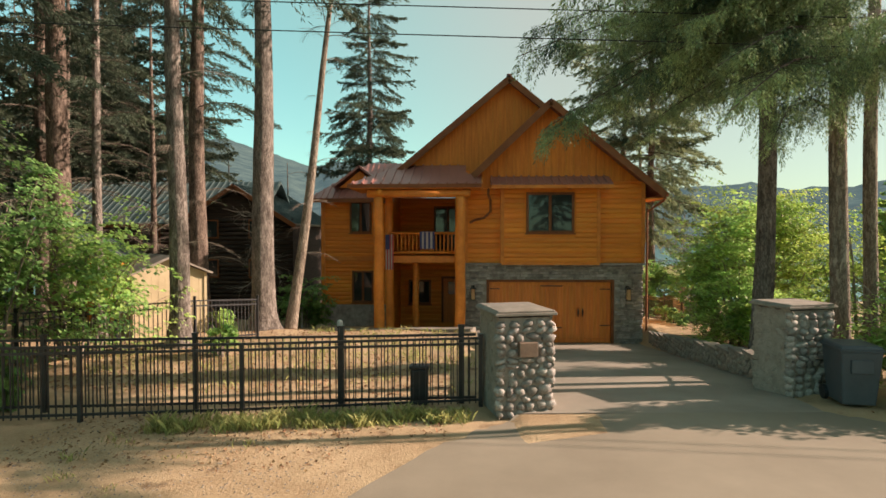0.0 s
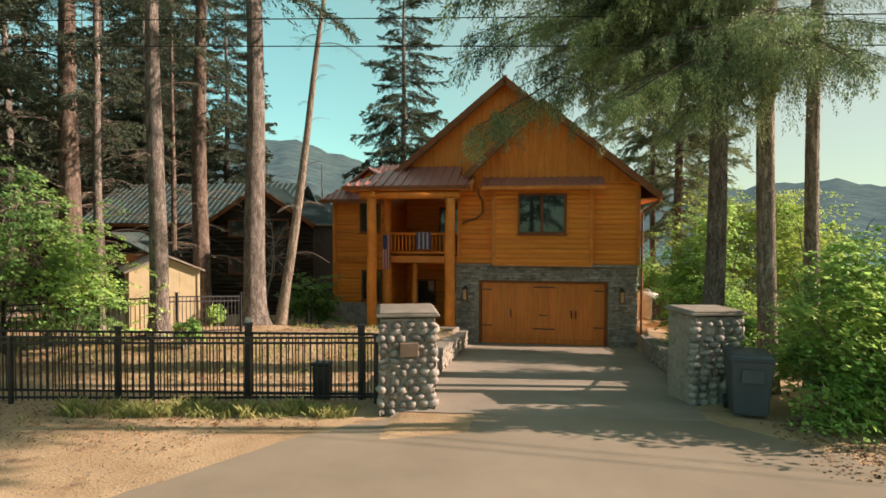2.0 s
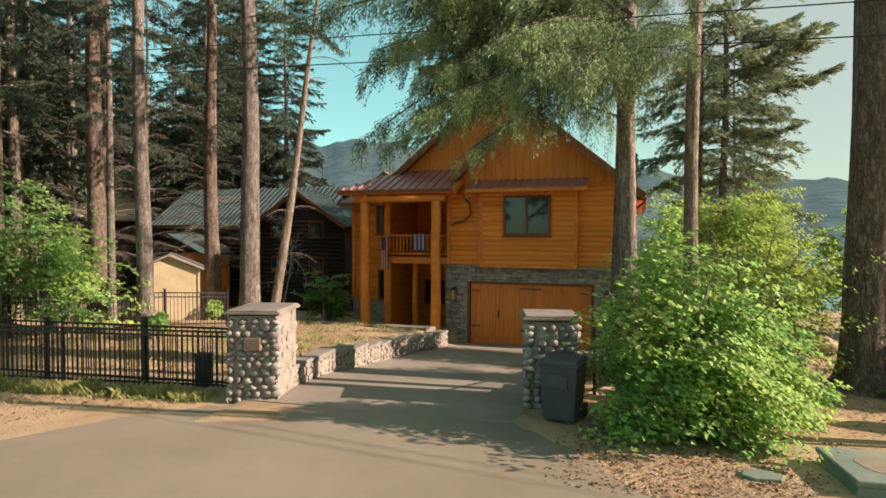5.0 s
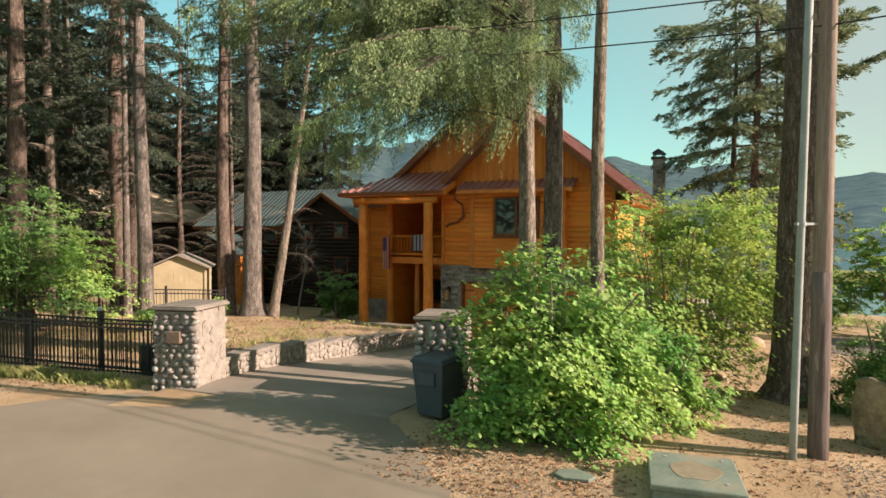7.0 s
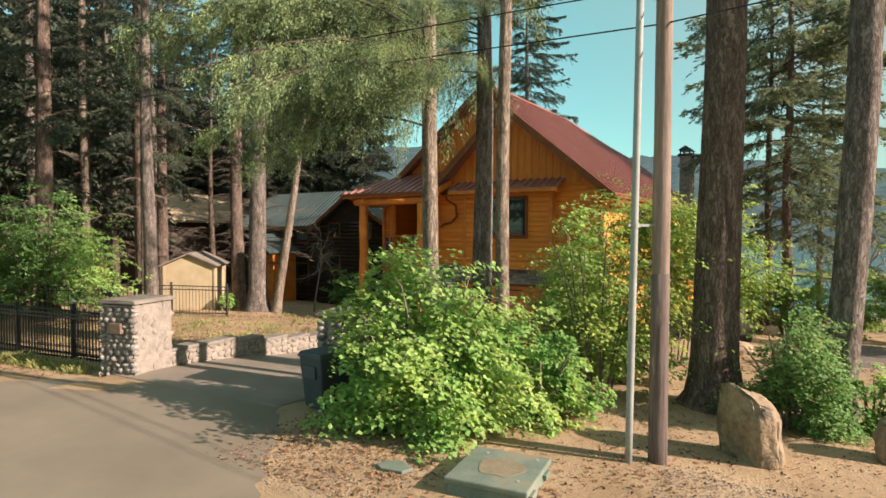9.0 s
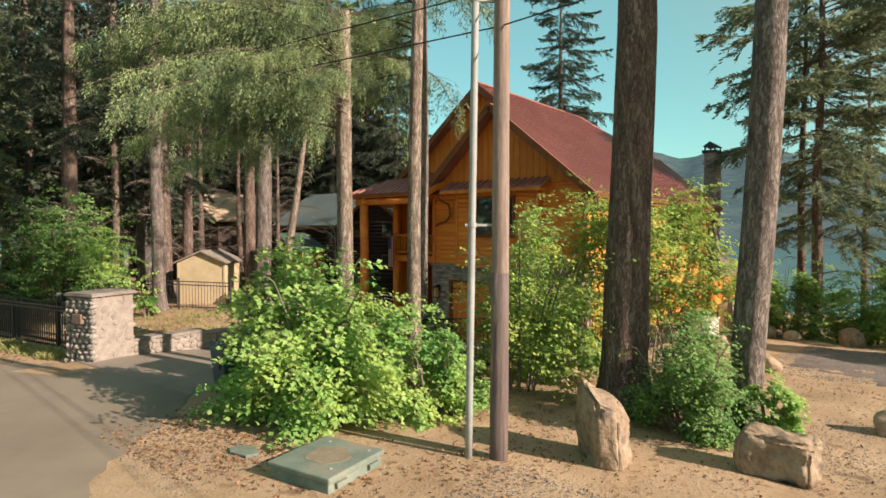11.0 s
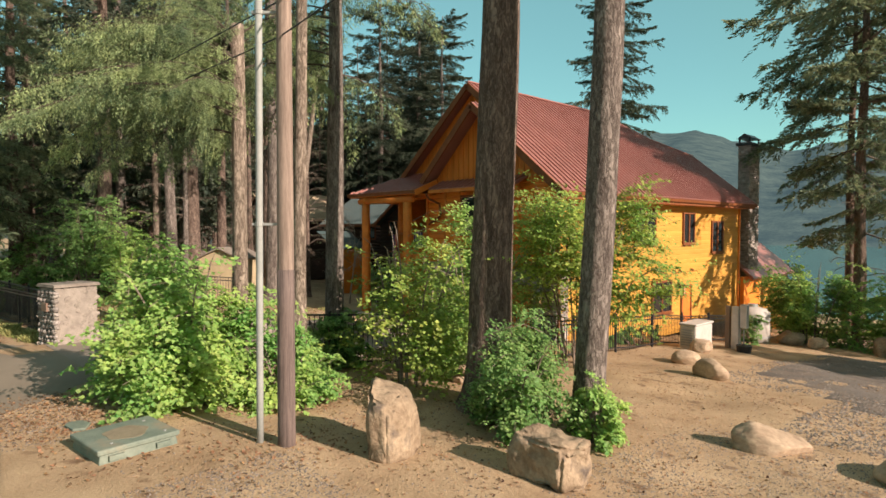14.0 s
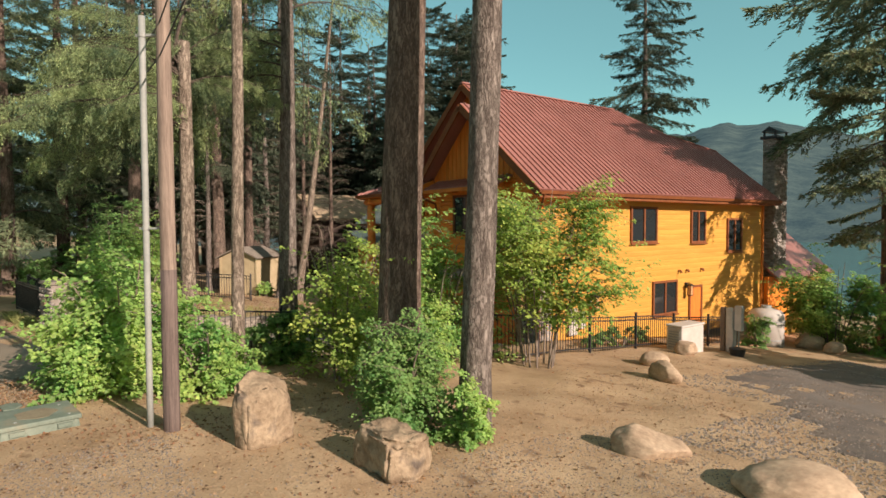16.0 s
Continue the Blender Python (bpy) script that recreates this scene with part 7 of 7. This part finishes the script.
# overhead wires to the pole
def wire(points, sag, label):
    t = thing("overhead_wire", points[0], label, "wire", "overhead wires")
    g = Geo()
    for a, b in zip(points[:-1], points[1:]):
        a, b = np.array(a, float), np.array(b, float)
        g.tube([a + (b - a) * u - np.array([0, 0, sag * 4 * u * (1 - u)]) for u in np.linspace(0, 1, 20)], 0.011, 6)
    piece("cable", g, M["wire"], t)


wire([(-45, 12.1, 9.9), (12.46, 10.72, 6.35), (40, 9.0, 7.2)], 0.12, "thin black overhead wire")
wire([(-45, 12.2, 9.3), (12.46, 10.72, 5.85), (40, 9.1, 6.8)], 0.12, "thin black overhead wire")

# banners and flag on the balcony
fl = thing("flag", (-2.75, 24.4, 2.8), "striped red and white flag hanging from the balcony", "flag")
for i in range(6):
    g = Geo()
    g.box(-2.92 + i * 0.055, -2.92 + (i + 1) * 0.055, 24.4 + 0.01 * (i % 2), 24.42 + 0.01 * (i % 2), 1.35, 2.82)
    piece("stripe", g, M["cloth_red"] if i % 2 else M["cloth_white"], fl)
g = Geo()
g.box(-2.925, -2.75, 24.385, 24.4, 2.2, 2.82)
piece("canton", g, M["cloth_blue"], fl, "dark blue corner")
tw = thing("striped_towel", (-1.2, 24.62, 2.9), "blue and white striped cloth over the railing", "cloth")
for i in range(7):
    g = Geo()
    g.box(-1.5 + i * 0.09, -1.5 + (i + 1) * 0.09, 24.615, 24.63, 2.2 + 0.03 * (i % 2), 2.95)
    piece("stripe", g, M["cloth_blue"] if i % 2 == 0 else M["cloth_white"], tw)


# ---------------------------------------------------------------- ground cover
def tufts(name, spots, h, blades_n, seed, label, material="grass"):
    """Many grass blades as one stuff mesh. spots: (x, y, spread)."""
    rs = np.random.RandomState(seed)
    vs = []
    for x, y, sp in spots:
        k = rs.uniform(0.5, 1.4)
        for _ in range(blades_n):
            px, py = x + rs.randn() * sp, y + rs.randn() * sp
            z = float(ground_z(px, py)) - 0.01
            a, L = rs.uniform(0, 6.28), h * k * rs.uniform(0.4, 1.1)
            dx, dy = math.cos(a), math.sin(a)
            w, ln = 0.003 + 0.005 * rs.rand(), rs.uniform(0.1, 0.9)
            vs += [(px - dy * w, py + dx * w, z), (px + dy * w, py - dx * w, z), (px + dx * ln * L * 0.4 + dy * w * 0.6, py + dy * ln * L * 0.4 - dx * w * 0.6, z + L * 0.65), (px + dx * ln * L, py + dy * ln * L, z + L)]
    ob = new(name, leafy_mesh(name, np.array(vs)))
    ob.data.materials.append(M[material])
    return tagged(ob, label, "grass", kind="stuff")


rs = np.random.RandomState(5)
line = lambda x: 9.72 + (x - 0.85) * 0.192
tufts("grass", [(x, line(x) - rs.uniform(0.1, 0.55), 0.09) for x in np.concatenate([rs.uniform(-3.6, 0.7, 30), rs.uniform(-1.9, 0.3, 26), rs.uniform(-4.6, -3.4, 6)])], 0.2, 60, 6, "green and dry grass tufts along the gate")
tufts("grass", [(rs.uniform(-8, 0.6), rs.uniform(10.6, 17), 0.25) for _ in range(130)], 0.12, 24, 7, "sparse grass in the yard")
tufts("grass", [(rs.uniform(-4.5, 0.8), rs.uniform(12.0, 21.5), 0.12) for _ in range(70)], 0.16, 20, 8, "dry grass and weeds in the front bed")
tufts("grass", [(rs.uniform(-5, -0.5), rs.uniform(5.6, 8.5), 0.08) for _ in range(9)], 0.1, 20, 9, "small weeds in the dirt verge")
tufts("grass", [(rs.uniform(9, 22), rs.uniform(44, 62), 0.6) for _ in range(260)], 0.3, 30, 10, "green grass towards the lake shore")


def scatter(name, areas, n, size, seed, material, label, category, flat=0.12, leaf=False):
    """Loose bits on the ground as one stuff mesh. areas: (x0, x1, y0, y1, weight)."""
    rs = np.random.RandomState(seed)
    w = np.array([a[4] for a in areas], float)
    pick = rs.choice(len(areas), n, p=w / w.sum())
    A = np.array([a[:4] for a in areas])[pick]
    x, y = A[:, 0] + (A[:, 1] - A[:, 0]) * rs.rand(n), A[:, 2] + (A[:, 3] - A[:, 2]) * rs.rand(n)
    z = ground_z(x, y)
    s = size * rs.uniform(0.4, 1.5, n)
    if leaf:
        c = np.stack([x, y, z + 0.012], 1)
        v = leaf_quads(c, np.stack([rs.randn(n) * 0.35, rs.randn(n) * 0.35, np.ones(n)], 1), size, rs)
        ob = new(name, fast_mesh(name, v, np.full(n * 2, 4), (np.arange(n)[:, None] * 6 + np.array([[0, 1, 2, 3, 0, 3, 4, 5]])).ravel()))
    else:
        base = np.array([(1, 0, 0), (0.3, 0.95, 0), (-0.8, 0.6, 0), (-0.8, -0.6, 0), (0.3, -0.95, 0), (0.1, 0.05, 0.9)])
        j = base[None] * rs.uniform(0.6, 1.2, (n, 6, 3))
        v = j * s[:, None, None] * 0.5 + np.stack([x, y, z - 0.004], 1)[:, None]
        f = np.array([0, 1, 5, 1, 2, 5, 2, 3, 5, 3, 4, 5, 4, 0, 5])
        ob = new(name, fast_mesh(name, v.reshape(-1, 3), np.full(n * 5, 3), (np.arange(n)[:, None] * 6 + f[None]).ravel()))
    ob.data.materials.append(M[material])
    return tagged(ob, label, category, kind="stuff")


DIRT = [(9.6, 20, 8.6, 15, 4), (12.5, 20, 14, 22, 2.5), (9, 12.5, 12, 17, 1), (-5.5, -0.9, 6.9, 9.4, 1.3), (7.3, 10, 7.6, 9.9, 1.6), (9, 18, 20, 27, 1.5), (-8, 0.6, 10.5, 22, 1.2)]
scatter("leaf_litter", DIRT, 5200, 0.045, 11, "litter", "fallen brown leaves and needle clumps on the dirt", "leaf litter", leaf=True)
scatter("leaf_litter", [(7.0, 9.8, 7.6, 9.9, 3), (-4.5, 0.3, 8.2, 9.4, 2), (11.6, 13.4, 9.6, 11.6, 1.4), (9.6, 12, 8.0, 9.2, 1)], 1300, 0.05, 12, "litter", "brown leaves drifted along the verge", "leaf litter", leaf=True)
scatter("leaf_litter", [(9.6, 17.5, 8.6, 14, 4), (7.2, 10.2, 7.6, 9.9, 2.2), (-5.5, -0.9, 6.9, 9.4, 0.7), (15, 20, 12, 18, 1.2), (12, 18, 18, 26, 1.2)], 900, 0.042, 18, "litter_dark", "curled dark brown leaves on the dirt", "leaf litter", leaf=True)
scatter("leaf_litter", [(-9, 0.4, 10.6, 14.5, 3), (-9, -0.5, 14.5, 20, 2)], 5200, 0.06, 19, "litter", "brown leaves and needles over the yard behind the fence", "leaf litter", leaf=True)
scatter("pebbles", DIRT, 7000, 0.035, 13, "gravel", "small stones in the dirt", "gravel")
scatter("dirt_clods", DIRT, 24000, 0.033, 16, "clod", "small clods of dry dirt", "dirt")
scatter("gravel", [(15.5, 21.5, 12.6, 17.6, 2), (19.5, 24, 17, 21, 1.4), (12.6, 19, 8.2, 10.6, 1.6)], 30000, 0.032, 17, "gravel", "fine grey gravel strewn over the dirt", "gravel")
scatter("gravel", [(7.6, 10.2, 7.4, 8.9, 2), (12.6, 18, 8.0, 10.8, 3), (-5.5, -0.6, 5.0, 7.0, 1.4), (18, 22, 13, 18, 1.6)], 9000, 0.03, 14, "gravel", "grey crushed gravel at the road edge", "gravel")
scatter("gravel", [(13.5, 24, 22.5, 34, 1), (16.5, 23, 18, 24, 0.6)], 24000, 0.06, 15, "gravel", "grey gravel parking area", "gravel")
